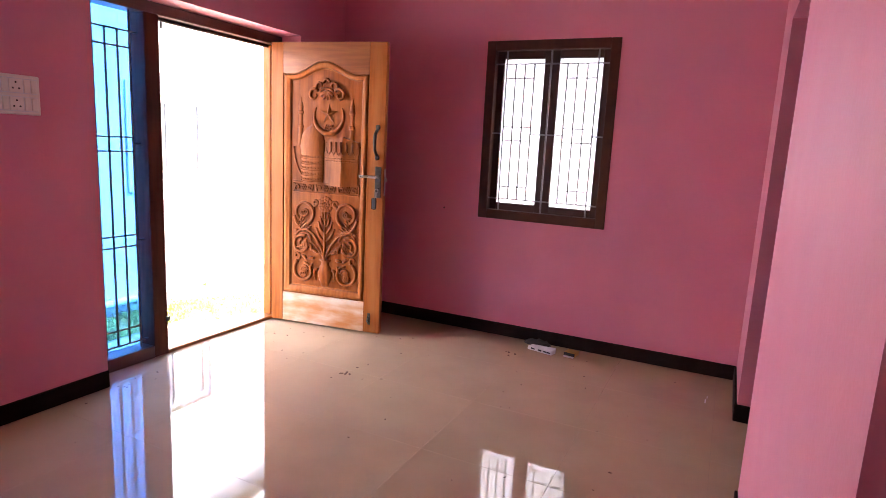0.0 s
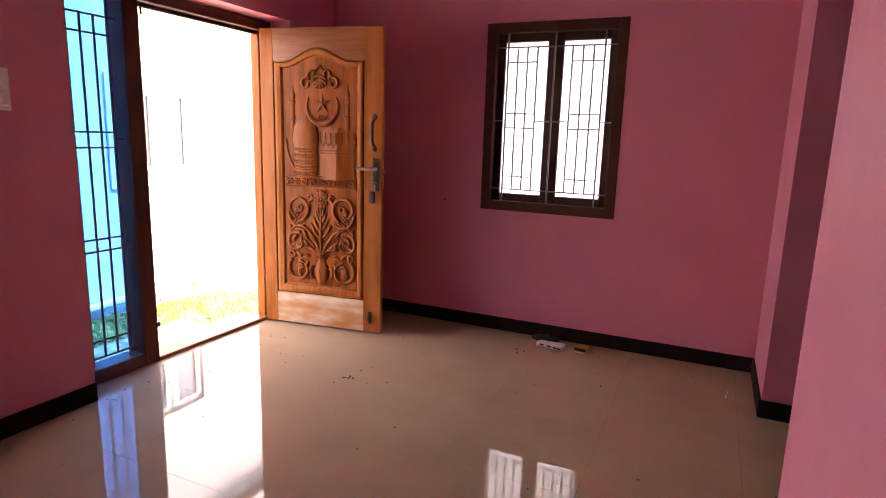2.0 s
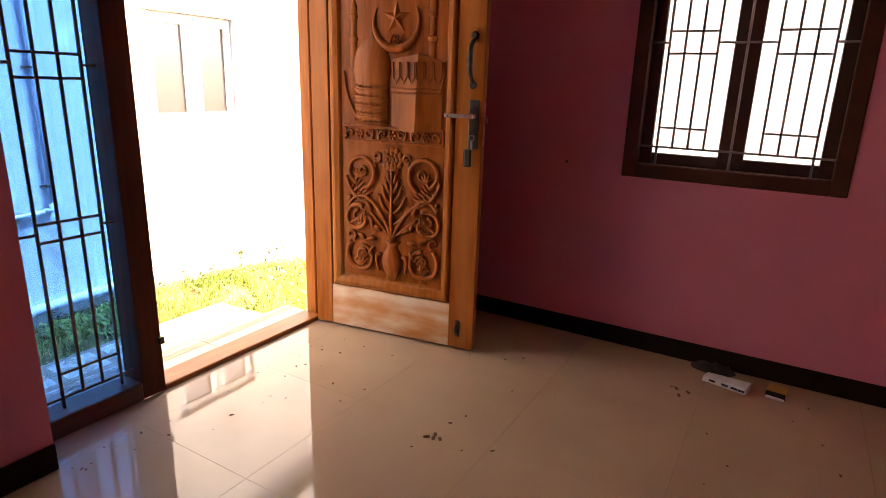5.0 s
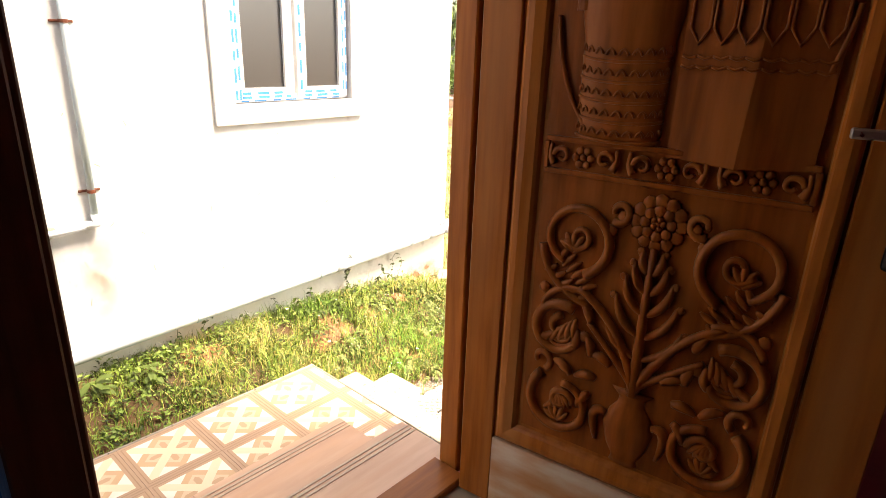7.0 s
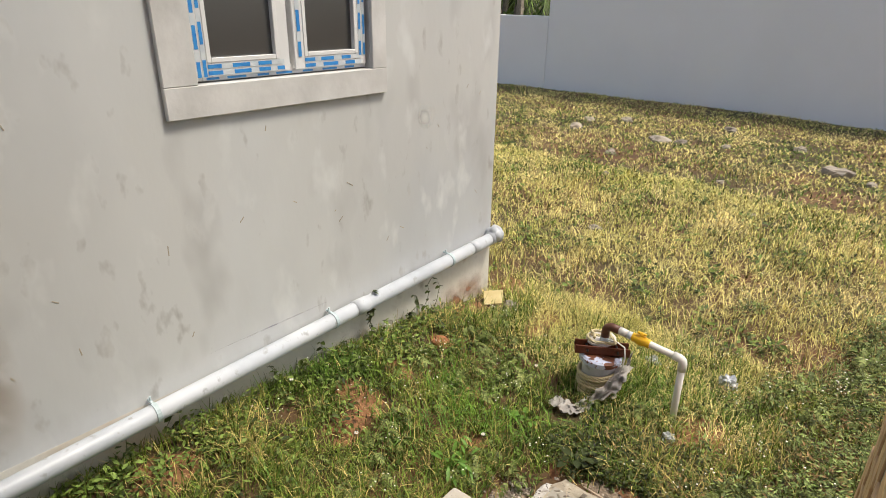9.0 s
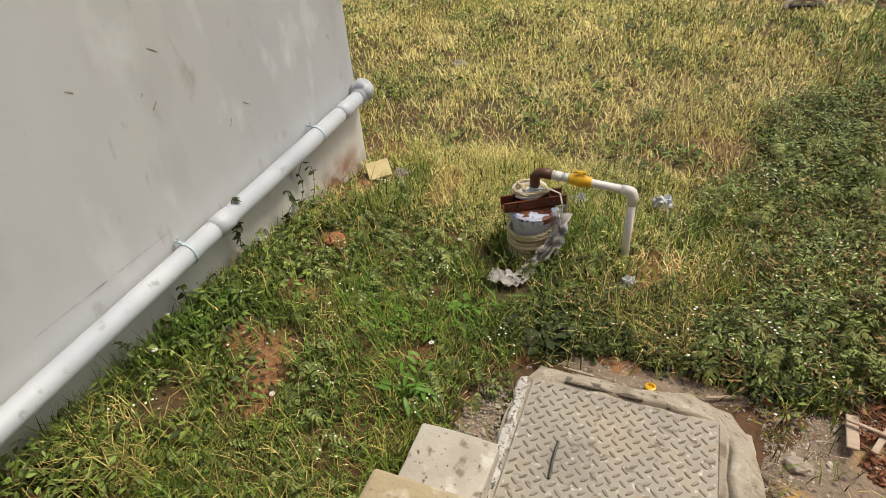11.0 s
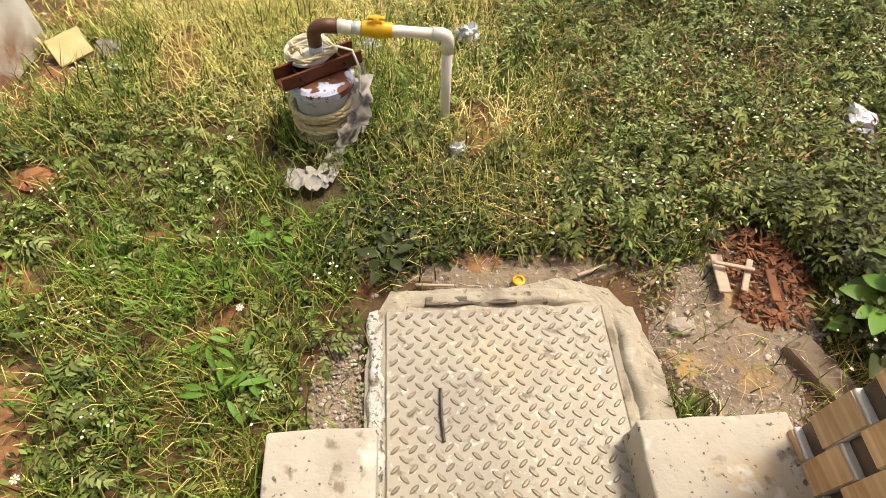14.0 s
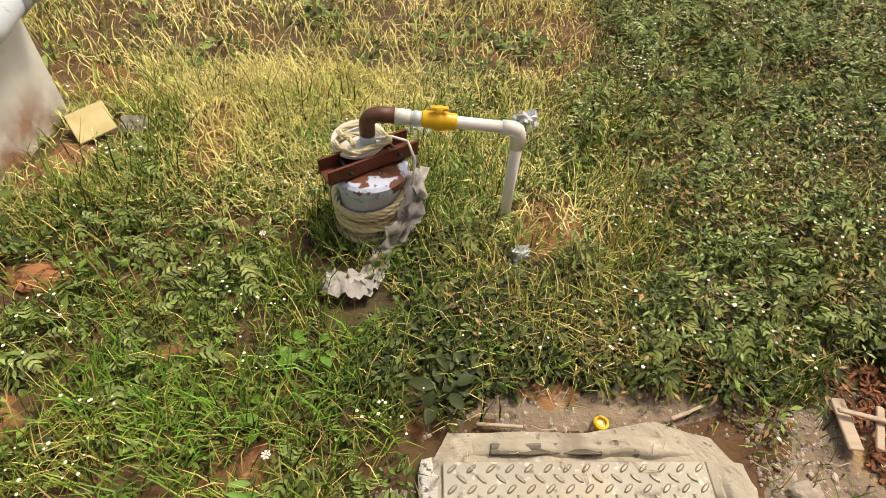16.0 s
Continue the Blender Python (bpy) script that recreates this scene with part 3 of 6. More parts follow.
def bez(p0, p1, p2, n=10):
    return [tuple((1 - t) ** 2 * a + 2 * t * (1 - t) * b + t * t * c for a, b, c in zip(p0, p1, p2)) for t in (i / n for i in range(n + 1))]


def leaflet(u, z, ang, ln, r=0.011, curl=0.3):
    a = radians(ang)
    e = (u + ln * math.cos(a), z + ln * math.sin(a))
    m = (u + ln * 0.55 * math.cos(a + curl), z + ln * 0.55 * math.sin(a + curl))
    pts = bez((u, z), m, e, 8)
    return pts, r


def taper(bm, pts, rmax):
    k = len(pts)
    tube(bm, [(u, PYF - 0.005, z) for u, z in pts], [1.1 * rmax * (0.25 + 0.75 * math.sin(math.pi * (0.15 + 0.8 * i / (k - 1)))) for i in range(k)], 7)


def bead(bm, u, z, r, flat=0.6):
    bmesh.ops.create_uvsphere(bm, u_segments=10, v_segments=6, radius=1.0, matrix=Matrix.LocRotScale((u, PYF - 0.004, z), None, (r, r * flat, r)))


# crest of scrolls
carve("crest_scroll", [(arc(0.40, 1.735, 0.035, 250, -60, 16, 0.012), (0.009, 0.006)), (arc(0.51, 1.735, 0.035, -70, 240, 16, 0.012), (0.009, 0.006)),
                       (arc(0.355, 1.675, 0.045, 60, 380, 18, 0.014), (0.011, 0.007)), (arc(0.56, 1.675, 0.045, 120, -200, 18, 0.014), (0.011, 0.007)),
                       (bez((0.40, 1.70), (0.455, 1.74), (0.51, 1.70)), 0.008), (bez((0.43, 1.76), (0.455, 1.81), (0.48, 1.76)), 0.008)])
bm = bmesh.new()
for a in (-150, -120, -90, -60, -30):
    taper(bm, leaflet(0.456, 1.70, a, 0.06)[0], 0.012)
bead(bm, 0.456, 1.705, 0.016)
part("crest_flower", bm, CARVED, panel, smooth=True)
# star, crescent and number
bm = bmesh.new()
sc, sz = 0.474, 1.545
ring = [bm.verts.new((sc + (0.075 if k % 2 == 0 else 0.030) * math.sin(math.pi * k / 5), PYF, sz + (0.075 if k % 2 == 0 else 0.030) * math.cos(math.pi * k / 5))) for k in range(10)]
apex = bm.verts.new((sc, PYF - 0.018, sz))
for k in range(10):
    bm.faces.new((ring[k], ring[(k + 1) % 10], apex))
bm.faces.new(ring)
part("star", bm, CARVED, panel)
bm = bmesh.new()
k = 28
pts = [(0.474 + 0.118 * math.cos(radians(a)), 1.53 + 0.118 * math.sin(radians(a))) for a in (150 + 240 * i / k for i in range(k + 1))]
tube(bm, [(u, PYF - 0.001, z) for u, z in pts], [0.004 + 0.017 * math.sin(math.pi * i / k) for i in range(k + 1)], 8)
part("crescent", bm, CARVED, panel, smooth=True)
fc = bpy.data.curves.new("number_text", "FONT")
fc.body, fc.size, fc.extrude, fc.align_x = "786", 0.062, 0.007, "CENTER"
tmp = new("number_tmp", fc)
bpy.context.view_layer.update()
me = bpy.data.meshes.new_from_object(tmp.evaluated_get(bpy.context.evaluated_depsgraph_get()))
bpy.data.objects.remove(tmp)
me.materials.append(CARVED)
num = new("number_786", me)
num.parent = panel
num.matrix_local = pose(0.476, PYF - 0.004, 1.432, 90, 0, 0)
# minarets, dome and gatehouse
for u, z1 in ((0.243, 1.665), (0.66, 1.668)):
    bm = bmesh.new()
    lathe(bm, [(0.019, 0), (0.019, .12), (0.024, .125), (0.024, .14), (0.017, .145), (0.017, .22), (0.023, .225), (0.023, .24), (0.017, .245), (0.02, .275), (0.012, .30), (0.004, .33), (0.001, .345)], 12)
    bmesh.ops.transform(bm, verts=bm.verts, matrix=Matrix.Translation((u, PYF, z1 - .345)) @ Matrix.Diagonal((1, 0.55, 1, 1)))
    part("minaret", bm, CARVED, panel)
bm = bmesh.new()
lathe(bm, [(0.085, 0), (0.092, .03), (0.095, .21), (0.104, .25), (0.103, .29), (0.085, .34), (0.045, .385), (0.014, .40), (0.009, .43), (0.002, .475)], 24)
bmesh.ops.transform(bm, verts=bm.verts, matrix=Matrix.Translation((0.343, PYF, 1.06)) @ Matrix.Diagonal((1, 0.22, 1, 1)))
dome = part("dome", bm, CARVED, panel, smooth=True)
bm = bmesh.new()
for row in range(5):
    zc = 1.075 + row * 0.04
    tube(bm, [(0.343 + 0.094 * math.sin(a), PYF - 0.021 * math.cos(a), zc - 0.012 * math.cos(a)) for a in np.linspace(-1.4, 1.4, 14)], 0.0035, 6)
    for i in range(9):
        a = -1.2 + 2.4 * i / 8
        tube(bm, [(0.343 + 0.094 * math.sin(a + d), PYF - 0.022 * math.cos(a), zc + 0.012 - 0.012 * math.cos(a) + 0.012 * math.cos(d * 14)) for d in np.linspace(-0.11, 0.11, 5)], 0.003, 5)
part("arcade_rows", bm, CARVED, panel, smooth=True)
bm = bmesh.new()
pts = [(0.452, 1.045), (0.585, 1.04), (0.715, 1.05), (0.722, 1.355), (0.60, 1.39), (0.452, 1.365)]
dep = (0.0, 0.024, 0.004, 0.004, 0.022, 0.0)
fv = [bm.verts.new((u, PYF - d - 0.004, z)) for (u, z), d in zip(pts, dep)]
bv = [bm.verts.new((u, PYF + .004, z)) for u, z in pts]
bm.faces.new((fv[0], fv[1], fv[4], fv[5]))
bm.faces.new((fv[1], fv[2], fv[3], fv[4]))
for k in range(6):
    bm.faces.new((fv[k], fv[(k + 1) % 6], bv[(k + 1) % 6], bv[k]))
part("gatehouse", bm, CARVED, panel)


def gate_y(u):
    return PYF - 0.006 - (0.024 * (u - 0.452) / 0.133 if u < 0.585 else 0.024 - 0.02 * (u - 0.585) / 0.13)


bm = bmesh.new()
for i in range(6):
    u0, u1 = 0.462 + i * 0.043, 0.462 + i * 0.043 + 0.036
    um = (u0 + u1) / 2
    tube(bm, [(u0, gate_y(u0), 1.355), (u0, gate_y(u0), 1.29), (um, gate_y(um), 1.262), (u1, gate_y(u1), 1.29), (u1, gate_y(u1), 1.355)], 0.0035, 6)
for row in range(2):
    for i in range(9):
        uc = 0.468 + i * 0.029
        tube(bm, [(uc + d, gate_y(uc + d), 1.235 - row * 0.018 + 0.35 * abs(d) ** 1.0) for d in (-0.0145, -0.007, 0, 0.007, 0.0145)], 0.003, 5)
part("scalloped_frieze", bm, CARVED, panel, smooth=True)
carve("bowl_line", [(bez((0.19, 1.31), (0.20, 1.15), (0.30, 1.06), 14), 0.005), (bez((0.728, 1.33), (0.71, 1.16), (0.60, 1.05), 14), 0.005)])
# ornamental band
bm = bmesh.new()
for z in (0.984, 1.056):
    box(bm, (0.184, PYF - .010, z - .006), (0.73, PYF + .006, z + .006), 0.002)
for u in (0.187, 0.727):
    box(bm, (u - .006, PYF - .010, 0.99), (u + .006, PYF + .006, 1.05), 0.002)
part("band_rim", bm, CARVED, panel)
st_ = []
bm = bmesh.new()
for i in range(3):
    uc = 0.275 + i * 0.182
    for k in range(6):
        bead(bm, uc + 0.017 * math.cos(k * math.pi / 3), 1.02 + 0.017 * math.sin(k * math.pi / 3), 0.009)
    bead(bm, uc, 1.02, 0.008, 1.0)
    for s in (-1, 1):
        st_.append((arc(uc + s * 0.05, 1.02, 0.020, 90 - s * 90, 90 - s * 90 + s * 330, 14, 0.006), (0.006, 0.004)))
        st_.append((bez((uc + s * 0.068, 1.0), (uc + s * 0.082, 1.02), (uc + s * 0.075, 1.045)), (0.008, 0.004)))
part("band_rosettes", bm, CARVED, panel, smooth=True)
carve("band_scrolls", st_)
# plant growing from a vase
bm = bmesh.new()
for rr, cnt, br, fl in ((0.046, 12, 0.017, 0.40), (0.028, 8, 0.0145, 0.75), (0.011, 5, 0.0085, 1.5)):
    for k in range(cnt):
        a = 2 * math.pi * k / cnt
        bead(bm, 0.459 + rr * math.cos(a), 0.905 + rr * math.sin(a), br, fl)
bead(bm, 0.459, 0.905, 0.008, 1.2)
part("rosette", bm, CARVED, panel, smooth=True)
bm = bmesh.new()
lathe(bm, [(0.035, 0), (0.03, .015), (0.05, .05), (0.062, .10), (0.05, .14), (0.032, .165), (0.03, .18), (0.05, .20)], 20)
bmesh.ops.transform(bm, verts=bm.verts, matrix=Matrix.Translation((0.461, PYF, 0.298)) @ Matrix.Diagonal((1, 0.35, 1, 1)))
part("vase", bm, CARVED, panel, smooth=True)
bm = bmesh.new()
for s in (-1, 1):
    taper(bm, bez((0.461 + s * .055, 0.42), (0.461 + s * .105, 0.44), (0.461 + s * .075, 0.34)), 0.012)
part("vase_handles", bm, CARVED, panel, smooth=True)
carve("plant_stem", [([(0.461, 0.49), (0.459, 0.60), (0.458, 0.72), (0.459, 0.85)], (0.013, 0.007)),
                     (bez((0.461, 0.50), (0.42, 0.66), (0.30, 0.72), 12), (0.011, 0.008)), (bez((0.461, 0.50), (0.52, 0.66), (0.63, 0.71), 12), (0.011, 0.008)),
                     (bez((0.461, 0.51), (0.40, 0.58), (0.335, 0.64), 10), (0.009, 0.006)), (bez((0.461, 0.51), (0.53, 0.57), (0.60, 0.62), 10), (0.009, 0.006))])
carve("scroll_loop", [(arc(0.281, 0.835, 0.085, -70, 250, 26, 0.06), (0.011, 0.008)), (arc(0.637, 0.84, 0.088, 250, -70, 26, 0.062), (0.011, 0.008)),
                      (arc(0.29, 0.845, 0.035, 200, 520, 16, 0.010), (0.008, 0.006)), (arc(0.628, 0.845, 0.035, -20, -340, 16, 0.010), (0.008, 0.006)),
                      (bez((0.20, 0.81), (0.22, 0.70), (0.34, 0.68)), (0.010, 0.007)), (bez((0.72, 0.81), (0.70, 0.71), (0.58, 0.68)), (0.010, 0.007))])
carve("side_swirl", [(arc(0.262, 0.60, 0.070, 60, 330, 22, 0.05), (0.012, 0.009)), (arc(0.66, 0.60, 0.072, 120, -150, 22, 0.05), (0.012, 0.009)),
                     (arc(0.268, 0.61, 0.03, 90, 400, 14, 0.01), (0.009, 0.005)), (arc(0.655, 0.61, 0.03, 90, -220, 14, 0.01), (0.009, 0.005)),
                     (bez((0.215, 0.66), (0.24, 0.73), (0.33, 0.71)), 0.008), (bez((0.71, 0.66), (0.69, 0.73), (0.60, 0.71)), 0.008)])
carve("lower_scroll", [(arc(0.285, 0.405, 0.088, 130, 450, 28, 0.055), (0.012, 0.009)), (arc(0.633, 0.405, 0.092, 50, -270, 28, 0.058), (0.012, 0.009)),
                       (arc(0.285, 0.41, 0.035, 0, 320, 14, 0.012), (0.009, 0.006)), (arc(0.633, 0.41, 0.036, 180, -140, 14, 0.012), (0.009, 0.006)),
                       (arc(0.225, 0.51, 0.028, -60, 220, 12, 0.012), (0.009, 0.006)), (arc(0.695, 0.51, 0.028, 240, -40, 12, 0.012), (0.009, 0.006))])
bm = bmesh.new()
for s in (-1, 1):
    for z, a, ln in ((0.79, 72, .055), (0.745, 66, .075), (0.695, 60, .095), (0.64, 54, .11), (0.585, 46, .12)):
        ang = a if s > 0 else 180 - a
        taper(bm, leaflet(0.459 + s * 0.004, z, ang, ln, curl=-s * 0.55)[0], 0.010)
        bead(bm, 0.459 + s * (0.010 + ln * math.cos(radians(a))), z + ln * math.sin(radians(a)) - 0.004, 0.009)
    for k in range(5):
        taper(bm, leaflet(0.459 + s * (0.062 + 0.178), 0.795 + 0.0 * k, 90 + (k - 2) * 26, 0.012, curl=0.0)[0], 0.004)
        taper(bm, leaflet(0.459 + s * 0.182, 0.805, 90 + (k - 2) * 30, 0.052 - 0.006 * abs(k - 2), curl=(k - 2) * -0.12)[0], 0.0085)
        taper(bm, leaflet(0.459 + s * 0.178, 0.352, 90 + (k - 2) * 27 - s * 8, 0.05 - 0.005 * abs(k - 2), curl=(k - 2) * 0.1)[0], 0.008)
        taper(bm, leaflet(0.459 + s * (0.25 - 0.022 * k), 0.748 - 0.014 * k, 90 + s * 62, 0.036, curl=s * 0.4)[0], 0.0075)
    for k in range(3):
        q = 0.020 + 0.014 * k
        taper(bm, arc(0.459 + s * 0.197, 0.60, q, 270 - s * 95, 270 + s * 40, 12, q * 0.8), 0.0065)
    for k in range(6):
        taper(bm, leaflet(0.459 + s * (0.215 - 0.012 * k), 0.775 - 0.012 * k, 90 + s * (35 + 6 * k), 0.045, curl=0.2)[0], 0.007)
        taper(bm, leaflet(0.459 + s * (0.255 - 0.020 * k), 0.555 + 0.006 * k, 90 + s * (60 - 12 * k), 0.055, curl=-s * 0.3)[0], 0.009)
        taper(bm, leaflet(0.459 + s * (0.215 - 0.014 * k), 0.375 + 0.004 * k, 90 - s * (15 * k - 30), 0.05, curl=s * 0.4)[0], 0.007)
    for u, z, a in ((0.06, 0.545, 20), (0.09, 0.50, -10), (0.11, 0.555, 70), (0.12, 0.64, 60), (0.10, 0.455, -60), (0.155, 0.49, 30), (0.16, 0.56, 100)):
        taper(bm, leaflet(0.459 + s * u, z, a if s > 0 else 180 - a, 0.055, curl=s * 0.5)[0], 0.012)
    for u, z in ((0.075, 0.905), (0.10, 0.87), (0.245, 0.70), (0.13, 0.60)):
        bead(bm, 0.459 + s * u, z, 0.015)
part("foliage_relief", bm, CARVED, panel, smooth=True)
carve("top_curl", [(arc(0.375, 0.915, 0.026, -120, 200, 14, 0.012), (0.009, 0.006)), (arc(0.545, 0.915, 0.026, 300, -20, 14, 0.012), (0.009, 0.006))])
# ironmongery
lock = part("lock_plate", boxed((0.857, -0.007, 0.985), (0.905, 0.0, 1.20), 0.003, 2), STEEL, leaf, "dark bronze lock plate")
bm = bmesh.new()
tube(bm, [(0.882, -0.006, 1.13), (0.882, -0.05, 1.13)], 0.011, 12)
box(bm, (0.755, -0.058, 1.121), (0.893, -0.045, 1.139), 0.004, 2)
part("lever_handle", bm, CHROME, lock, "steel lever handle", smooth=False)
part("cylinder", lathe(bmesh.new(), [(0.009, 0), (0.012, .002), (0.012, .02)], 14), STEEL, lock, at=pose(0.882, 0, 1.045, 90, 0, 0))
bm = bmesh.new()
tube(bm, [(0.868, -0.002, 1.275), (0.868, -0.02, 1.285), (0.868, -0.045, 1.31), (0.868, -0.052, 1.365), (0.868, -0.045, 1.42), (0.868, -0.02, 1.445), (0.868, -0.002, 1.455)], [0.010, 0.010, 0.011, 0.013, 0.011, 0.010, 0.010], 10)
pull = part("pull_handle", bm, STEEL, leaf, smooth=True)
for z in (1.262, 1.468):
    part("rose", lathe(bmesh.new(), [(0.018, 0), (0.018, .003), (0.012, .009)], 16), STEEL, pull, at=pose(0.868, 0, z, 90, 0, 0))
bm = bmesh.new()
box(bm, (0.828, -0.004, 0.06), (0.850, 0.0, 0.145), 0.001)
tube(bm, [(0.839, -0.004, 0.135), (0.839, -0.022, 0.12), (0.834, -0.022, 0.09), (0.839, -0.006, 0.07)], 0.005, 8)
part("tower_bolt", bm, STEEL, leaf)
bm = bmesh.new()
box(bm, (0.9215, 0.012, 1.0), (0.9245, 0.030, 1.19))
box(bm, (0.9245, 0.015, 1.10), (0.938, 0.027, 1.125), 0.002)
part("latch", bm, CHROME, leaf)
bm = bmesh.new()
tube(bm, [(0.882 + 0.012 * math.sin(a), -0.026, 1.035 + 0.012 * math.cos(a)) for a in np.linspace(0, 6.2, 14)], 0.0016, 6)
box(bm, (0.877, -0.03, 0.985), (0.887, -0.026, 1.025), 0.001)
keys = thing("key_bunch", "bunch of keys with a black fob hanging in the lock", "keys", (-2.467, 3.700, 0.012), 8.4)
keys.scale.x = 0.973
part("key", bm, CHROME, keys)
part("fob", boxed((0.848, -0.034, 0.905), (0.884, -0.024, 0.985), 0.008, 2), BLACK, keys, "black plastic fob")

# ---- window in the north wall ----
win = thing("window_1", "dark wooden casement window with white frosted glass, barred", "window", (0, 0, 0), kind="structure")
FW = 0.065
part("window_frame", boxed((W0, NY - .006, WZ0), (W0 + FW, NY + .09, WZ1), 0.004), WINW, win)
part("window_frame", boxed((W1 - FW, NY - .006, WZ0), (W1, NY + .09, WZ1), 0.004), WINW, win)
part("window_frame", boxed((W0 + FW, NY - .006, WZ0), (W1 - FW, NY + .09, WZ0 + FW), 0.004), WINW, win)
part("window_frame", boxed((W0 + FW, NY - .006, WZ1 - FW), (W1 - FW, NY + .09, WZ1), 0.004), WINW, win)
MIDX = (W0 + W1) / 2
SASHW = mat("darker_sash_wood", (0.05, 0.02, 0.010), (0.035, 0.014, 0.008), scale=8, rough=0.5, bump=0.1, bscale=30)
for x0, x1 in ((W0 + FW, MIDX - .001), (MIDX + .001, W1 - FW)):
    y0, y1 = NY + .05, NY + .088
    z0, z1 = WZ0 + FW, WZ1 - FW
    s = 0.052
    sash = part("sash", boxed((x0, y0, z0), (x0 + s, y1, z1), 0.003), SASHW, win)
    part("stile", boxed((x1 - s, y0, z0), (x1, y1, z1), 0.003), SASHW, sash)
    part("rail", boxed((x0 + s, y0, z0), (x1 - s, y1, z0 + s), 0.003), SASHW, sash)
    part("rail", boxed((x0 + s, y0, z1 - s), (x1 - s, y1, z1), 0.003), SASHW, sash)
    part("pane", boxed((x0 + s - .004, y0 + .016, z0 + s - .004), (x1 - s + .004, y0 + .020, z1 - s + .004)), FROST, sash, "white frosted glass")
gb = (0.0, NY + .03, 0.0)
vs = []
for c, off in ((-1, 0), (1, 0)):
    vs += [(MIDX + c * d, 1.02, 1.968) for d in (0.116, 0.184, 0.252)]
    vs += [(MIDX + c * 0.32, WZ0 + FW, WZ1 - FW)]
grille(win, gb, Vector((1, 0, 0)), vs + [(MIDX, WZ0 + FW, WZ1 - FW)],
       [(z, MIDX + c * 0.116, MIDX + c * 0.32) for c in (-1, 1) for z in (1.11, 1.44, 1.535, 1.872)],
       [(1.02, W0 + FW, W1 - FW), (1.968, W0 + FW, W1 - FW)],
       [(1.487, MIDX - .116, MIDX + .116), (1.487, W0 + FW, MIDX - .32), (1.487, MIDX + .32, W1 - FW)], BARW, 0.0055)

# unseen open window in the west wall, added to brighten the near pier
added_win = thing("added_window", "unseen wooden window frame added in the west wall to let in daylight", "window", (0, 0, 0), kind="structure")
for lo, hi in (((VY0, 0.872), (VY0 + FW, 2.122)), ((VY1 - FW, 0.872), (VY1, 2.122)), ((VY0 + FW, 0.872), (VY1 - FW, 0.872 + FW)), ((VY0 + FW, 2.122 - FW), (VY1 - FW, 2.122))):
    part("window_frame", boxed((WX - .09, lo[0], lo[1]), (WX + .006, hi[0], hi[1]), 0.004), WINW, added_win)

# ---- small things in the room ----
sw = thing("switch_board", "ivory plastic switch board with two rows of switches", "switch", (WX, 0, 0))
part("plate", boxed((0, 1.788, 1.419), (0.022, 1.998, 1.592), 0.006, 2), IVORY, sw)
for r in range(2):
    z0 = 1.437 + r * 0.078
    part("bezel", boxed((0.022, 1.803, z0 - .004), (0.0232, 1.985, z0 + .062), 0.0005), FILM, sw, "grey seam round the modules")
    for c, (y0, wd) in enumerate(((1.806, .027), (1.836, .027), (1.866, .058), (1.927, .027), (1.957, .025))):
        k = part("socket" if c == 2 else "rocker", boxed((0.0235, y0, z0), (0.029 if c != 2 else 0.026, y0 + wd, z0 + .058), 0.002), IVORY, sw)
        if c == 2:
            for dy, dz in ((.029, .044), (.016, .018), (.042, .018)):
                part("pin_hole", lathe(bmesh.new(), [(0.0042, 0), (0.0040, .001)], 10), BLACK, k, at=pose(0.026, y0 + dy, z0 + dz, 0, 90, 0))
nail = thing("wall_nail", "rusty nail stub in the wall above the window", "nail", (-0.79, NY, 2.51))
part("shank", tube(bmesh.new(), [(0, 0.01, 0), (0, -0.03, 0.004)], 0.008, 8), RUST, nail)
part("plug", boxed((-0.016, -0.006, -0.018), (0.016, 0.0, 0.018), 0.004), RUST, nail)
dot = thing("wall_plug", "small dark plug hole in the pink wall", "plug", (-1.36, NY - .002, 0.915))
part("plug", lathe(bmesh.new(), [(0.007, 0), (0.005, .003)], 10), BLACK, dot, at=pose(0, 0, 0, 90, 0, 0))
CX, CY = -0.455, 4.185
c1 = thing("crushed_carton", "crushed white carton with faded print on the floor", "carton", (CX, CY, 0.0), -14)
bm = boxed((-0.105, -0.030, 0.0), (0.085, 0.030, 0.035), 0.003)
for v in bm.verts:
    v.co.z *= 0.75 + 0.35 * noise.noise((v.co.x * 9, v.co.y * 20, 2)) + (0.3 if v.co.x > 0 else 0)
    v.co.y += 0.012 * noise.noise((v.co.x * 12, 1, v.co.z * 30))
part("box", bm, PAPER, c1)
for k, x in enumerate((-0.075, -0.02, 0.02, 0.05)):
    part("print", boxed((x, -0.0335, 0.010), (x + 0.028, -0.0325, 0.020)), BLACK, c1, "dark printed bar")
c2 = thing("small_carton", "small ochre and black carton on the floor", "carton", (CX + 0.19, CY + .03, 0.0), -8)
part("box", boxed((-0.038, -0.03, 0.0), (0.038, 0.05, 0.03), 0.003), YBOX, c2)
part("band", boxed((-0.0385, -0.032, 0.002), (0.0385, -0.0305, 0.028)), BLACK, c2, "black printed band")
part("flap", boxed((-0.036, -0.05, 0.0), (0.036, -0.033, 0.008), 0.002), PAPER, c2, "white torn flap")
dk = thing("dust_heap", "dark heap of swept dust by the skirting", "dust", (CX - 0.08, NY - .045, 0.0))
bm = bmesh.new()
bmesh.ops.create_icosphere(bm, subdivisions=3, radius=1.0)
for v in bm.verts:
    v.co = Vector((v.co.x * 0.10, v.co.y * 0.05, max(0, v.co.z) * 0.03 * (1 + noise.noise(v.co * 3))))
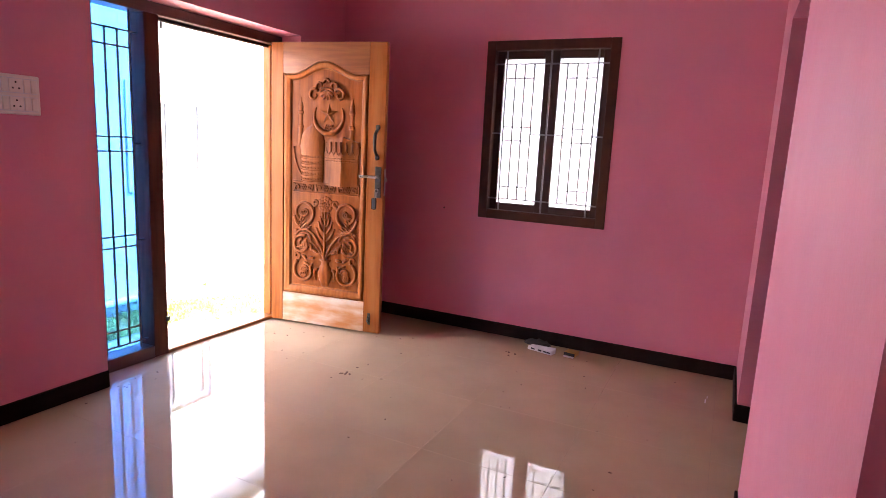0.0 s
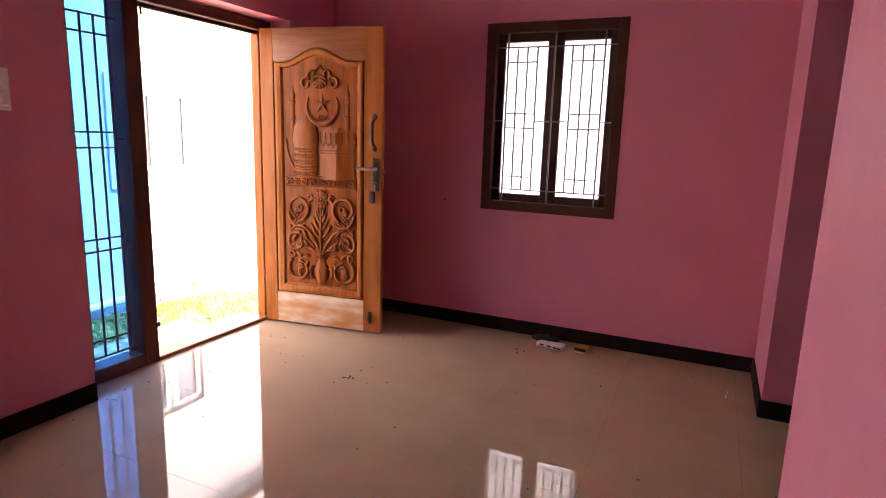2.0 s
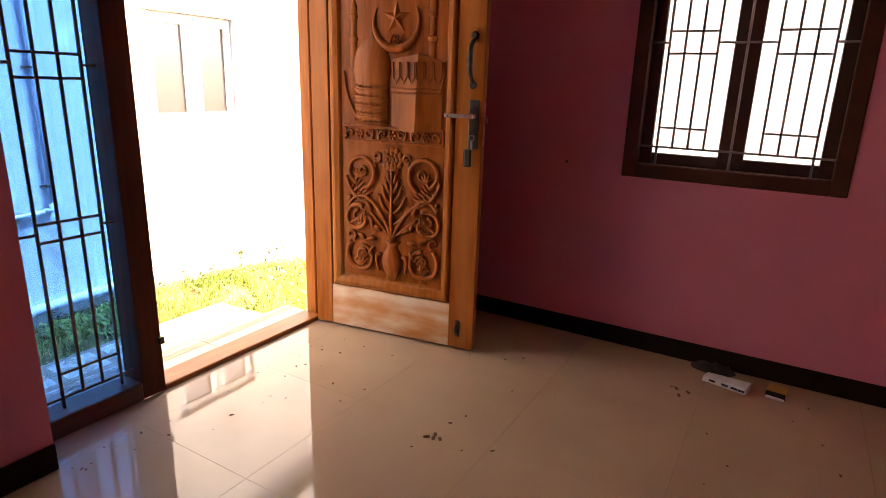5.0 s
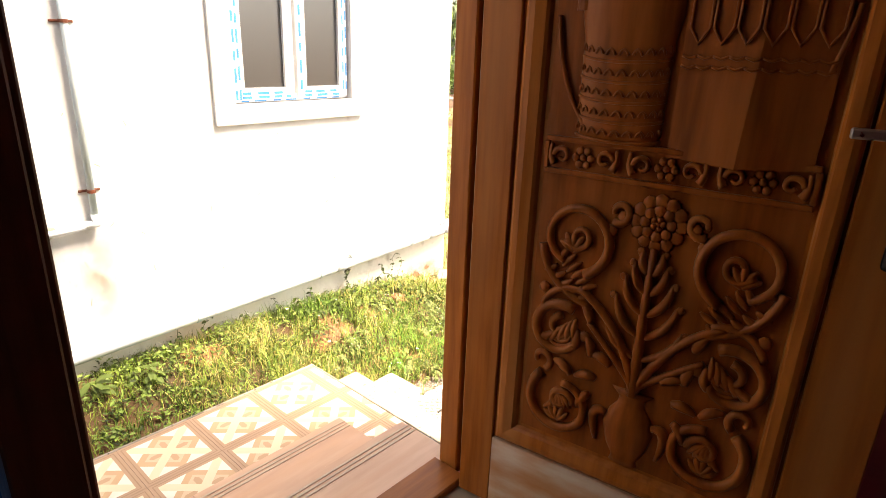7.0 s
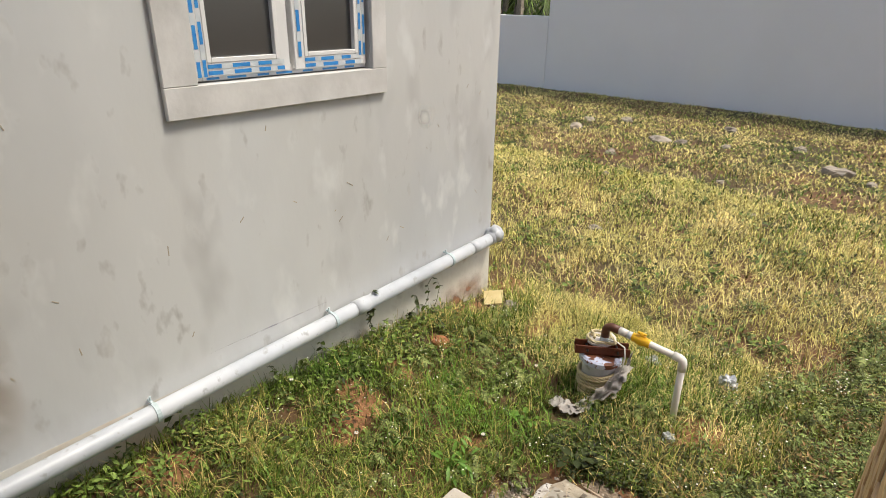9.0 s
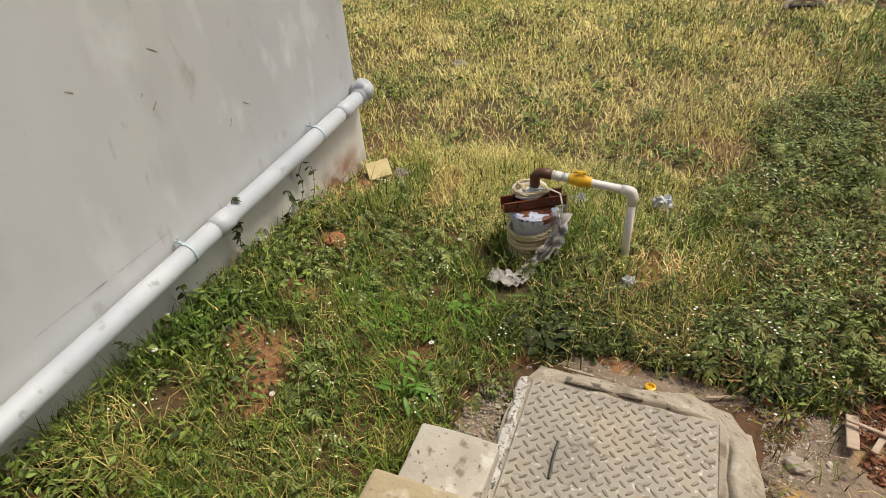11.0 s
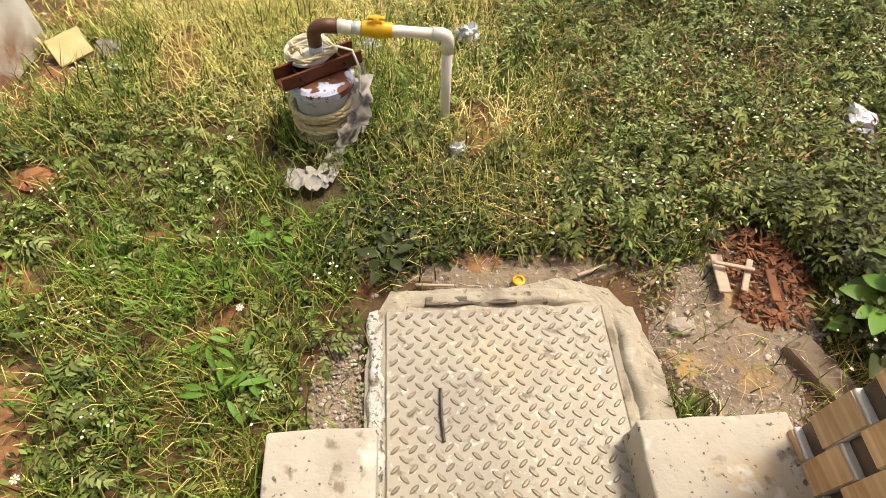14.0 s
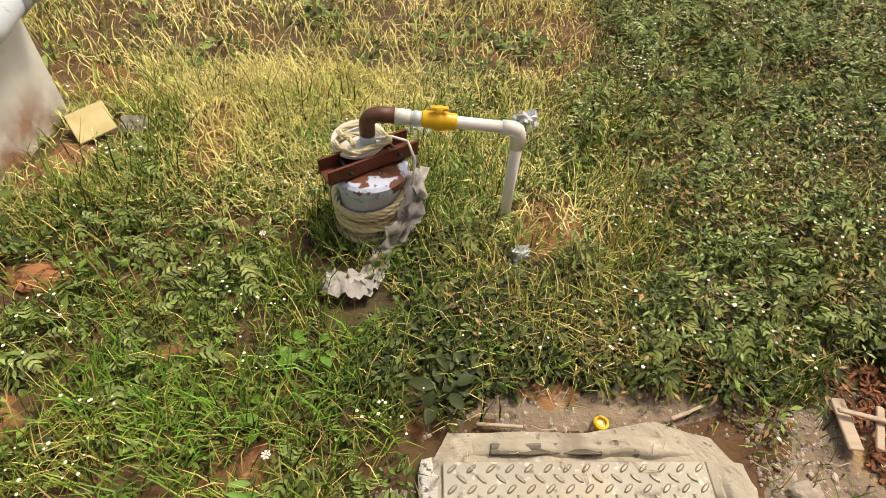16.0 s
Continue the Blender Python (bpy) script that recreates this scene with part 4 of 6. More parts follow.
part("mound", bm, mat("dark_dust", (0.03, 0.022, 0.018), (0.05, 0.035, 0.03), scale=40, rough=0.95, bump=0.5), dk)
rng = random.Random(4)
deb = []
for k in range(90):
    x, y = rng.uniform(-2.25, 0.5), rng.uniform(1.6, 4.2)
    if k < 30:
        x, y = -2.30 + abs(rng.gauss(0, 0.12)), rng.uniform(2.25, 3.6)
    deb.append((x, y, rng.uniform(0.002, 0.006)))
for dx, dy in ((-1.354, 3.107), (-1.33, 3.115), (-1.38, 3.10), (-1.36, 3.13), (-0.63, 3.97), (-0.60, 4.02), (-0.65, 4.03)):
    deb.append((dx, dy, 0.009))
bm = bmesh.new()
for x, y, s in deb:
    bmesh.ops.create_icosphere(bm, subdivisions=1, radius=s, matrix=Matrix.LocRotScale((x, y, s * 0.25), Euler((0, 0, rng.uniform(0, 6))), (1.8, 0.9, 0.4)))
tagged(part("floor_crumbs", bm, mat("brown_crumbs", (0.10, 0.045, 0.02), scale=30, rough=0.9)), "brown crumbs and grit scattered on the floor tiles", "grit", "", "stuff")
smear = thing("cement_drip", "pale cement drip marks on the floor near the corner", "stain", (0.60, 3.95, 0.0))
part("drip", boxed((-0.003, -0.08, 0.0), (0.003, -0.02, 0.001)), PAPER, smear)
part("drip", boxed((0.006, 0.0, 0.0), (0.010, 0.03, 0.001)), PAPER, smear)

# ---- steps outside the door ----
stA = tagged(part("door_step", boxed((-2.875, 2.0, -0.40), (OX + .01, 3.86, -0.062), 0.004), CONC), "door step clad in wood-look tiles", "step", "", "structure")
stB = tagged(part("door_step_lower", boxed((-3.215, 2.0, -0.40), (-2.876, 3.84, -0.208), 0.004), CONC), "lower door step clad in wood-look tiles", "step", "", "structure")
for ob, x0, x1, y1, z in ((stA, -2.885, FX0 + .002, 3.87, -0.062), (stB, -3.23, -2.876, 3.85, -0.208)):
    for k in range(3):
        a, b = y1 - 0.62 * (k + 1), y1 - 0.62 * k
        part("tile", boxed((x0, a + .002, z), (x1, b, z + .010), 0.002), STEPT, ob)
        for g in (0.030, 0.048, 0.066):
            part("nosing_line", boxed((x0 + g, a + .002, z + .0105), (x0 + g + .008, b - 0.004, z + .0125)), STEPL, ob)
    part("riser", boxed((x0 + .001, 2.0, z - .09), (x0 + .009, y1, z)), STEPT, ob)

# ---- neighbour's window ----
nwin = thing("neighbour_window", "white double window with blue protective film left on", "window", (NX - 0.06, 0, 0))


def nbox(lo, hi, material, parent, name, bevel=0.003, label=""):
    o = Vector((NX - 0.06, 0, 0))
    return part(name, boxed(Vector(lo) - o, Vector(hi) - o, bevel), material, parent, label)


NM = (NW0 + NW1) / 2 + 0.01
nbox((NX - .09, NW0, NWZ0 + .005), (NX - .03, NW0 + .045, NWZ1), UPVC, nwin, "outer_frame")
nbox((NX - .09, NW1 - .045, NWZ0 + .005), (NX - .03, NW1, NWZ1), UPVC, nwin, "outer_frame")
nbox((NX - .09, NW0 + .045, NWZ0 + .005), (NX - .03, NW1 - .045, NWZ0 + .045), UPVC, nwin, "outer_frame")
nbox((NX - .09, NW0 + .045, NWZ1 - .045), (NX - .03, NW1 - .045, NWZ1), UPVC, nwin, "outer_frame")
rng = random.Random(11)


def film(sash, lo, hi, along):
    """Printed film on a bar's face: grey strip with blue blocks."""
    x = hi[0] + 0.0012
    nbox((x, lo[1], lo[2]), (x + .0006, hi[1], hi[2]), FILM, sash, "film_strip", 0)
    p, e = lo[along], hi[along]
    k = 0
    while p < e - 0.03:
        ln = (0.055, 0.075)[k % 2] * rng.uniform(0.9, 1.1)
        a, b = list(lo), list(hi)
        a[along], b[along] = p, min(p + ln, e)
        w = 3 - along
        a[w] += 0.003
        b[w] -= 0.003
        nbox((x + .0008, a[1], a[2]), (x + .0014, b[1], b[2]), BLUE, sash, "printed_block", 0)
        p += ln + rng.uniform(0.03, 0.055)
        k += 1


for y0, y1, tape in ((NW0 + .012, NM - .012, "left"), (NM + .012, NW1 - .012, "right")):
    z0, z1, s = NWZ0 + .022, NWZ1 - .02, 0.065
    xf, xb = NX - .012, NX - .055
    sash = nbox((xb, y0, z0), (xf, y0 + s, z1), UPVC, nwin, "sash")
    nbox((xb, y1 - s, z0), (xf, y1, z1), UPVC, sash, "stile")
    nbox((xb, y0 + s, z0), (xf, y1 - s, z0 + s), UPVC, sash, "rail")
    nbox((xb, y0 + s, z1 - s), (xf, y1 - s, z1), UPVC, sash, "rail")
    nbox((xb + .015, y0 + s - .004, z0 + s - .004), (xb + .021, y1 - s + .004, z1 - s + .004), DARKGLASS, sash, "pane", 0, "smoked grey glass")
    nbox((xf - .004, y0 + s - .016, z0 + s - .016), (xf + .003, y0 + s + .002, z1 - s + .016), UPVC, sash, "glazing_bead", 0.002)
    nbox((xf - .004, y1 - s - .002, z0 + s - .016), (xf + .003, y1 - s + .016, z1 - s + .016), UPVC, sash, "glazing_bead", 0.002)
    nbox((xf - .004, y0 + s + .002, z0 + s - .016), (xf + .003, y1 - s - .002, z0 + s + .002), UPVC, sash, "glazing_bead", 0.002)
    if tape == "left":
        film(sash, (xb, y0 + .004, z0), (xf, y0 + .024, z1), 2)
        film(sash, (xb, y0 + .028, z0), (xf, y0 + .047, z1), 2)
    else:
        film(sash, (xb, y0 + .016, z0 + .05), (xf, y0 + .038, z1), 2)
        film(sash, (xb, y1 - .044, z0 + .04), (xf, y1 - .026, z1), 2)
        film(sash, (xb, y1 - .020, z0 + .04), (xf, y1 - .003, z1), 2)
    film(sash, (xb, y0 + .05, z0 + .026), (xf, y1 - .03, z0 + .046), 1)
    film(sash, (xb, y0 + .05, z0 + .003), (xf, y1 - .03, z0 + .023), 1)
film(nwin, (NX - .09, NW0 + .06, NWZ0 + .006), (NX - .03, NW1 - .02, NWZ0 + .020), 1)

# ---- pipes on the neighbour's wall ----
drain = thing("drain_pipe", "long grey plastic drain pipe clipped along the plinth", "pipe", (NX + .055, 0, -0.266))
pr = 0.038
bm = bmesh.new()
tube(bm, [(0, -5.9, -0.30), (0, 1.0, -0.176), (0, 3.2, -0.088), (0, 6.20, 0.032)], pr, 20)
part("pipe", bm, PVCG, drain, smooth=True)
bm = bmesh.new()
tube(bm, [(0, 6.16, 0.032), (0, 6.21, 0.032), (0, 6.22, 0.056), (0, 6.255, 0.081)], [pr + .005, pr + .006, pr + .004, pr + .001], 20)
tube(bm, [(-.05, 6.225, 0.046), (0.045, 6.225, 0.046)], pr + .003, 18)
part("end_elbow", bm, PVCG, drain, smooth=True)
for y in (3.26, 5.06, 6.02, 0.9):
    bm = bmesh.new()
    zc = 0.032 - 0.040 * (6.2 - y)
    tube(bm, [(0, y - .045, zc), (0, y + .045, zc)], pr + .0035, 20)
    part("coupling", bm, PVCG, drain, smooth=True)
for y in (3.99, 4.88, 5.77, 2.2):
    bm = bmesh.new()
    tube(bm, [(0, y - .009, 0), (0, y + .009, 0)], pr + .004, 18)
    box(bm, (-.05, y - .006, pr - .004), (-.01, y + .006, pr + .006), 0.003)
    tube(bm, [(-.03, y, pr), (-.03, y, pr + .022)], 0.004, 8)
    part("clip", bm, PVCB, drain, at=pose(0, 0, 0.032 - 0.040 * (6.2 - y)))
riser = thing("waste_pipe_riser", "short upright grey waste pipe joining the drain", "pipe", (NX + .06, 3.18, -0.352))
bm = bmesh.new()
tube(bm, [(0, 0, 0.02), (0, 0.004, 0.38), (0, 0.004, 0.51), (-.02, 0.0, 0.59), (-.06, -.02, 0.635), (-.12, -.02, 0.64)], pr, 18)
part("pipe", bm, PVCB, riser, smooth=True)
for z in (0.06, 0.53):
    bm = bmesh.new()
    tube(bm, [(0, 0.004, z - .035), (0, 0.004, z + .035)], pr + .005, 18)
    part("collar", bm, PVCB, riser, smooth=True)
cond = thing("water_pipe", "thin blue-grey water pipe running down the wall", "pipe", (NX + .03, 3.545, 0.335))
part("pipe", tube(bmesh.new(), [(0, 0, 0), (0, 0.004, 0.8), (0, 0.01, 3.2)], 0.0165, 12), PVCB, cond, smooth=True)
part("pipe", tube(bmesh.new(), [(0, 0, 0), (0, -.16, -.012), (0, -.31, -.02)], 0.0165, 12), PVCG, cond, smooth=True)
bm = bmesh.new()
tube(bm, [(0, 0, 0.05), (0, 0, 0.0), (0, -.05, 0)], 0.022, 12)
part("elbow", bm, PVCG, cond, smooth=True)
part("elbow", tube(bmesh.new(), [(0, -.31, -.02), (-.05, -.315, -.02)], 0.022, 12), PVCG, cond, smooth=True)
for z in (0.17, 0.965):
    bm = bmesh.new()
    tube(bm, [(0, 0.002, z - .008), (0, 0.002, z + .008)], 0.02, 12)
    box(bm, (-.03, -.05, z - .006), (-.022, .05, z + .006), 0.002)
    part("clip", bm, RUST, cond)
bm = bmesh.new()
for k in range(22):
    a = 2 * math.pi * k / 22
    bm.verts.new((0, (0.10 + 0.02 * math.sin(3 * a)) * math.cos(a), (0.055 + 0.012 * math.sin(2 * a + 1)) * math.sin(a)))
bm.faces.new(bm.verts)
patch = thing("cement_patch", "rough dark cement patch round the pipe's hole", "patch", (NX + .002, 3.26, 0.31))
r = bmesh.ops.extrude_face_region(bm, geom=list(bm.faces))
for v in [v for v in r["geom"] if isinstance(v, bmesh.types.BMVert)]:
    v.co.x += 0.006
part("patch", bm, CONCD, patch)

def stain_material(name, col, half_y, half_z, strength, grain):
    """A thin wash of dirt that fades out to all sides of its patch."""
    m = mat(name, col, tuple(v * 0.8 for v in col), scale=9, rough=0.9)
    N, L = m.node_tree.nodes, m.node_tree.links
    tc, mp, no = N.new("ShaderNodeTexCoord"), N.new("ShaderNodeMapping"), N.new("ShaderNodeTexNoise")
    mp.inputs["Scale"].default_value = (1, 1 / half_y, 1 / half_z)
    no.inputs["Scale"].default_value, no.inputs["Detail"].default_value = grain, 6
    ln, fade, grit, mul, tr, mx = N.new("ShaderNodeVectorMath"), N.new("ShaderNodeMapRange"), N.new("ShaderNodeMapRange"), N.new("ShaderNodeMath"), N.new("ShaderNodeBsdfTransparent"), N.new("ShaderNodeMixShader")
    ln.operation, mul.operation = "LENGTH", "MULTIPLY"
    fade.inputs[1].default_value, fade.inputs[2].default_value, fade.inputs[3].default_value, fade.inputs[4].default_value = 0.1, 1.0, strength, 0.0
    grit.inputs[1].default_value, grit.inputs[2].default_value = 0.35, 0.62
    L.new(tc.outputs["Object"], mp.inputs["Vector"])
    L.new(tc.outputs["Object"], no.inputs["Vector"])
    L.new(mp.outputs[0], ln.inputs[0])
    L.new(ln.outputs["Value"], fade.inputs[0])
    L.new(no.outputs["Fac"], grit.inputs[0])
    L.new(fade.outputs[0], mul.inputs[0])
    L.new(grit.outputs[0], mul.inputs[1])
    L.new(mul.outputs[0], mx.inputs[0])
    L.new(tr.outputs[0], mx.inputs[1])
    L.new(N["Principled BSDF"].outputs[0], mx.inputs[2])
    L.new(mx.outputs[0], N["Material Output"].inputs["Surface"])
    return m


def wall_stain(label, y, z, hy, hz, col, strength, grain, lift):
    st_ = thing("wall_stain", label, "stain", (NX + lift, y, z))
    bm = bmesh.new()
    bm.faces.new([bm.verts.new((0, a * hy, b * hz)) for a, b in ((-1, -1), (1, -1), (1, 1), (-1, 1))])
    part("wash", bm, stain_material("damp_wash", col, hy, hz, strength, grain), st_)


wall_stain("rust-brown streak running down the plaster below the pipe", 3.53, 0.06, 0.10, 0.34, (0.46, 0.32, 0.20), 0.55, 7, 0.0012)
wall_stain("dark damp patch on the plaster round the pipe hole", 3.17, 0.16, 0.24, 0.30, (0.27, 0.26, 0.24), 0.55, 6, 0.0018)
wall_stain("white repair dab on the plaster", 5.62, 0.62, 0.075, 0.075, (0.80, 0.80, 0.78), 1.0, 2, 0.0030)
wall_stain("red soil splashed along the plinth's corner", 5.95, -0.60, 0.34, 0.17, (0.40, 0.20, 0.10), 0.9, 9, 0.0020)
wall_stain("red soil splashed along the plinth", 4.95, -0.58, 0.75, 0.13, (0.38, 0.21, 0.11), 0.7, 9, 0.0028)
wall_stain("thin violet chalk line above the drain pipe", 4.60, -0.205, 0.36, 0.005, (0.36, 0.34, 0.46), 0.6, 14, 0.0034)
rng = random.Random(31)
for k in range(26):
    y, z = rng.uniform(3.2, 6.1), rng.uniform(-0.1, 0.9) if k % 2 else rng.uniform(-0.1, 0.45)
    if 4.2 < y < 5.4 and z > 0.7:
        continue
    sc_ = thing("plaster_scar", "small dark scratch in the plaster", "scar", (NX, y, z), 0, "plaster scars")
    L_, a_ = rng.uniform(.006, .022), rng.uniform(-60, 60)
    part("scar", boxed((0, -.0022, -L_), (0.0018, .0022, L_), 0.0008), CONCD, sc_, at=pose(0, 0, 0, a_, 0, 0))

# ---- manhole, its surround and the step blocks ----
slab = thing("manhole_surround", "rough weathered concrete surround of the manhole", "slab", (0, 0, LOW - .03))
outl = [(-3.60, 4.46), (-3.605, 4.60), (-3.612, 4.74), (-3.608, 4.87), (-3.60, 4.96), (-3.58, 5.03), (-3.545, 5.10), (-3.40, 5.105), (-3.24, 5.10), (-3.06, 5.13), (-2.93, 5.09), (-2.875, 5.00), (-2.845, 4.86), (-2.84, 4.72), (-2.86, 4.46)]
bm = bmesh.new()
top = [bm.verts.new((x + 0.008 * noise.noise((x * 9, y * 9, 1)), y + 0.008 * noise.noise((x * 9, y * 9, 5)), 0.032)) for x, y in outl]
bot = [bm.verts.new((x * 1.003, y, -0.08)) for x, y in outl]
bm.faces.new(top)
for k in range(len(outl)):
    bm.faces.new((top[k], top[(k + 1) % len(outl)], bot[(k + 1) % len(outl)], bot[k]))
bmesh.ops.triangulate(bm, faces=bm.faces)
bmesh.ops.subdivide_edges(bm, edges=bm.edges, cuts=9, use_grid_fill=True)
for v in bm.verts:
    if v.co.z > 0:
        v.co.z += 0.010 * noise.noise((v.co.x * 8, v.co.y * 8, 7)) - (0.006 if v.co.x < -3.58 else 0.0) + 0.006 * noise.noise((v.co.x * 30, v.co.y * 30, 2))
part("slab", bm, CONCD, slab)
MORTAR = mat("speckled_white_mortar", (0.62, 0.60, 0.55), (0.48, 0.45, 0.40), scale=18, rough=0.95, bump=0.8, bscale=90, specks=(((0.14, 0.12, 0.10), 75, 0.55, 0.64), ((0.24, 0.20, 0.16), 22, 0.56, 0.66)))


def rough_strip(name, lo, hi, material, label, nx, ny, seed):
    """A lumpy low band of concrete or mortar between two corners."""
    bm = bmesh.new()
    bmesh.ops.create_grid(bm, x_segments=nx, y_segments=ny, size=0.5)
    for v in bm.verts:
        fx, fy = v.co.x + .5, v.co.y + .5
        edge = min(1.0, 5 * min(fx, 1 - fx), 5 * min(fy, 1 - fy))
        x, y = lo[0] + (hi[0] - lo[0]) * fx, lo[1] + (hi[1] - lo[1]) * fy
        w = Vector((x * 30, y * 30, seed))
        v.co = Vector((x + .012 * noise.noise(w * .6), y + .010 * noise.noise(w * .6 + Vector((5, 0, 0))), lo[2] - .012 + (hi[2] - lo[2] + .012) * edge + .006 * noise.noise(w)))
    return part(name, bm, material, slab, label, smooth=True)


rough_strip("mortar_rim", (-3.606, 4.47, 0.034), (-3.560, 5.045, 0.050), MORTAR, "white mortar speckled black along the plate", 8, 46, 1)
rough_strip("raised_rim", (-2.942, 4.60, 0.034), (-2.868, 5.03, 0.054), CONCD, "pale raised concrete edge", 8, 30, 2)
rough_strip("back_rim", (-3.54, 5.040, 0.034), (-2.96, 5.100, 0.048), CONCD, "cracked concrete edge behind the plate", 44, 8, 3)
bm = boxed((-3.452, 5.046, 0.034), (-3.195, 5.072, 0.0475), 0.002)
bmesh.ops.subdivide_edges(bm, edges=bm.edges, cuts=5, use_grid_fill=True)
for v in bm.verts:
    v.co += Vector((.006 * noise.noise(v.co * 50), .005 * noise.noise(v.co * 30 + Vector((3, 0, 0))), .003 * noise.noise(v.co * 40)))
part("embedded_board", bm, mat("charred_grey_board", (0.19, 0.16, 0.12), (0.09, 0.075, 0.06), scale=12, rough=0.95, bump=0.5, bscale=40, stretch=(1, 9, 9), specks=(((0.28, 0.24, 0.19), 20, 0.58, 0.68),)), slab, "dark rotten board set in the concrete")
cover = thing("manhole_cover", "tan-grey chequered steel manhole cover plate", "manhole cover", (-3.262, 4.77, LOW))
PW, PH = 0.295, 0.262
part("plate", boxed((-PW, -PH - .08, 0), (PW, PH, 0.012), 0.002), PLATE, cover)
part("rim", boxed((PW, -PH, -.004), (PW + .022, PH, 0.013), 0.003), CONC, cover)
lug = bmesh.new()
prof = [(0.0, 0.0)]
k = 8
vt = [lug.verts.new((0.0150 * math.cos(2 * math.pi * i / k), 0.0058 * math.sin(2 * math.pi * i / k), 0)) for i in range(k)]
vi = [lug.verts.new((0.0105 * math.cos(2 * math.pi * i / k), 0.0028 * math.sin(2 * math.pi * i / k), 0.0028)) for i in range(k)]
for i in range(k):
    lug.faces.new((vt[i], vt[(i + 1) % k], vi[(i + 1) % k], vi[i]))
lug.faces.new(vi)
lug_me = finish(lug, "lug", LUG)
cnt, rest = 0, bmesh.new()
for j in range(28):
    for i in range(14):
        x, y = -PW + 0.020 + i * 0.0425 + (0.021 if j % 2 else 0.0), PH - 0.016 - j * 0.0222
        if x > PW - .014:
            continue
        m = pose(x, y, 0.0122, 0, 0, 42 if j % 2 == 0 else -42)
        if cnt < 300:
            ob = new("lug", lug_me)
            ob.parent = cover
            ob.matrix_local = m
            cnt += 1
        else:
            rest.from_mesh(lug_me)
            bmesh.ops.transform(rest, verts=rest.verts[-len(lug_me.vertices):], matrix=m)
tagged(part("lug_rest", rest, LUG, cover), kind="stuff")
rod = thing("iron_rod", "short rusty iron rod lying on the cover", "rod", (-3.425, 4.74, LOW + .018))
part("rod", tube(bmesh.new(), [(0.004, -.066, 0), (0, 0, 0.001), (0.003, .066, 0)], 0.0045, 8), STEEL, rod)


PALEB = mat("pale_limewashed_concrete", (0.48, 0.43, 0.36), (0.39, 0.345, 0.28), scale=4, rough=0.9, bump=0.35, bscale=45, col3=(0.58, 0.54, 0.46), scale3=2.5, specks=(((0.50, 0.36, 0.20), 3.0, 0.56, 0.74), ((0.26, 0.21, 0.155), 22, 0.61, 0.70), ((0.12, 0.10, 0.08), 60, 0.64, 0.70), ((0.62, 0.59, 0.52), 13, 0.60, 0.70)))


def block(name, lo, hi, label, rim=0.008, m=None):
    bm = boxed(lo, hi, rim, 3)
    bmesh.ops.subdivide_edges(bm, edges=bm.edges, cuts=4, use_grid_fill=True)
    for v in bm.verts:
        v.co += 0.0035 * Vector((noise.noise(v.co * 40), noise.noise(v.co * 40 + Vector((3, 1, 2))), 0.0))
        v.co += 0.0055 * Vector((noise.noise(v.co * 9), noise.noise(v.co * 9 + Vector((3, 1, 2))), noise.noise(v.co * 7 + Vector((9, 1, 2)))))
    return tagged(part(name, bm, m or CONC, smooth=True), label, "concrete block")


block("step_block", (-3.822, 4.454, -0.85), (-3.575, 4.693, STEP3), "squared concrete step block stained with mortar", m=PALEB)
block("step_block", (-2.99, 4.454, -0.85), (-2.63, 4.672, -0.572), "pale concrete step block against the house wall", m=PALEB)
kb = thing("garden_edging", "old concrete edging beside the house wall", "edging", (-2.40, 4.80, LOW))
part("edging", boxed((-0.055, -0.13, -0.1), (0.03, 0.12, 0.020), 0.012, 2), mat("earth_stained_concrete", (0.24, 0.185, 0.125), (0.17, 0.13, 0.09), scale=8, rough=0.95, bump=0.6, bscale=40, specks=(((0.34, 0.28, 0.20), 14, 0.58, 0.70),)), kb, at=pose(0, 0, 0, 0, 0, 24))

# ---- bore well ----
WC = Vector((-3.752, 5.780, LOW - 0.05))
well = thing("bore_well", "bore well casing wound with rope and torn sack, rusty clamp", "bore well", WC)
z0 = -0.470 - WC.z
part("casing", lathe(bmesh.new(), [(0.088, -.05), (0.088, z0 - .02), (0.080, z0 - .018)], 28), PVCG, well, "grey casing pipe", smooth=False)
bm = bmesh.new()
lathe(bm, [(0.104, z0 - .035), (0.108, z0 - .03), (0.108, z0 - .008), (0.098, z0), (0.02, z0 + .004)], 30)
part("cap", bm, RUSTB, well, "rusty cap with flaking pale blue paint")
ca, sa = math.cos(radians(31.5)), math.sin(radians(31.5))
for s in (-1, 1):
    bm = bmesh.new()
    box(bm, (-0.135, -0.004, 0), (0.135, 0.004, 0.045), 0.001)
    box(bm, (-0.135, -0.004 if s < 0 else -0.03, 0), (0.135, 0.03 if s < 0 else 0.004, 0.006), 0.001)
    part("clamp_bar", bm, RUST, well, "rusty angle-iron clamp bar", at=pose(-s * 0.030 * sa, s * 0.030 * ca, z0 + .006, 0, 0, 31.5))
for s in (-1, 1):
    bm = bmesh.new()
    tube(bm, [(s * .075 * ca - .05 * -sa, s * .075 * sa - .05 * ca, z0 + .03), (s * .075 * ca + .05 * -sa, s * .075 * sa + .05 * ca, z0 + .03)], 0.006, 8)
    part("clamp_bolt", bm, STEEL, well)


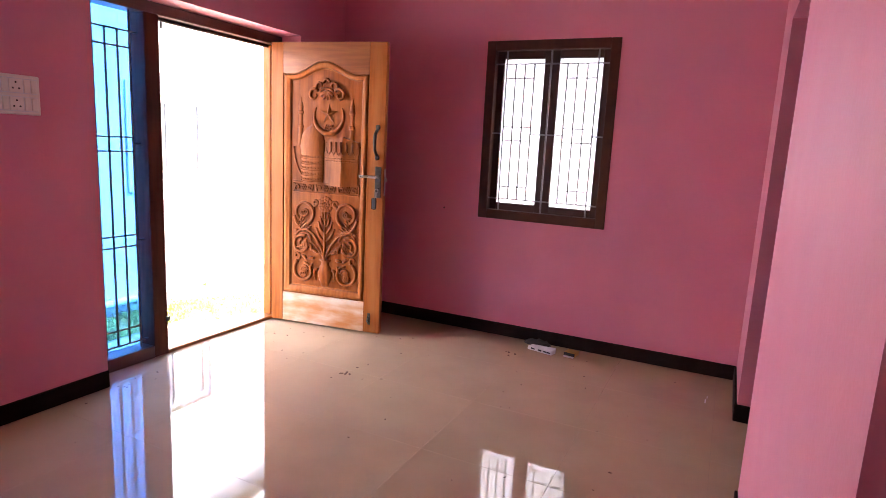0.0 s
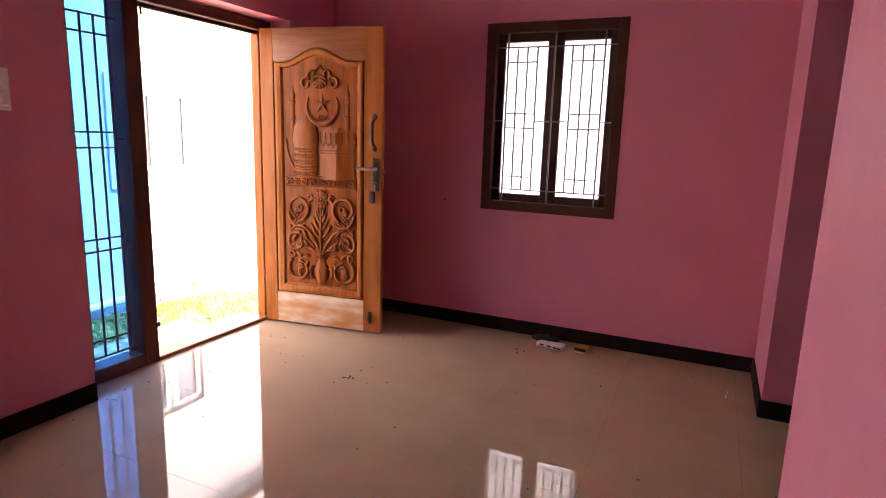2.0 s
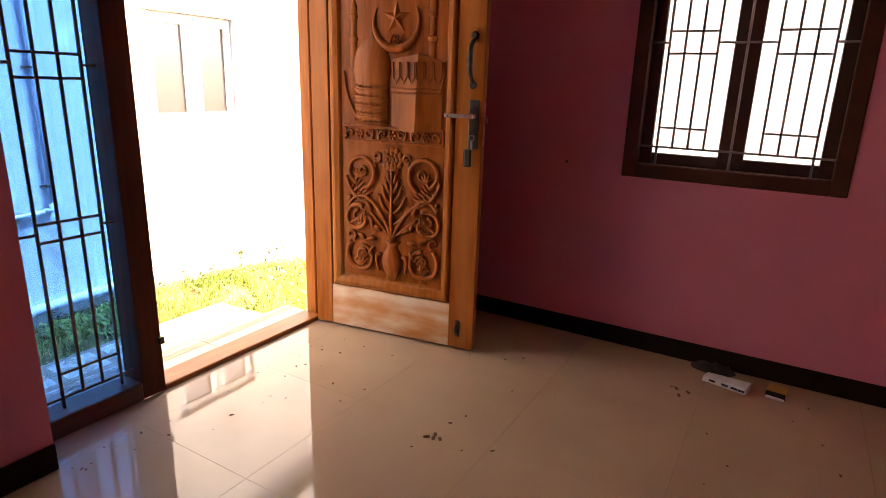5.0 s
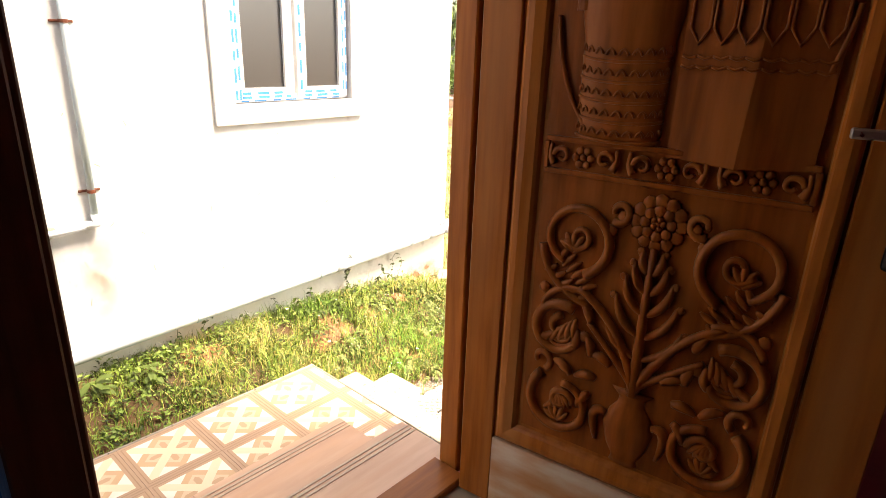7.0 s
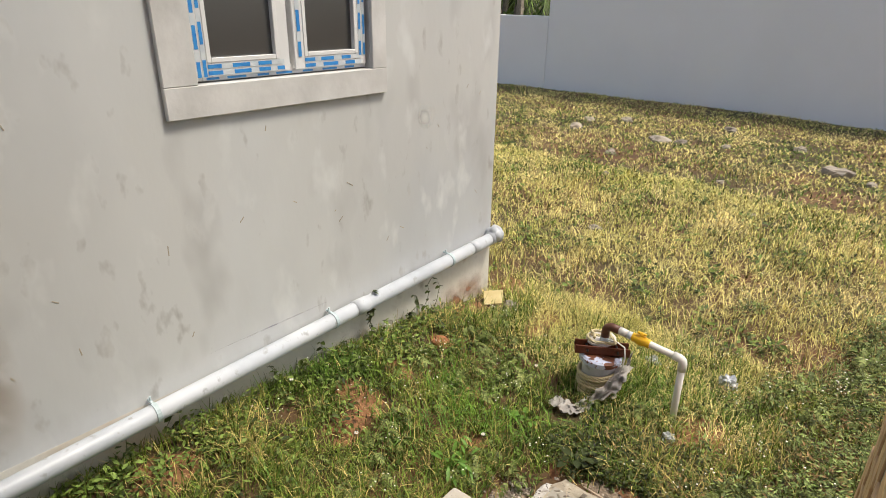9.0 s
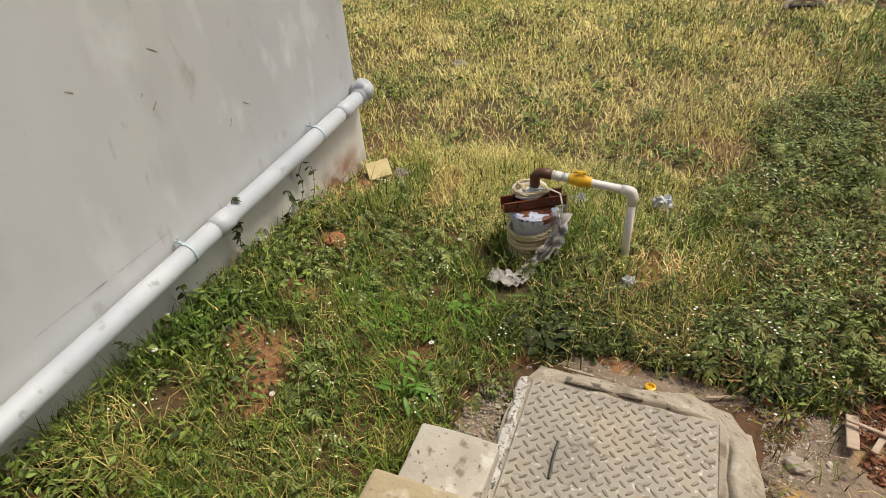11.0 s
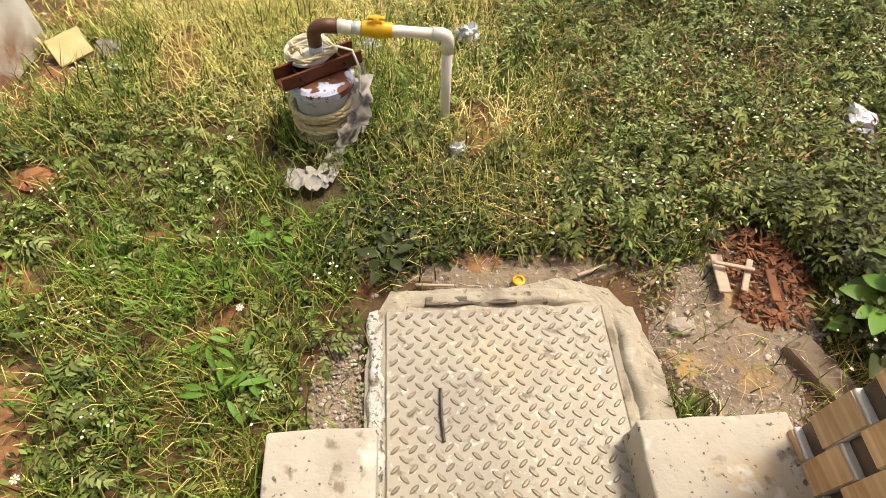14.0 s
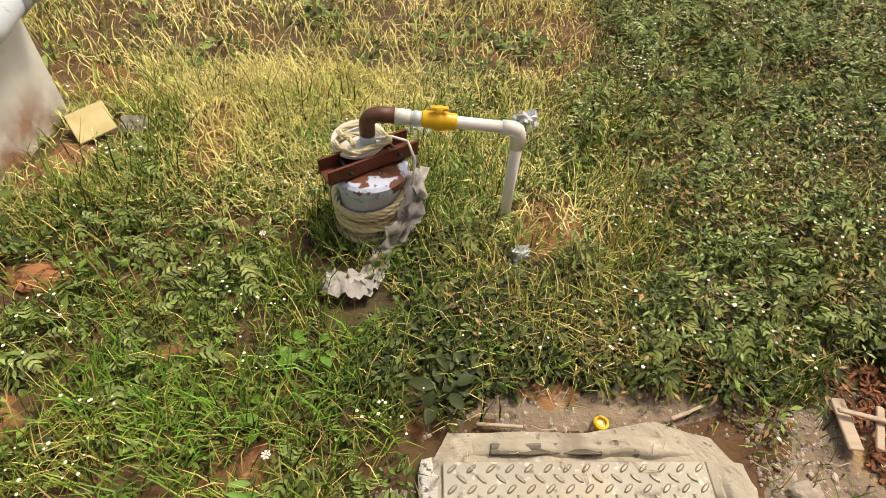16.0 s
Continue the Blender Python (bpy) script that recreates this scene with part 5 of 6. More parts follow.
def strand(bm, pts, r, twist=60, n=3):
    """A laid rope: strands twisted about a line."""
    pts = [Vector(p) for p in pts]
    for k in range(n):
        out = []
        for i, p in enumerate(pts):
            d = (pts[min(i + 1, len(pts) - 1)] - pts[max(i - 1, 0)]).normalized()
            a = d.orthogonal().normalized()
            b = d.cross(a)
            ang = i * radians(twist) + 2 * math.pi * k / n
            out.append(p + (a * math.cos(ang) + b * math.sin(ang)) * r * 0.5)
        tube(bm, out, r * 0.62, 5)


bm = bmesh.new()
pts = []
for i in range(460):
    a = i * 0.11
    t = i / 460
    pts.append(((0.096 + 0.010 * math.sin(a * 0.31)) * math.cos(a), (0.096 + 0.010 * math.sin(a * 0.31)) * math.sin(a), z0 - 0.20 + 0.115 * t + 0.016 * math.sin(a + 1.0)))
strand(bm, pts, 0.0095, 55)
part("rope_coil", bm, ROPE, well, "cream rope wound round the casing", smooth=True)
bm = bmesh.new()
strand(bm, [((0.055 + 0.02 * math.sin(i * .7)) * math.cos(i * 0.3) - 0.015, (0.05 + 0.015 * math.cos(i * .5)) * math.sin(i * 0.3) + 0.02, z0 + 0.055 + 0.0009 * i) for i in range(36)], 0.008, 50)
part("rope_knot", bm, ROPE, well, smooth=True)
part("lid", lathe(bmesh.new(), [(0.073, 0), (0.077, .004), (0.075, .011), (0.02, .015)], 26), CLOTH, well, "pale round lid", at=pose(-0.03, 0.045, z0 + .046, 5, -4, 0))


def ribbon(name, mids, width, material, parent, seed=1, across=(1, 0.2, 0), n=26, m=7):
    """A crumpled strip of sacking along a line."""
    bm = bmesh.new()
    mids = [Vector(p) for p in mids]
    ac = Vector(across).normalized()
    grid = []
    for i in range(n + 1):
        f = i / n * (len(mids) - 1)
        k = min(int(f), len(mids) - 2)
        p = mids[k].lerp(mids[k + 1], f - k)
        row = []
        for j in range(m + 1):
            q = p + ac * width * (j / m - 0.5) * (1 + 0.35 * noise.noise((i * 0.35, j * 0.9, seed)))
            q += Vector((0.022 * noise.noise((i * .5, j * .8, seed + 3)), 0.032 * noise.noise((i * .6, j * .9, seed + 5)), 0.026 * noise.noise((i * .6, j, seed + 8))))
            row.append(bm.verts.new(q))
        grid.append(row)
    for i in range(n):
        for j in range(m):
            bm.faces.new((grid[i][j], grid[i][j + 1], grid[i + 1][j + 1], grid[i + 1][j]))
    bmesh.ops.solidify(bm, geom=list(bm.faces), thickness=0.002)
    return part(name, bm, material, parent, "torn grey-white sack", smooth=True)


ribbon("sack", [(0.125, 0.02, z0 - .03), (0.125, -.05, z0 - .08), (0.095, -.105, z0 - .135), (0.05, -.145, z0 - .185), (0.015, -.19, z0 - .215), (0.0, -.26, z0 - .215)], 0.068, CLOTH, well, 2)
ribbon("sack", [(0.02, -.26, z0 - .205), (-0.05, -.265, z0 - .195), (-0.12, -.25, z0 - .205)], 0.085, CLOTH, well, 9, (0.2, 1, 0), 14)
ribbon("sack", [(0.12, 0.08, z0 - .02), (0.125, 0.02, z0 - .07), (0.118, -.05, z0 - .17)], 0.085, CLOTH, well, 14, (0.1, 0.5, 1), 14)
bm = bmesh.new()
tube(bm, [(0.0, 0.02, z0 + .07), (0.06, 0.03, z0 + .075), (0.105, 0.03, z0 + .06), (0.125, 0.0, z0 + .02), (0.12, -.01, z0 - .05), (0.11, -.02, z0 - .10)], 0.004, 8)
part("cable", bm, PVCW, well, "thin white cable", smooth=True)

dp = thing("delivery_pipe", "white plastic delivery pipe with a yellow valve and brown elbow", "pipe", (-3.755, 5.806, -0.470), -4.0)
part("riser", tube(bmesh.new(), [(0, 0, 0), (0, 0, 0.09)], 0.0185, 16), PVCB, dp, "grey riser", smooth=True)
part("coupling", tube(bmesh.new(), [(0, 0, 0.035), (0, 0, 0.085)], 0.0225, 16), PVCB, dp, smooth=True)
ez = 0.150
part("elbow", tube(bmesh.new(), [(0, 0, 0.08), (0, 0, 0.115)] + [(0.035 - 0.035 * math.cos(a), 0, 0.115 + 0.035 * math.sin(a)) for a in np.linspace(0.2, 1.57, 7)] + [(0.075, 0, ez)], 0.0215, 16), BROWNP, dp, "rust-brown elbow", smooth=True)
part("pipe", tube(bmesh.new(), [(0.07, 0, ez), (0.40, 0, ez - .016)], 0.0165, 16), PVCW, dp, smooth=True)
part("adaptor", tube(bmesh.new(), [(0.07, 0, ez), (0.115, 0, ez - .003)], 0.0205, 16), PVCW, dp, smooth=True)
bm = bmesh.new()
tube(bm, [(0.145, 0, ez - .004), (0.150, 0, ez - .004), (0.165, 0, ez - .005), (0.19, 0, ez - .006), (0.215, 0, ez - .007), (0.232, 0, ez - .008), (0.237, 0, ez - .008)], [0.021, 0.0225, 0.0225, 0.029, 0.0225, 0.0225, 0.021], 16)
tube(bm, [(0.19, 0, ez), (0.19, 0, ez + .034)], 0.012, 10)
box(bm, (0.166, -.007, ez + .026), (0.214, .007, ez + .036), 0.004, 2)
part("valve", bm, YELLOW, dp, "yellow plastic ball valve", smooth=True)
part("union", tube(bmesh.new(), [(0.122, 0, ez - .003), (0.145, 0, ez - .004)], 0.0195, 16), FILM, dp, smooth=True)
part("corner_elbow", tube(bmesh.new(), [(0.355, 0, ez - .014), (0.385, 0, ez - .016), (0.397, 0, ez - .022), (0.402, 0, ez - .036), (0.403, 0, ez - .075)], 0.0205, 16), PVCW, dp, smooth=True)
part("down_pipe", tube(bmesh.new(), [(0.402, 0, ez - .03), (0.402, 0.004, ez - .25), (0.405, 0.008, -0.27)], 0.0165, 16), PVCW, dp, smooth=True)

# ---- loose things in the yard ----
def lump(name, at, size, material, label, category, seed=0, squash=0.6, rz=0):
    bm = bmesh.new()
    bmesh.ops.create_icosphere(bm, subdivisions=3, radius=1.0)
    for v in bm.verts:
        d = 1 + 0.35 * noise.noise(v.co * 1.6 + Vector((seed, 0, 0))) + (0.7 if material is PLASTIC else 0.12) * noise.noise(v.co * (2.6 if material is PLASTIC else 4) + Vector((seed, 2, 0)))
        v.co = v.co * d
    ob = part(name, bm, material, smooth=False)
    ob.matrix_world = Matrix.LocRotScale(at, Euler((0.1, 0.1, radians(rz))), (size, size * 0.8, size * squash))
    return tagged(ob, label, category)


def on(x, y, h=0.0):
    return (x, y, rise(x, y) + h)


scrap = thing("tile_scrap", "pale yellow broken tile lying on the soil", "tile", on(-4.675, 6.12, 0.045), 35)
part("tile", boxed((-.062, -.062, 0), (.062, .062, .009), 0.002), YTILE, scrap, at=pose(0, 0, 0, 18, -8, 0))
lump("stone", on(-4.545, 6.13, .03), 0.055, STONE, "flat pale grey stone by the wall corner", "stone", 3, 0.4)
lump("stone", on(-4.56, 5.46, .01), 0.060, TERRA, "reddish-brown stone half sunk in the grass", "stone", 5, 0.4)
lump("stone", on(-3.315, 5.645, .015), 0.030, PLASTIC, "white plaster lump by the pipe foot", "stone", 6, 0.8)
lump("stone", on(-2.745, 4.965, .01), 0.036, STONE, "flat grey stone beside the manhole", "stone", 7, 0.5)
lump("plastic_sheet", on(-1.93, 5.69, .05), 0.075, PLASTIC, "crumpled clear plastic sheet caught in the weeds", "plastic", 8, 0.7)
lump("stone", on(-4.26, 4.78, .02), 0.026, STONE, "small pale stone in the grass", "stone", 9, 0.8)
lump("fallen_leaf", on(-2.82, 5.20, .01), 0.026, TERRA, "curled orange dry leaf", "leaf", 10, 0.5)
lump("plastic_bag", on(-3.235, 6.24, .05), 0.042, PLASTIC, "crumpled clear plastic bag among the weeds", "bag", 12, 0.9)
lump("plastic_bag", on(-3.615, 6.18, .03), 0.036, PLASTIC, "scrap of clear plastic in the grass", "bag", 13, 1.1)
cap = thing("bottle_cap", "yellow plastic cap on the soil", "cap", on(-3.178, 5.13, .012), 0)
part("cap", lathe(bmesh.new(), [(0.018, 0), (0.018, .012), (0.012, .014), (0.011, .006), (0.004, .006)], 18), YELLOW, cap)
rng = random.Random(21)
for k, (x, y, s) in enumerate(((-5.85, 11.85, .15), (-5.6, 11.95, .11), (-6.0, 12.0, .09), (-3.60, 11.6, .17), (-7.25, 11.9, .13), (-6.05, 10.65, .085), (-5.0, 12.05, .075), (-4.86, 7.88, .07), (-2.40, 7.14, .045), (-3.2, 11.4, .07), (-2.05, 11.25, .16), (-1.85, 11.0, .13), (-1.7, 11.5, .15), (-2.3, 11.6, .12), (-2.0, 10.7, .10), (-1.5, 11.1, .16), (-2.5, 11.2, .08), (-1.9, 12.0, .14), (-2.9, 12.6, .10), (-4.2, 12.7, .11), (-6.9, 13.0, .12), (-4.5, 10.2, .05), (-3.9, 9.3, .045), (-5.6, 9.6, .05), (-2.7, 10.2, .07), (-7.4, 12.6, .10), (-3.0, 13.4, .14), (-5.3, 13.3, .12))):
    lump("stone", on(x, y, .01), s, STONE, "pale rubble stone in the dry grass", "stone", 30 + k, 0.5, rng.uniform(0, 360))["group"] = "stones in the field"
tyre = thing("rubber_scrap", "curled dark rubber scrap with a pale edge", "scrap", on(-2.34, 9.85, .02), 20)
part("strip", tube(bmesh.new(), [(0.17 * math.cos(a), 0.05 * math.sin(a), 0.07 * math.sin(a)) for a in np.linspace(0, math.pi, 12)], 0.022, 8), STONE, tyre)
part("core", boxed((-.14, -.02, -.01), (.14, .02, .04), 0.01), BLACK, tyre)

# wood chips and offcuts
rng = random.Random(5)
bm = bmesh.new()
for k in range(330):
    r, a = 0.155 * math.sqrt(rng.random()), rng.uniform(0, 6.28)
    x, y = -2.46 + r * 0.9 * math.cos(a), 5.12 + r * 1.15 * math.sin(a)
    box_m = Matrix.LocRotScale((x, y, rise(x, y) + 0.012 + 0.03 * (1 - r / .155) * rng.random()), Euler((rng.uniform(-.6, .6), rng.uniform(-.6, .6), rng.uniform(0, 6.28))), (rng.uniform(.012, .035), rng.uniform(.004, .012), 0.003))
    bmesh.ops.create_cube(bm, size=1.0, matrix=box_m)
tagged(part("wood_chips", bm, BARK), "heap of reddish-brown bark and wood chips", "wood chips", "", "stuff")
for x, y, ln, wd, rz, hh in ((-2.60, 5.115, .13, .034, 84, .03), (-2.565, 5.125, .115, .012, -16, .05), (-2.53, 5.10, .12, .018, 62, .035), (-2.46, 5.07, .11, .026, 80, .03), (-3.42, 5.125, .11, .008, -4, .016), (-2.95, 5.16, .12, .010, 20, .015)):
    w = thing("wood_offcut", "pale splintered wood offcut lying on the ground", "offcut", on(x, y, hh), rz, "wood offcuts")
    part("piece", boxed((-ln / 2, -wd / 2, 0), (ln / 2, wd / 2, 0.008), 0.002), OFFCUT if x < -2.5 else BARK, w)

# gravel by the manhole and earth crumbs
bm = bmesh.new()
for k in range(3600):
    if k < 2900:
        x, y = rng.uniform(-2.84, -2.33), rng.uniform(4.66, 5.22)
    elif k < 3350:
        x, y = rng.uniform(-3.6, -2.8), rng.uniform(5.10, 5.24)
    else:
        x, y = rng.gauss(-3.22, .12), rng.gauss(5.72, .10)
    s = rng.choice((0.0015, 0.002, 0.0025, 0.003, 0.004, 0.006))
    bmesh.ops.create_icosphere(bm, subdivisions=1, radius=s, matrix=Matrix.LocRotScale((x, y, rise(x, y) + s * .3), Euler((rng.random(), rng.random(), rng.random() * 6)), (1.3, 1, .7)))
for k in range(26):
    x, y, s = rng.uniform(-2.82, -2.40), rng.uniform(4.68, 5.16), rng.uniform(.006, .015)
    bmesh.ops.create_icosphere(bm, subdivisions=1, radius=s, matrix=Matrix.LocRotScale((x, y, rise(x, y) + s * .3), Euler((rng.random(), rng.random(), rng.random() * 6)), (1.4, 1, .6)))
for k in range(700):
    x, y, s = rng.gauss(-3.67, .05), rng.uniform(4.62, 4.98), rng.choice((0.002, 0.003, 0.004, 0.006))
    bmesh.ops.create_icosphere(bm, subdivisions=1, radius=s, matrix=Matrix.LocRotScale((x, y, rise(x, y) + .010), Euler((rng.random(), rng.random(), rng.random() * 6)), (1.3, 1, .7)))
tagged(part("gravel", bm, mat("mixed_gravel", (0.44, 0.38, 0.31), (0.28, 0.23, 0.18), scale=9, rough=0.95, island=0.45)), "grit and small gravel on the bare soil", "gravel", "", "stuff")


bm = bmesh.new()
for k in range(70):
    x, y = (rng.uniform(-2.84, -2.36), rng.uniform(4.68, 5.2)) if k < 45 else (rng.uniform(-3.55, -2.8), rng.uniform(5.02, 5.22))
    a, L = rng.uniform(0, 6.28), rng.uniform(.02, .07)
    z = rise(x, y) + (.012 if y > 5.12 or x > -2.84 else .045)
    tube(bm, [(x, y, z), (x + L * .5 * math.cos(a), y + L * .5 * math.sin(a), z + .008), (x + L * math.cos(a + .4), y + L * math.sin(a + .4), z + .002)], 0.0011, 4)
tagged(part("twigs", bm, OFFCUT), "thin dry twigs strewn on the soil", "twigs", "", "stuff")


def mound(name, cx, cy, rx, ry, h, material, label):
    """A low patch of bare earth."""
    bm = bmesh.new()
    n, rings = 30, 8
    prev = None
    for i in range(rings + 1):
        f = i / rings
        row = []
        for k in range(n):
            a = 2 * math.pi * k / n
            q = 1 + 0.45 * noise.noise((math.cos(a) * 1.5, math.sin(a) * 1.5, cx * 3)) + 0.25 * noise.noise((math.cos(a) * 5, math.sin(a) * 5, cx * 3))
            x, y = cx + rx * f * q * math.cos(a), cy + ry * f * q * math.sin(a)
            zz = rise(x, y) + 0.6 * h * (1 - f * f) - 0.012 * f ** 4 + 0.008 * noise.noise((x * 25, y * 25, 1)) * (1 - f)
            row.append(bm.verts.new((x, y, zz)))
        if prev:
            for k in range(n):
                bm.faces.new((prev[k], prev[(k + 1) % n], row[(k + 1) % n], row[k]))
        prev = row
    bmesh.ops.remove_doubles(bm, verts=bm.verts, dist=0.0005)
    return tagged(part(name, bm, material, smooth=True), label, "soil", "", "stuff")


REDS = mat("orange_red_earth", (0.26, 0.115, 0.048), (0.19, 0.082, 0.034), scale=9, rough=0.95, bump=0.8, bscale=60, col3=(0.34, 0.18, 0.085), scale3=4, specks=(((0.10, 0.055, 0.025), 30, 0.56, 0.68), ((0.45, 0.28, 0.15), 45, 0.62, 0.72)))
GREYS = mat("grey_brown_grit_soil", (0.29, 0.225, 0.16), (0.19, 0.145, 0.10), scale=9, rough=0.95, bump=0.9, bscale=70, col3=(0.34, 0.25, 0.17), scale3=3.5, specks=(((0.44, 0.28, 0.10), 4.0, 0.58, 0.68), ((0.09, 0.07, 0.05), 35, 0.58, 0.68), ((0.48, 0.43, 0.36), 70, 0.62, 0.70)))
BARE = [(-3.21, 5.78, .14, .17, .030, REDS), (-4.50, 4.80, .17, .13, .02, REDS), (-4.40, 4.62, .10, .14, .02, REDS), (-4.56, 5.49, .10, .07, .015, REDS), (-4.70, 5.92, .11, .20, .02, REDS),
        (-4.30, 6.14, .10, .26, .012, REDS), (-4.75, 6.42, .16, .16, .012, REDS), (-4.65, 3.95, .12, .2, .015, REDS), (-4.52, 5.10, .10, .10, .012, REDS), (-3.62, 5.17, .05, .10, .012, REDS), (-3.28, 5.20, .13, .06, .012, REDS),
        (-3.95, 5.02, .06, .07, .008, REDS), (-4.20, 5.30, .08, .05, .008, REDS), (-2.75, 6.06, .12, .08, .008, REDS), (-2.60, 4.92, .27, .30, .012, GREYS), (-3.15, 5.17, .42, .07, .012, GREYS), (-3.68, 4.80, .10, .22, .014, GREYS)]
for cx, cy, rx, ry, h, m in BARE:
    mound("bare_earth", cx, cy, rx, ry, h, m, "patch of bare earth among the grass")

# ---- grass and weeds ----
G = np.random.default_rng(7)


def blocked(x, y):
    """True where nothing grows: porch, steps, slab, houses, bare patches."""
    b = (x > -3.88) & (y < 4.18)
    b |= (x > -3.87) & (y < 4.46)
    b |= (x > -3.84) & (x < -3.56) & (y < 4.705)
    b |= (x > -3.64 + 0.06 * G.random(len(x))) & (x < -2.83) & (y < 5.13)
    b |= (x > -3.0) & (y < 4.66)
    b |= (x < NX + 0.01) & (y < 6.27)
    b |= (x > OX) & (y < 4.66)
    b |= (np.hypot(x - WC.x, y - WC.y) < 0.11)
    b |= np.hypot(x + 4.66, y - 6.10) < 0.12
    b |= np.hypot((x + 2.46) / .17, (y - 5.12) / .19) < 1
    b |= np.hypot((x + 3.77) / .10, (y - 5.47) / .09) < 1
    for cx, cy, rx, ry, h, m in BARE:
        b |= (np.hypot((x - cx) / (rx * .9), (y - cy) / (ry * .9)) < 1) & (G.random(len(x)) < (0.93 if m is GREYS else 0.74))
    return b


def patchy(x, y, sc, seed):
    return np.array([noise.noise((a * sc, b * sc, seed)) for a, b in zip(x, y)])


def heights(x, y):
    return np.array([rise(a, b) for a, b in zip(x, y)])


def blades(name, x, y, length, width, lean, material, label, lift=0.0):
    """Bent tapering blades, three triangles each."""
    k = len(x)
    z = heights(x, y) - 0.005 + lift
    a = G.uniform(0, 2 * np.pi, k)
    d = np.stack([np.cos(a), np.sin(a)], 1)
    s = np.stack([-np.sin(a), np.cos(a)], 1) * (width / 2)[:, None]
    up1, up2 = length * np.cos(lean * 0.55) * 0.5, length * (np.cos(lean * 0.55) * 0.5 + np.cos(lean * 1.35) * 0.5)
    o1, o2 = length * np.sin(lean * 0.55) * 0.5, length * (np.sin(lean * 0.55) * 0.5 + np.sin(lean * 1.35) * 0.5)
    p = np.stack([x, y], 1)
    V = np.zeros((k, 5, 3))
    V[:, 0, :2], V[:, 1, :2] = p - s, p + s
    V[:, 2, :2], V[:, 3, :2] = p + d * o1[:, None] - s * .8, p + d * o1[:, None] + s * .8
    V[:, 4, :2] = p + d * o2[:, None]
    V[:, 0, 2] = V[:, 1, 2] = z
    V[:, 2, 2] = V[:, 3, 2] = z + up1
    V[:, 4, 2] = z + np.maximum(up2, 0.004)
    b = np.arange(k)[:, None] * 5
    F = np.concatenate([b + np.array([[0, 1, 3]]), b + np.array([[0, 3, 2]]), b + np.array([[2, 3, 4]])], 1).reshape(-1, 3)
    return tagged(raw(name, V.reshape(-1, 3), F, material), label, "grass", "", "stuff")


def spread(n, x0, x1, y0, y1):
    x, y = G.uniform(x0, x1, n), G.uniform(y0, y1, n)
    k = ~blocked(x, y)
    return x[k], y[k]


def near_field(n):
    """Points over the yard, thinning with distance."""
    a = spread(int(n * 0.40), NX, -1.6, 4.2, 6.6)
    b = spread(int(n * 0.11), NX, -3.85, 1.4, 4.3)
    c = spread(int(n * 0.36), -8.5, 0.5, 6.3, 10.0)
    e = spread(int(n * 0.30), -14, 1.0, 9.3, 17)
    return [np.concatenate(v) for v in zip(a, b, c, e)]


x, y = near_field(250000)
p = patchy(x, y, 1.1, 3.0) + 0.5 * patchy(x, y, 4.0, 8.0)
dryness = np.clip(0.36 + 0.14 * (y - 6.0), 0.12, 0.55) + 0.6 * p
dryness = np.where((x < -3.2 + 0.35 * (y - 5.9)) & (y > 5.7), dryness + 0.42, dryness)
dryness = np.where(x > -3.3 + 0.5 * (y - 6), dryness - 0.02, dryness)
dryness = dryness - 0.26 * np.clip((y - 7.2) / 2, 0, 1)
dry = G.random(len(x)) < dryness
far = np.clip((y - 6.5) / 6, 0, 1)
ln = G.uniform(0.05, 0.13, len(x)) * (1 + 0.3 * p) * (1 - 0.25 * far)
wd = G.uniform(0.0025, 0.0052, len(x)) * (1 + 2.4 * far)
le = np.clip(G.normal(0.72, 0.32, len(x)) + 0.5 * far, 0.1, 1.4)
keep = G.random(len(x)) < np.clip(0.60 + 0.95 * patchy(x, y, 5.5, 31.0) + 0.3 * p + 0.25 * far + np.where((x < -3.0 + 0.4 * (y - 5.9)) & (y > 5.75), 0.25, 0), 0.10, 1)
g = ~dry & keep
blades("green_grass", x[g], y[g], ln[g], wd[g], le[g], GREEN, "short green grass of the yard")
# dry blades out in the open get the straw tinted as sunlit
sunny = (x < -3.0 + 0.4 * (y - 5.9)) & (y > 5.75)
g = dry & keep & sunny
blades("bleached_grass", x[g], y[g], ln[g] * 1.05, wd[g], np.clip(le[g] + 0.30, 0, 1.45), STRAWM, "straw-coloured grass of the open field, coloured as if sunlit")
g = dry & keep & ~sunny
blades("dry_grass", x[g], y[g], ln[g] * 1.05, wd[g] * 0.85, np.clip(le[g] + 0.15, 0, 1.5), DRY, "dry straw-coloured grass among the green")
x, y = spread(11000, -8.5, 1.0, 6.0, 11.0)
k = patchy(x, y, 0.8, 5.5) > 0.0
blades("tall_dry_grass", x[k], y[k], G.uniform(.10, .20, k.sum()), G.uniform(.003, .006, k.sum()), G.uniform(.2, .8, k.sum()), DRY, "taller dry grass tufts in the field")
x, y = spread(9000, NX, -3.2, 4.2, 6.4)
k = patchy(x, y, 2.2, 9.5) > 0.12
blades("tall_green_grass", x[k], y[k], G.uniform(.10, .19, k.sum()), G.uniform(.003, .006, k.sum()), G.uniform(.3, 1.0, k.sum()), GREEN, "longer green grass tufts in the yard")


a = G.uniform(0, 6.28, 900)
q = G.uniform(.09, .20, 900)
x, y = WC.x + q * np.cos(a), WC.y + q * np.sin(a)
k = (y > WC.y - 0.06) | (x < WC.x - 0.11)
x, y = x[k], y[k]
blades("well_tufts", x, y, G.uniform(.06, .15, len(x)), G.uniform(.003, .005, len(x)), G.uniform(.2, .9, len(x)), GREEN, "grass tufts round the bore well")
x, y = spread(2200, NX, -0.5, 4.2, 8.0)
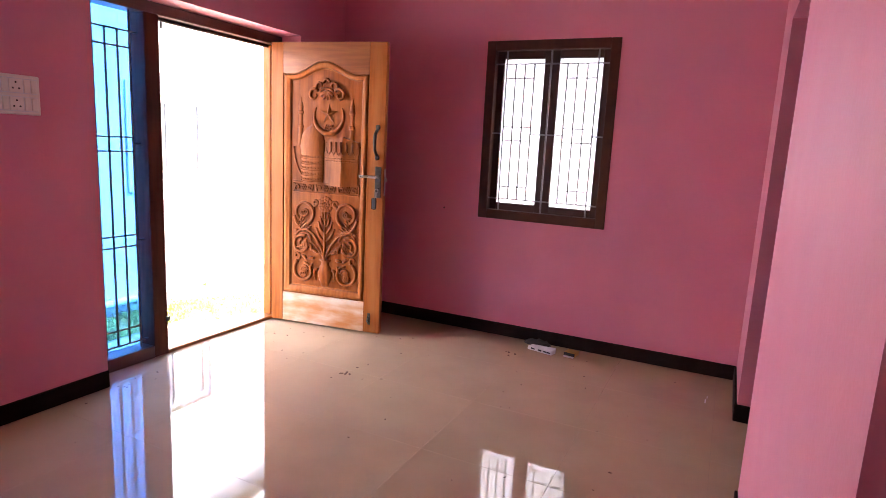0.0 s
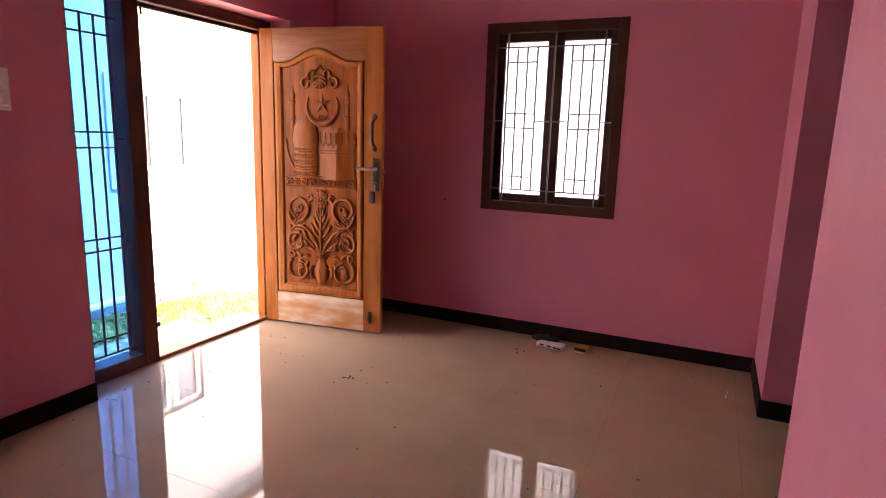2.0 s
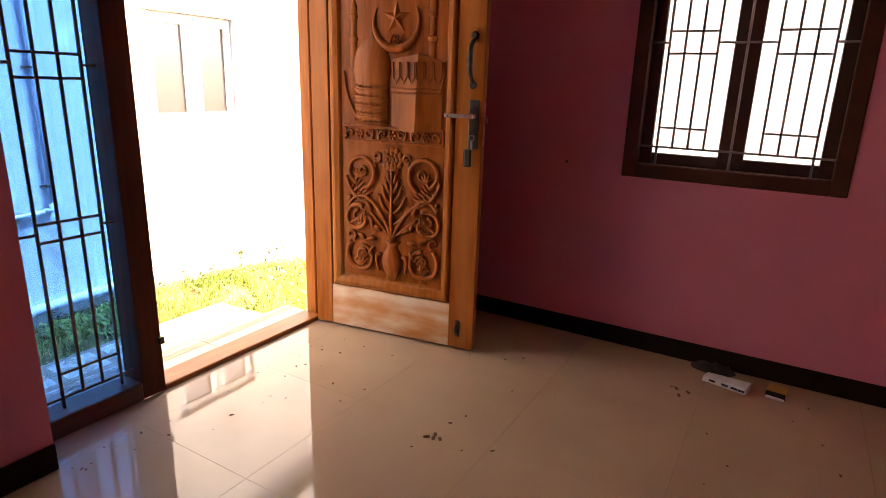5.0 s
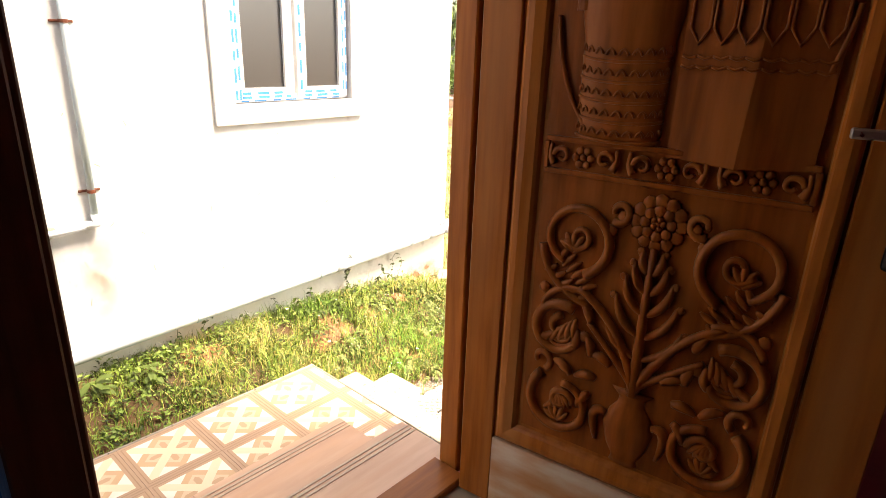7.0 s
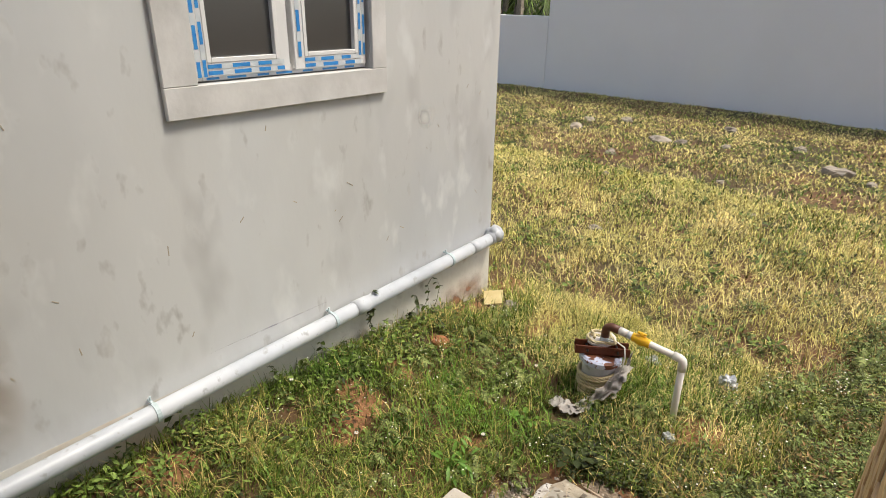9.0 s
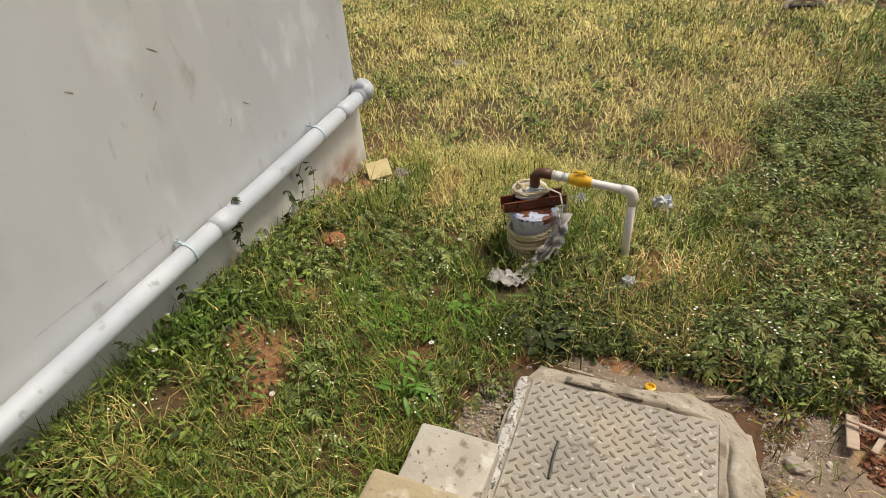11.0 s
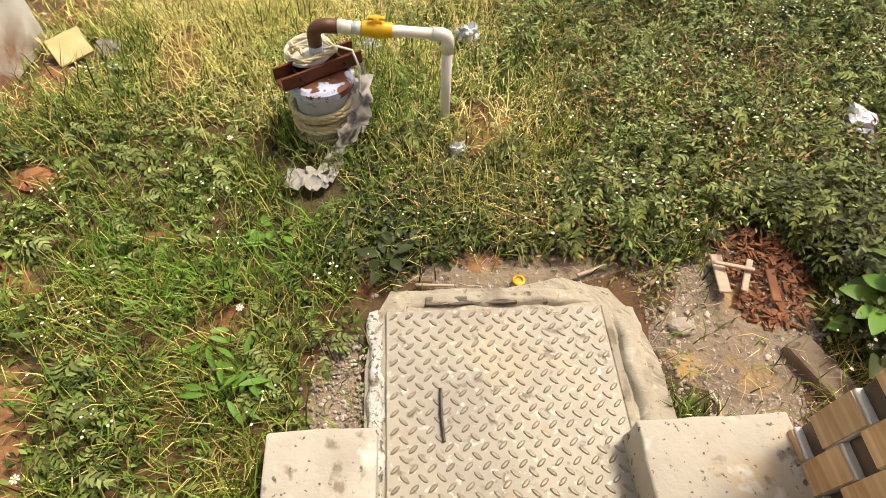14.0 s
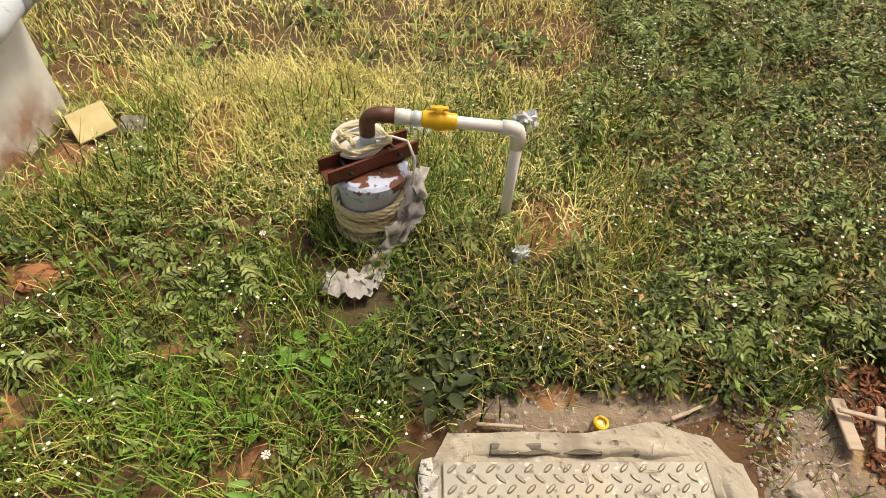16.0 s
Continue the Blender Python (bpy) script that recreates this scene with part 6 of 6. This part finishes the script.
blades("straw", x, y, G.uniform(.06, .20, len(x)), G.uniform(.0012, .0024, len(x)), G.uniform(1.0, 1.25, len(x)), DRY, "dry straw stalks strewn through the grass", 0.03)
x, y = spread(6000, NX, -3.3, 4.2, 6.2)
k = patchy(x, y, 3.0, 44.0) > 0.22
x, y = x[k], y[k]
blades("lush_grass", x, y, G.uniform(.08, .17, len(x)), G.uniform(.003, .0065, len(x)), G.uniform(.5, 1.1, len(x)), LIME, "bright green grass blades in the yard")


def leaves(name, px, py, per, height, leaf_len, aspect, material, label, spreadr=0.06, category="weed", flowers=None):
    """Weeds: for each plant a spray of folded leaves on thin stems."""
    n = len(px)
    pz = heights(px, py)
    per_n = np.maximum(3, (per * G.uniform(.6, 1.3, n)).astype(int))
    idx = np.repeat(np.arange(n), per_n)
    k = len(idx)
    h = height * G.uniform(.55, 1.25, n)[idx]
    f = G.uniform(.15, 1.0, k)
    a = G.uniform(0, 2 * np.pi, k)
    rad = spreadr * G.uniform(.1, 1.0, k) * np.sqrt(G.uniform(.1, 1, k))
    cx, cy, cz = px[idx] + rad * np.cos(a), py[idx] + rad * np.sin(a), pz[idx] + h * f * (1 - 0.35 * rad / spreadr)
    L = leaf_len * G.uniform(.6, 1.3, k)
    W = L * aspect
    tilt = G.uniform(-.5, .6, k)
    d = np.stack([np.cos(a) * np.cos(tilt), np.sin(a) * np.cos(tilt), np.sin(tilt)], 1)
    tw = G.uniform(-.6, .6, k)
    s = np.stack([-np.sin(a) * np.cos(tw), np.cos(a) * np.cos(tw), np.sin(tw)], 1)
    c = np.stack([cx, cy, cz], 1)
    V = np.zeros((k, 5, 3))
    V[:, 0] = c
    V[:, 1] = c + d * (L * .5)[:, None] + s * (W / 2)[:, None]
    V[:, 2] = c + d * (L * .55)[:, None] + np.array([0, 0, -1.0]) * (W * .22)[:, None]
    V[:, 3] = c + d * (L * .5)[:, None] - s * (W / 2)[:, None]
    V[:, 4] = c + d * L[:, None] + np.array([0, 0, -1.0]) * (L * .12)[:, None]
    b = np.arange(k)[:, None] * 5
    F = np.concatenate([b + np.array([[0, 1, 2]]), b + np.array([[1, 4, 2]]), b + np.array([[0, 2, 3]]), b + np.array([[2, 4, 3]])], 1).reshape(-1, 3)
    # stems: a thin triangle from the root to each third leaf
    st = np.arange(0, k, 3)
    SV = np.zeros((len(st), 3, 3))
    SV[:, 0] = np.stack([px[idx[st]] - .0012, py[idx[st]], pz[idx[st]] - .005], 1)
    SV[:, 1] = np.stack([px[idx[st]] + .0012, py[idx[st]] + .001, pz[idx[st]] - .005], 1)
    SV[:, 2] = c[st]
    SF = np.arange(len(st) * 3).reshape(-1, 3) + k * 5
    ob = raw(name, np.concatenate([V.reshape(-1, 3), SV.reshape(-1, 3)]), np.concatenate([F, SF]), material)
    return tagged(ob, label, category, "", "stuff")


# low leafy weeds: thick to the right of the well, sparse in the lawn
x, y = spread(5600, -3.6, 1.4, 5.12, 8.3)
k = (x > -3.10 + 0.12 * (y - 5.3) + np.clip(y - 7.2, 0, 2) * 0.7 + 0.35 * patchy(x, y, 1.3, 2.2)) | (G.random(len(x)) < 0.06)
x, y = x[k], y[k]
h = len(x) // 2
br = G.random(len(x)) < 0.34
leaves("sprawling_weeds", x[br], y[br], 34, 0.16, 0.024, 0.32, SPRIG, "taller pale green feathery weeds above the rest", 0.10)
leaves("withered_weeds", x[~br][::2], y[~br][::2], 30, 0.115, 0.026, 0.30, WITHER, "withered brown weeds among the green", 0.09)
leaves("leafy_weeds", x[:h], y[:h], 26, 0.10, 0.026, 0.42, LEAF, "low leafy green weeds crowding the ground", 0.075)
leaves("feathery_weeds", x[h:], y[h:], 34, 0.12, 0.019, 0.30, LEAFD, "dark feathery weeds crowding the ground", 0.08)
x, y = spread(900, NX, -3.1, 4.2, 6.2)
leaves("lawn_weeds", x, y, 14, 0.055, 0.022, 0.45, LEAF, "small broad-leaved weeds scattered in the grass", 0.05)
x, y = spread(420, NX, -3.9, 1.5, 4.3)
leaves("side_weeds", x, y, 16, 0.07, 0.03, 0.45, LEAF, "small weeds beside the porch", 0.05)
x, y = spread(700, -9, 1, 6.5, 13)
leaves("field_weeds", x, y, 16, 0.08, 0.05, 0.45, LEAF, "scattered weeds in the dry field", 0.10)
def fronds(name, px, py, n_leaf, height, frond, material, label):
    """Weeds of deeply cut leaves: each frond is a bent rib with pairs of tapering lobes and an end lobe."""
    n = len(px)
    pz = heights(px, py)
    idx = np.repeat(np.arange(n), n_leaf)
    k = len(idx)
    size = G.uniform(.65, 1.25, n)[idx]
    a = G.uniform(0, 2 * np.pi, k)
    d = np.stack([np.cos(a), np.sin(a), np.zeros(k)], 1)
    side = np.stack([-np.sin(a), np.cos(a), np.zeros(k)], 1)
    up = np.array([0, 0, 1.0])
    root = np.stack([px[idx], py[idx], pz[idx] + height * size * G.uniform(.15, 1.0, k)], 1) + d * (.012 * G.random(k))[:, None]
    L = frond * size * G.uniform(.7, 1.2, k)
    rise_, roll = G.uniform(-.05, .75, k), G.uniform(-.5, .5, k)
    side = side * np.cos(roll)[:, None] + up * np.sin(roll)[:, None]

    def rib(t):
        return root + d * (L * t)[:, None] + up * (L * (rise_ * t - .75 * t * t))[:, None]

    V, F = [], []
    for t, w in ((.28, .20), (.46, .27), (.64, .25), (.80, .17)):
        for s in (-1, 1):
            b0, b1 = rib(t - .05), rib(t + .07)
            tip = rib(t + .16) + side * (s * L * w)[:, None] - up * (.10 * L * w)[:, None]
            mid = rib(t + .02) + side * (s * L * w * .62)[:, None] + up * (.05 * L * w)[:, None]
            V.append(np.stack([b0, mid, tip, b1], 1))
    e0 = rib(.80)
    V.append(np.stack([e0, rib(.92) - side * (L * .07)[:, None], rib(1.08), rib(.92) + side * (L * .07)[:, None]], 1))
    V.append(np.stack([root, rib(.45) - side * .0012, rib(.86), rib(.45) + side * .0012], 1))
    V = np.stack(V, 1).reshape(-1, 3)
    F = np.arange(len(V)).reshape(-1, 4)
    F = np.concatenate([F[:, [0, 1, 2]], F[:, [0, 2, 3]]], 1).reshape(-1, 3)
    return tagged(raw(name, V, F, material), label, "weed", "", "stuff")


FERN = mat("cut_leaf_weed", (0.155, 0.195, 0.050), (0.205, 0.245, 0.068), scale=2.5, rough=0.55, island=0.55, spec=0.25)
x, y = spread(900, -3.4, 1.0, 5.14, 8.4)
k = (x > -3.05 + 0.12 * (y - 5.3) + np.clip(y - 7.2, 0, 2) * 0.7 + 0.35 * patchy(x, y, 1.3, 2.2)) & (patchy(x, y, 2.6, 17.0) > -0.18)
fronds("cut_leaf_weeds", x[k], y[k], 12, 0.14, 0.062, FERN, "mid-green weeds with deeply cut leaves")
x, y = spread(330, NX, -3.3, 4.3, 6.3)
k = patchy(x, y, 2.0, 23.0) > 0.05
fronds("lawn_cut_leaf_weeds", x[k], y[k], 9, 0.07, 0.06, FERN, "small cut-leaved weeds scattered through the grass")
# weeds along the manhole's edge
x, y = spread(250, -3.75, -2.55, 5.16, 5.55)
leaves("edge_weeds", x, y, 26, 0.075, 0.024, 0.5, LEAFD, "thick weeds along the back of the slab", 0.055)
x, y = spread(260, -2.45, -1.7, 4.85, 5.4)
leaves("wall_weeds", x, y, 34, 0.18, 0.028, 0.45, LEAFD, "tall dark weeds growing against the house", 0.08)


def plant(name, cx, cy, n, ln, wid, h, material, label, spreadr=0.05):
    """One broad-leaved plant whose leaves can be told apart."""
    root = thing(name, label, "plant", on(cx, cy))
    rr = random.Random(int(abs(cx * 1000 + cy * 77)))
    for k in range(n):
        a, tilt = rr.uniform(0, 6.28), rr.uniform(-.35, .45)
        L = ln * rr.uniform(.7, 1.2)
        b0 = Vector((spreadr * rr.uniform(.1, 1) * math.cos(a), spreadr * rr.uniform(.1, 1) * math.sin(a), h * rr.uniform(.35, 1)))
        part("stem", tube(bmesh.new(), [(0, 0, -.005), (b0.x * .4, b0.y * .4, b0.z * .6), b0], 0.0016, 5), material, root)
        bm = bmesh.new()
        rows = []
        for i in range(6):
            t = i / 5
            w = wid * math.sin(math.pi * min(1, t * 0.92 + 0.06)) ** 0.8 * 0.5
            c = Vector((L * t, 0, -0.25 * L * t * t))
            rows.append([bm.verts.new(c + Vector((0, w, 0.25 * w))), bm.verts.new(c), bm.verts.new(c + Vector((0, -w, 0.25 * w)))])
        for r0, r1 in zip(rows, rows[1:]):
            for j in range(2):
                bm.faces.new((r0[j], r0[j + 1], r1[j + 1], r1[j]))
        part("leaf", bm, material, root, smooth=True, at=Matrix.Translation(b0) @ pose(0, 0, 0, rr.uniform(-20, 20), -math.degrees(tilt), math.degrees(a)))
    return root


for cx, cy, n, ln, wid, h, m in ((-3.94, 4.80, 16, .065, .018, .10, LIME), (-3.90, 4.86, 12, .06, .016, .09, LIME), (-3.88, 5.31, 10, .045, .026, .07, LIME), (-3.95, 5.13, 5, .04, .024, .05, LIME), (-3.53, 5.23, 12, .045, .03, .08, LEAFD), (-3.56, 5.18, 10, .05, .032, .09, LEAFD), (-4.0, 4.95, 9, .05, .016, .09, LIME),
                                 (-2.26, 4.93, 12, .085, .05, .20, LIME), (-2.20, 5.02, 12, .08, .045, .22, LEAF), (-2.30, 4.84, 8, .07, .04, .14, LEAFD), (-4.55, 3.62, 14, .06, .03, .12, LEAF), (-4.60, 3.35, 14, .07, .035, .12, LEAF)):
    plant("broadleaf_plant", cx, cy, n, ln, wid, h, m, "broad-leaved green plant rooted in the yard soil")
def climber(cx, cy, h, seed):
    """A thin weed climbing the plinth: a crooked stem with small leaves up it."""
    rr = random.Random(seed)
    root = thing("wall_weed", "straggling dark weed climbing the plinth", "weed", on(cx, cy), group="weeds at the plinth")
    pts = [Vector((0.0, 0.0, -.01))]
    while pts[-1].z < h:
        pts.append(pts[-1] + Vector((rr.uniform(-.012, .010), rr.uniform(-.028, .032), rr.uniform(.025, .045))))
    part("stem", tube(bmesh.new(), pts, 0.0016, 5), LEAFD, root)
    for p in pts[2:]:
        for q in range(rr.choice((1, 2, 2))):
            a, L = rr.uniform(0, 6.28), rr.uniform(.022, .040)
            bm = bmesh.new()
            vs = [bm.verts.new(v) for v in ((0, 0, 0), (L * .3, L * .34, .003), (L * .75, L * .26, 0), (L, 0, -.006), (L * .75, -L * .26, 0), (L * .3, -L * .34, .003), (L * .5, 0, -.003))]
            for i in range(6):
                bm.faces.new((vs[i], vs[(i + 1) % 6], vs[6]))
            part("leaf", bm, rr.choice((LEAF, LEAFD, LEAFD)), root, smooth=True, at=Matrix.Translation(p) @ pose(0, 0, 0, rr.uniform(-30, 30), rr.uniform(-15, 45), math.degrees(a)))


for k, (cx, cy, h) in enumerate(((-4.77, 5.10, .22), (-4.77, 5.16, .30), (-4.76, 5.45, .20), (-4.77, 5.62, .26), (-4.78, 5.66, .20), (-4.76, 4.80, .12), (-4.75, 4.52, .16), (-4.74, 4.62, .12), (-4.77, 4.02, .20), (-4.76, 3.86, .14), (-4.75, 4.25, .10))):
    climber(cx, cy, h, 60 + k)
x, y = -4.80 + 0.40 * G.random(190) ** 1.5, G.uniform(3.4, 5.75, 190)
leaves("plinth_weeds", x, y, 16, 0.09, 0.034, 0.45, LEAF, "dark leafy weeds crowding the foot of the plinth", 0.06)

# small pale flowers
x, y = spread(9000, NX, 1.0, 4.3, 8.0)
k = (patchy(x, y, 6.0, 12.5) > np.where(x > -3.1, 0.16, 0.24))
x, y = x[k], y[k]
z = heights(x, y) + G.uniform(.07, .16, len(x))
r = np.where(x > -3.1, G.uniform(.0026, .0056, len(x)), G.uniform(.0020, .0046, len(x)))
V = np.zeros((len(x), 6, 3))
V[:, 0] = np.stack([x, y, z + r * .5], 1)
for i in range(5):
    V[:, i + 1] = np.stack([x + r * math.cos(i * 1.2566), y + r * math.sin(i * 1.2566), z], 1)
b = np.arange(len(x))[:, None] * 6
F = np.concatenate([b + np.array([[0, i + 1, (i + 1) % 5 + 1]]) for i in range(5)], 1).reshape(-1, 3)
tagged(raw("wild_flowers", V.reshape(-1, 3), F, PETAL), "tiny pale cream wild flowers over the weeds", "flowers", "", "stuff")
for cx, cy in ((-2.345, 4.985), (-2.30, 4.93), (-4.71, 4.57), (-4.05, 5.65), (-4.3, 4.6), (-3.93, 5.02), (-2.31, 4.85)):
    fl = thing("daisy", "small white daisy with a yellow centre", "flower", on(cx, cy, 0.0), 0, "daisies")
    part("stem", tube(bmesh.new(), [(0, 0, -.005), (0.004, 0, .09)], 0.001, 5), LEAF, fl)
    bm = bmesh.new()
    for i in range(7):
        a = i * 2 * math.pi / 7
        q = [bm.verts.new((0.004 + r0 * math.cos(a + da), r0 * math.sin(a + da), zz)) for r0, da, zz in ((.002, -.4, .091), (.009, -.3, .092), (.011, 0, .091), (.009, .3, .092), (.002, .4, .091))]
        bm.faces.new(q)
    part("petals", bm, PVCW, fl)
    part("centre", lathe(bmesh.new(), [(0.003, 0), (0.0015, .002)], 8), YELLOW, fl, at=pose(0.004, 0, .0915))

# ---- far side of the field ----
fw = thing("boundary_wall", "whitewashed boundary wall across the field", "wall", (0, 15.4, LOW))
part("low_wall", boxed((-11.75, 0, -.2), (-10.05, .2, 1.59), 0.01), WHITEW, fw)
hs = thing("white_house", "plain whitewashed house wall across the field", "house", (0, 15.4, LOW))
part("wall", boxed((-10.04, 0, -.2), (-1.5, 6, 3.6), 0.01), WHITEW, hs)
part("roof", boxed((-10.14, -.1, 3.6), (-1.4, 6.1, 3.75), 0.01), WHITEW, hs)
post = thing("utility_post", "pale concrete post behind the boundary wall", "post", (-14.9, 21.5, LOW))
part("post", boxed((-.09, -.09, -.3), (.09, .09, 7.5), 0.01), CONC, post)
gate = thing("yellow_frame", "yellow painted metal pipe frame", "frame", (-15.4, 20.5, LOW))
part("upright", tube(bmesh.new(), [(0, 0, -.3), (0, 0, 2.75)], 0.05, 8), YELLOW, gate)
part("crossbar", tube(bmesh.new(), [(0, 0, 2.7), (1.1, 0, 2.7)], 0.05, 8), YELLOW, gate)
road = tagged(part("road", boxed((-40, 19.2, LOW - .05), (-12.5, 20.0, LOW + .06)), CONC), "pale concrete road edge beyond the field", "road", "", "structure")


def palm(x, y, h, seed):
    rr = random.Random(seed)
    t = thing("palm_tree", "tall palm tree with drooping green fronds", "tree", (x, y, LOW), group="far palms")
    part("trunk", tube(bmesh.new(), [(0, 0, -.3), (0.1, 0, h * .4), (0.25, 0, h)], [.17, .14, .10], 9), TRUNK, t)
    bm = bmesh.new()
    for k in range(18):
        a, up = k * 2.4, rr.uniform(-.5, .9)
        L = rr.uniform(1.6, 2.3)
        pts = [Vector((0.25 + math.cos(a) * L * s * math.cos(up), math.sin(a) * L * s * math.cos(up), h + L * s * math.sin(up) - 1.1 * s * s)) for s in (0, .2, .4, .6, .8, 1)]
        for i in range(5):
            for j in range(4):
                p = pts[i].lerp(pts[i + 1], j / 4)
                sd_ = Vector((-math.sin(a), math.cos(a), 0))
                for s in (-1, 1):
                    e = p + sd_ * s * 0.42 * (1 - .12 * i) + (pts[i + 1] - pts[i]) * .5 - Vector((0, 0, .25))
                    bm.faces.new((bm.verts.new(p), bm.verts.new(p + (pts[i + 1] - pts[i]) * .22), bm.verts.new(e)))
    part("crown", bm, LEAF, t)


for x, y, h in ((-17.5, 25, 3.2), (-15.6, 24, 2.9), (-19.5, 27, 4.0), (-13.8, 26, 3.4), (-21.5, 26, 3.3), (-18.6, 30, 4.6), (-23.5, 29, 4.2), (-16.2, 29, 4.4)):
    palm(x, y, h, int(h * 10) + int(-x))
n = 16000
x = G.uniform(-60, 25, n)
y = 36 + G.uniform(0, 7, n)
z = LOW + G.uniform(0, 1, n) ** 0.8 * (4.2 + 1.6 * np.sin(x * .35) + 1.1 * np.sin(x * 1.1 + 2))
s = G.uniform(.2, .5, n)
V = np.stack([x, y, z], 1)[:, None, :] + G.normal(0, 1, (n, 3, 3)) * s[:, None, None] * .55
tagged(raw("far_woods", V.reshape(-1, 3), np.arange(n * 3).reshape(-1, 3), LEAFD), "distant line of dark green trees", "trees", "", "stuff")
x = G.uniform(-24, -12, 9000)
y = G.uniform(20.5, 28, 9000)
z = LOW + G.uniform(0, 1, 9000) * (1.0 + .5 * np.sin(x * 1.3))
V = np.stack([x, y, z], 1)[:, None, :] + G.normal(0, 1, (9000, 3, 3)) * .10
tagged(raw("far_bushes", V.reshape(-1, 3), np.arange(27000).reshape(-1, 3), LEAF), "distant green bushes behind the wall", "bushes", "", "stuff")

# ---- pieces of floors and walls ----
def tile_mesh(name, w, d, h, material):
    return finish(boxed((-w / 2, -d / 2, 0), (w / 2, d / 2, h), 0.0005), name, material)


ft_me = {}
for i in range(-2, 12):
    for j in range(-7, 6):
        x0, y0 = -1.75 + 0.6 * i, 1.97 + 0.6 * j
        x1, y1 = x0 + 0.6, y0 + 0.6
        xa, xb, ya, yb = max(x0, WX), min(x1, 4.2), max(y0, SY), min(y1, NY + .02)
        if xb - xa < .02 or yb - ya < .02:
            continue
        key = (round(xb - xa, 3), round(yb - ya, 3))
        if key not in ft_me:
            ft_me[key] = tile_mesh("tile", key[0] - .0005, key[1] - .0005, 0.008, FLOOR)
        ob = new("tile", ft_me[key])
        ob.parent = floor
        ob.matrix_world = pose((xa + xb) / 2, (ya + yb) / 2, -0.008)
# strip of floor inside the door recess
part("threshold_tile", boxed((FX1, DY0, -.012), (WX, DY1, 0.0)), FLOOR, floor)
full = tile_mesh("tile", .299, .299, 0.009, PORCHT)
for i in range(5):
    for j in range(12):
        x, y = -3.86 + 0.15 + 0.3 * i, 4.10 - 0.15 - 0.3 * j
        if x > -2.62 - .05:
            continue
        ob = new("tile", full)
        ob.parent = porch
        ob.matrix_world = pose(x, y, PORCH - .009)
for i in range(5):
    bm = boxed((-.1495, -.15, 0), (.1495, -.088, 0.009), 0.001)
    ob = part("cut_tile", bm, PORCHT, porch)
    ob.matrix_world = pose(-3.86 + .15 + .3 * i, 4.25, PORCH - .009)

OX = OX - 0.006
clad = thing("tile_cladding", "tan and dark brown block tiles cladding the house corner", "wall tiles", (OX, 0, 0))
tan_body = finish(boxed((-.022, -.0355, -.080), (0, .0355, .080), 0.002), "tile_body", CLAD_W)
tan_face = finish(boxed((-.027, -.0340, -.076), (-.0225, .0340, .072), 0.001), "tile_face", CLAD_T)
dark_body = finish(boxed((-.008, -.0355, -.030), (0, .0355, .030), 0.002), "dark_tile", CLAD_D)
for i in range(9):
    for j in range(9):
        y, z = 4.594 - 0.0725 * i, -0.628 + 0.222 * j + (0.122 if i % 2 else 0.0)
        ob = new("dark_tile", dark_body)
        ob.parent = clad
        ob.matrix_world = pose(OX, y, z + 0.111)
        ob = new("tan_tile", tan_body)
        ob.parent = clad
        ob.matrix_world = pose(OX, y, z)
        fa = new("tile_face", tan_face)
        fa.parent = ob
        fa.matrix_world = pose(OX, y, z)
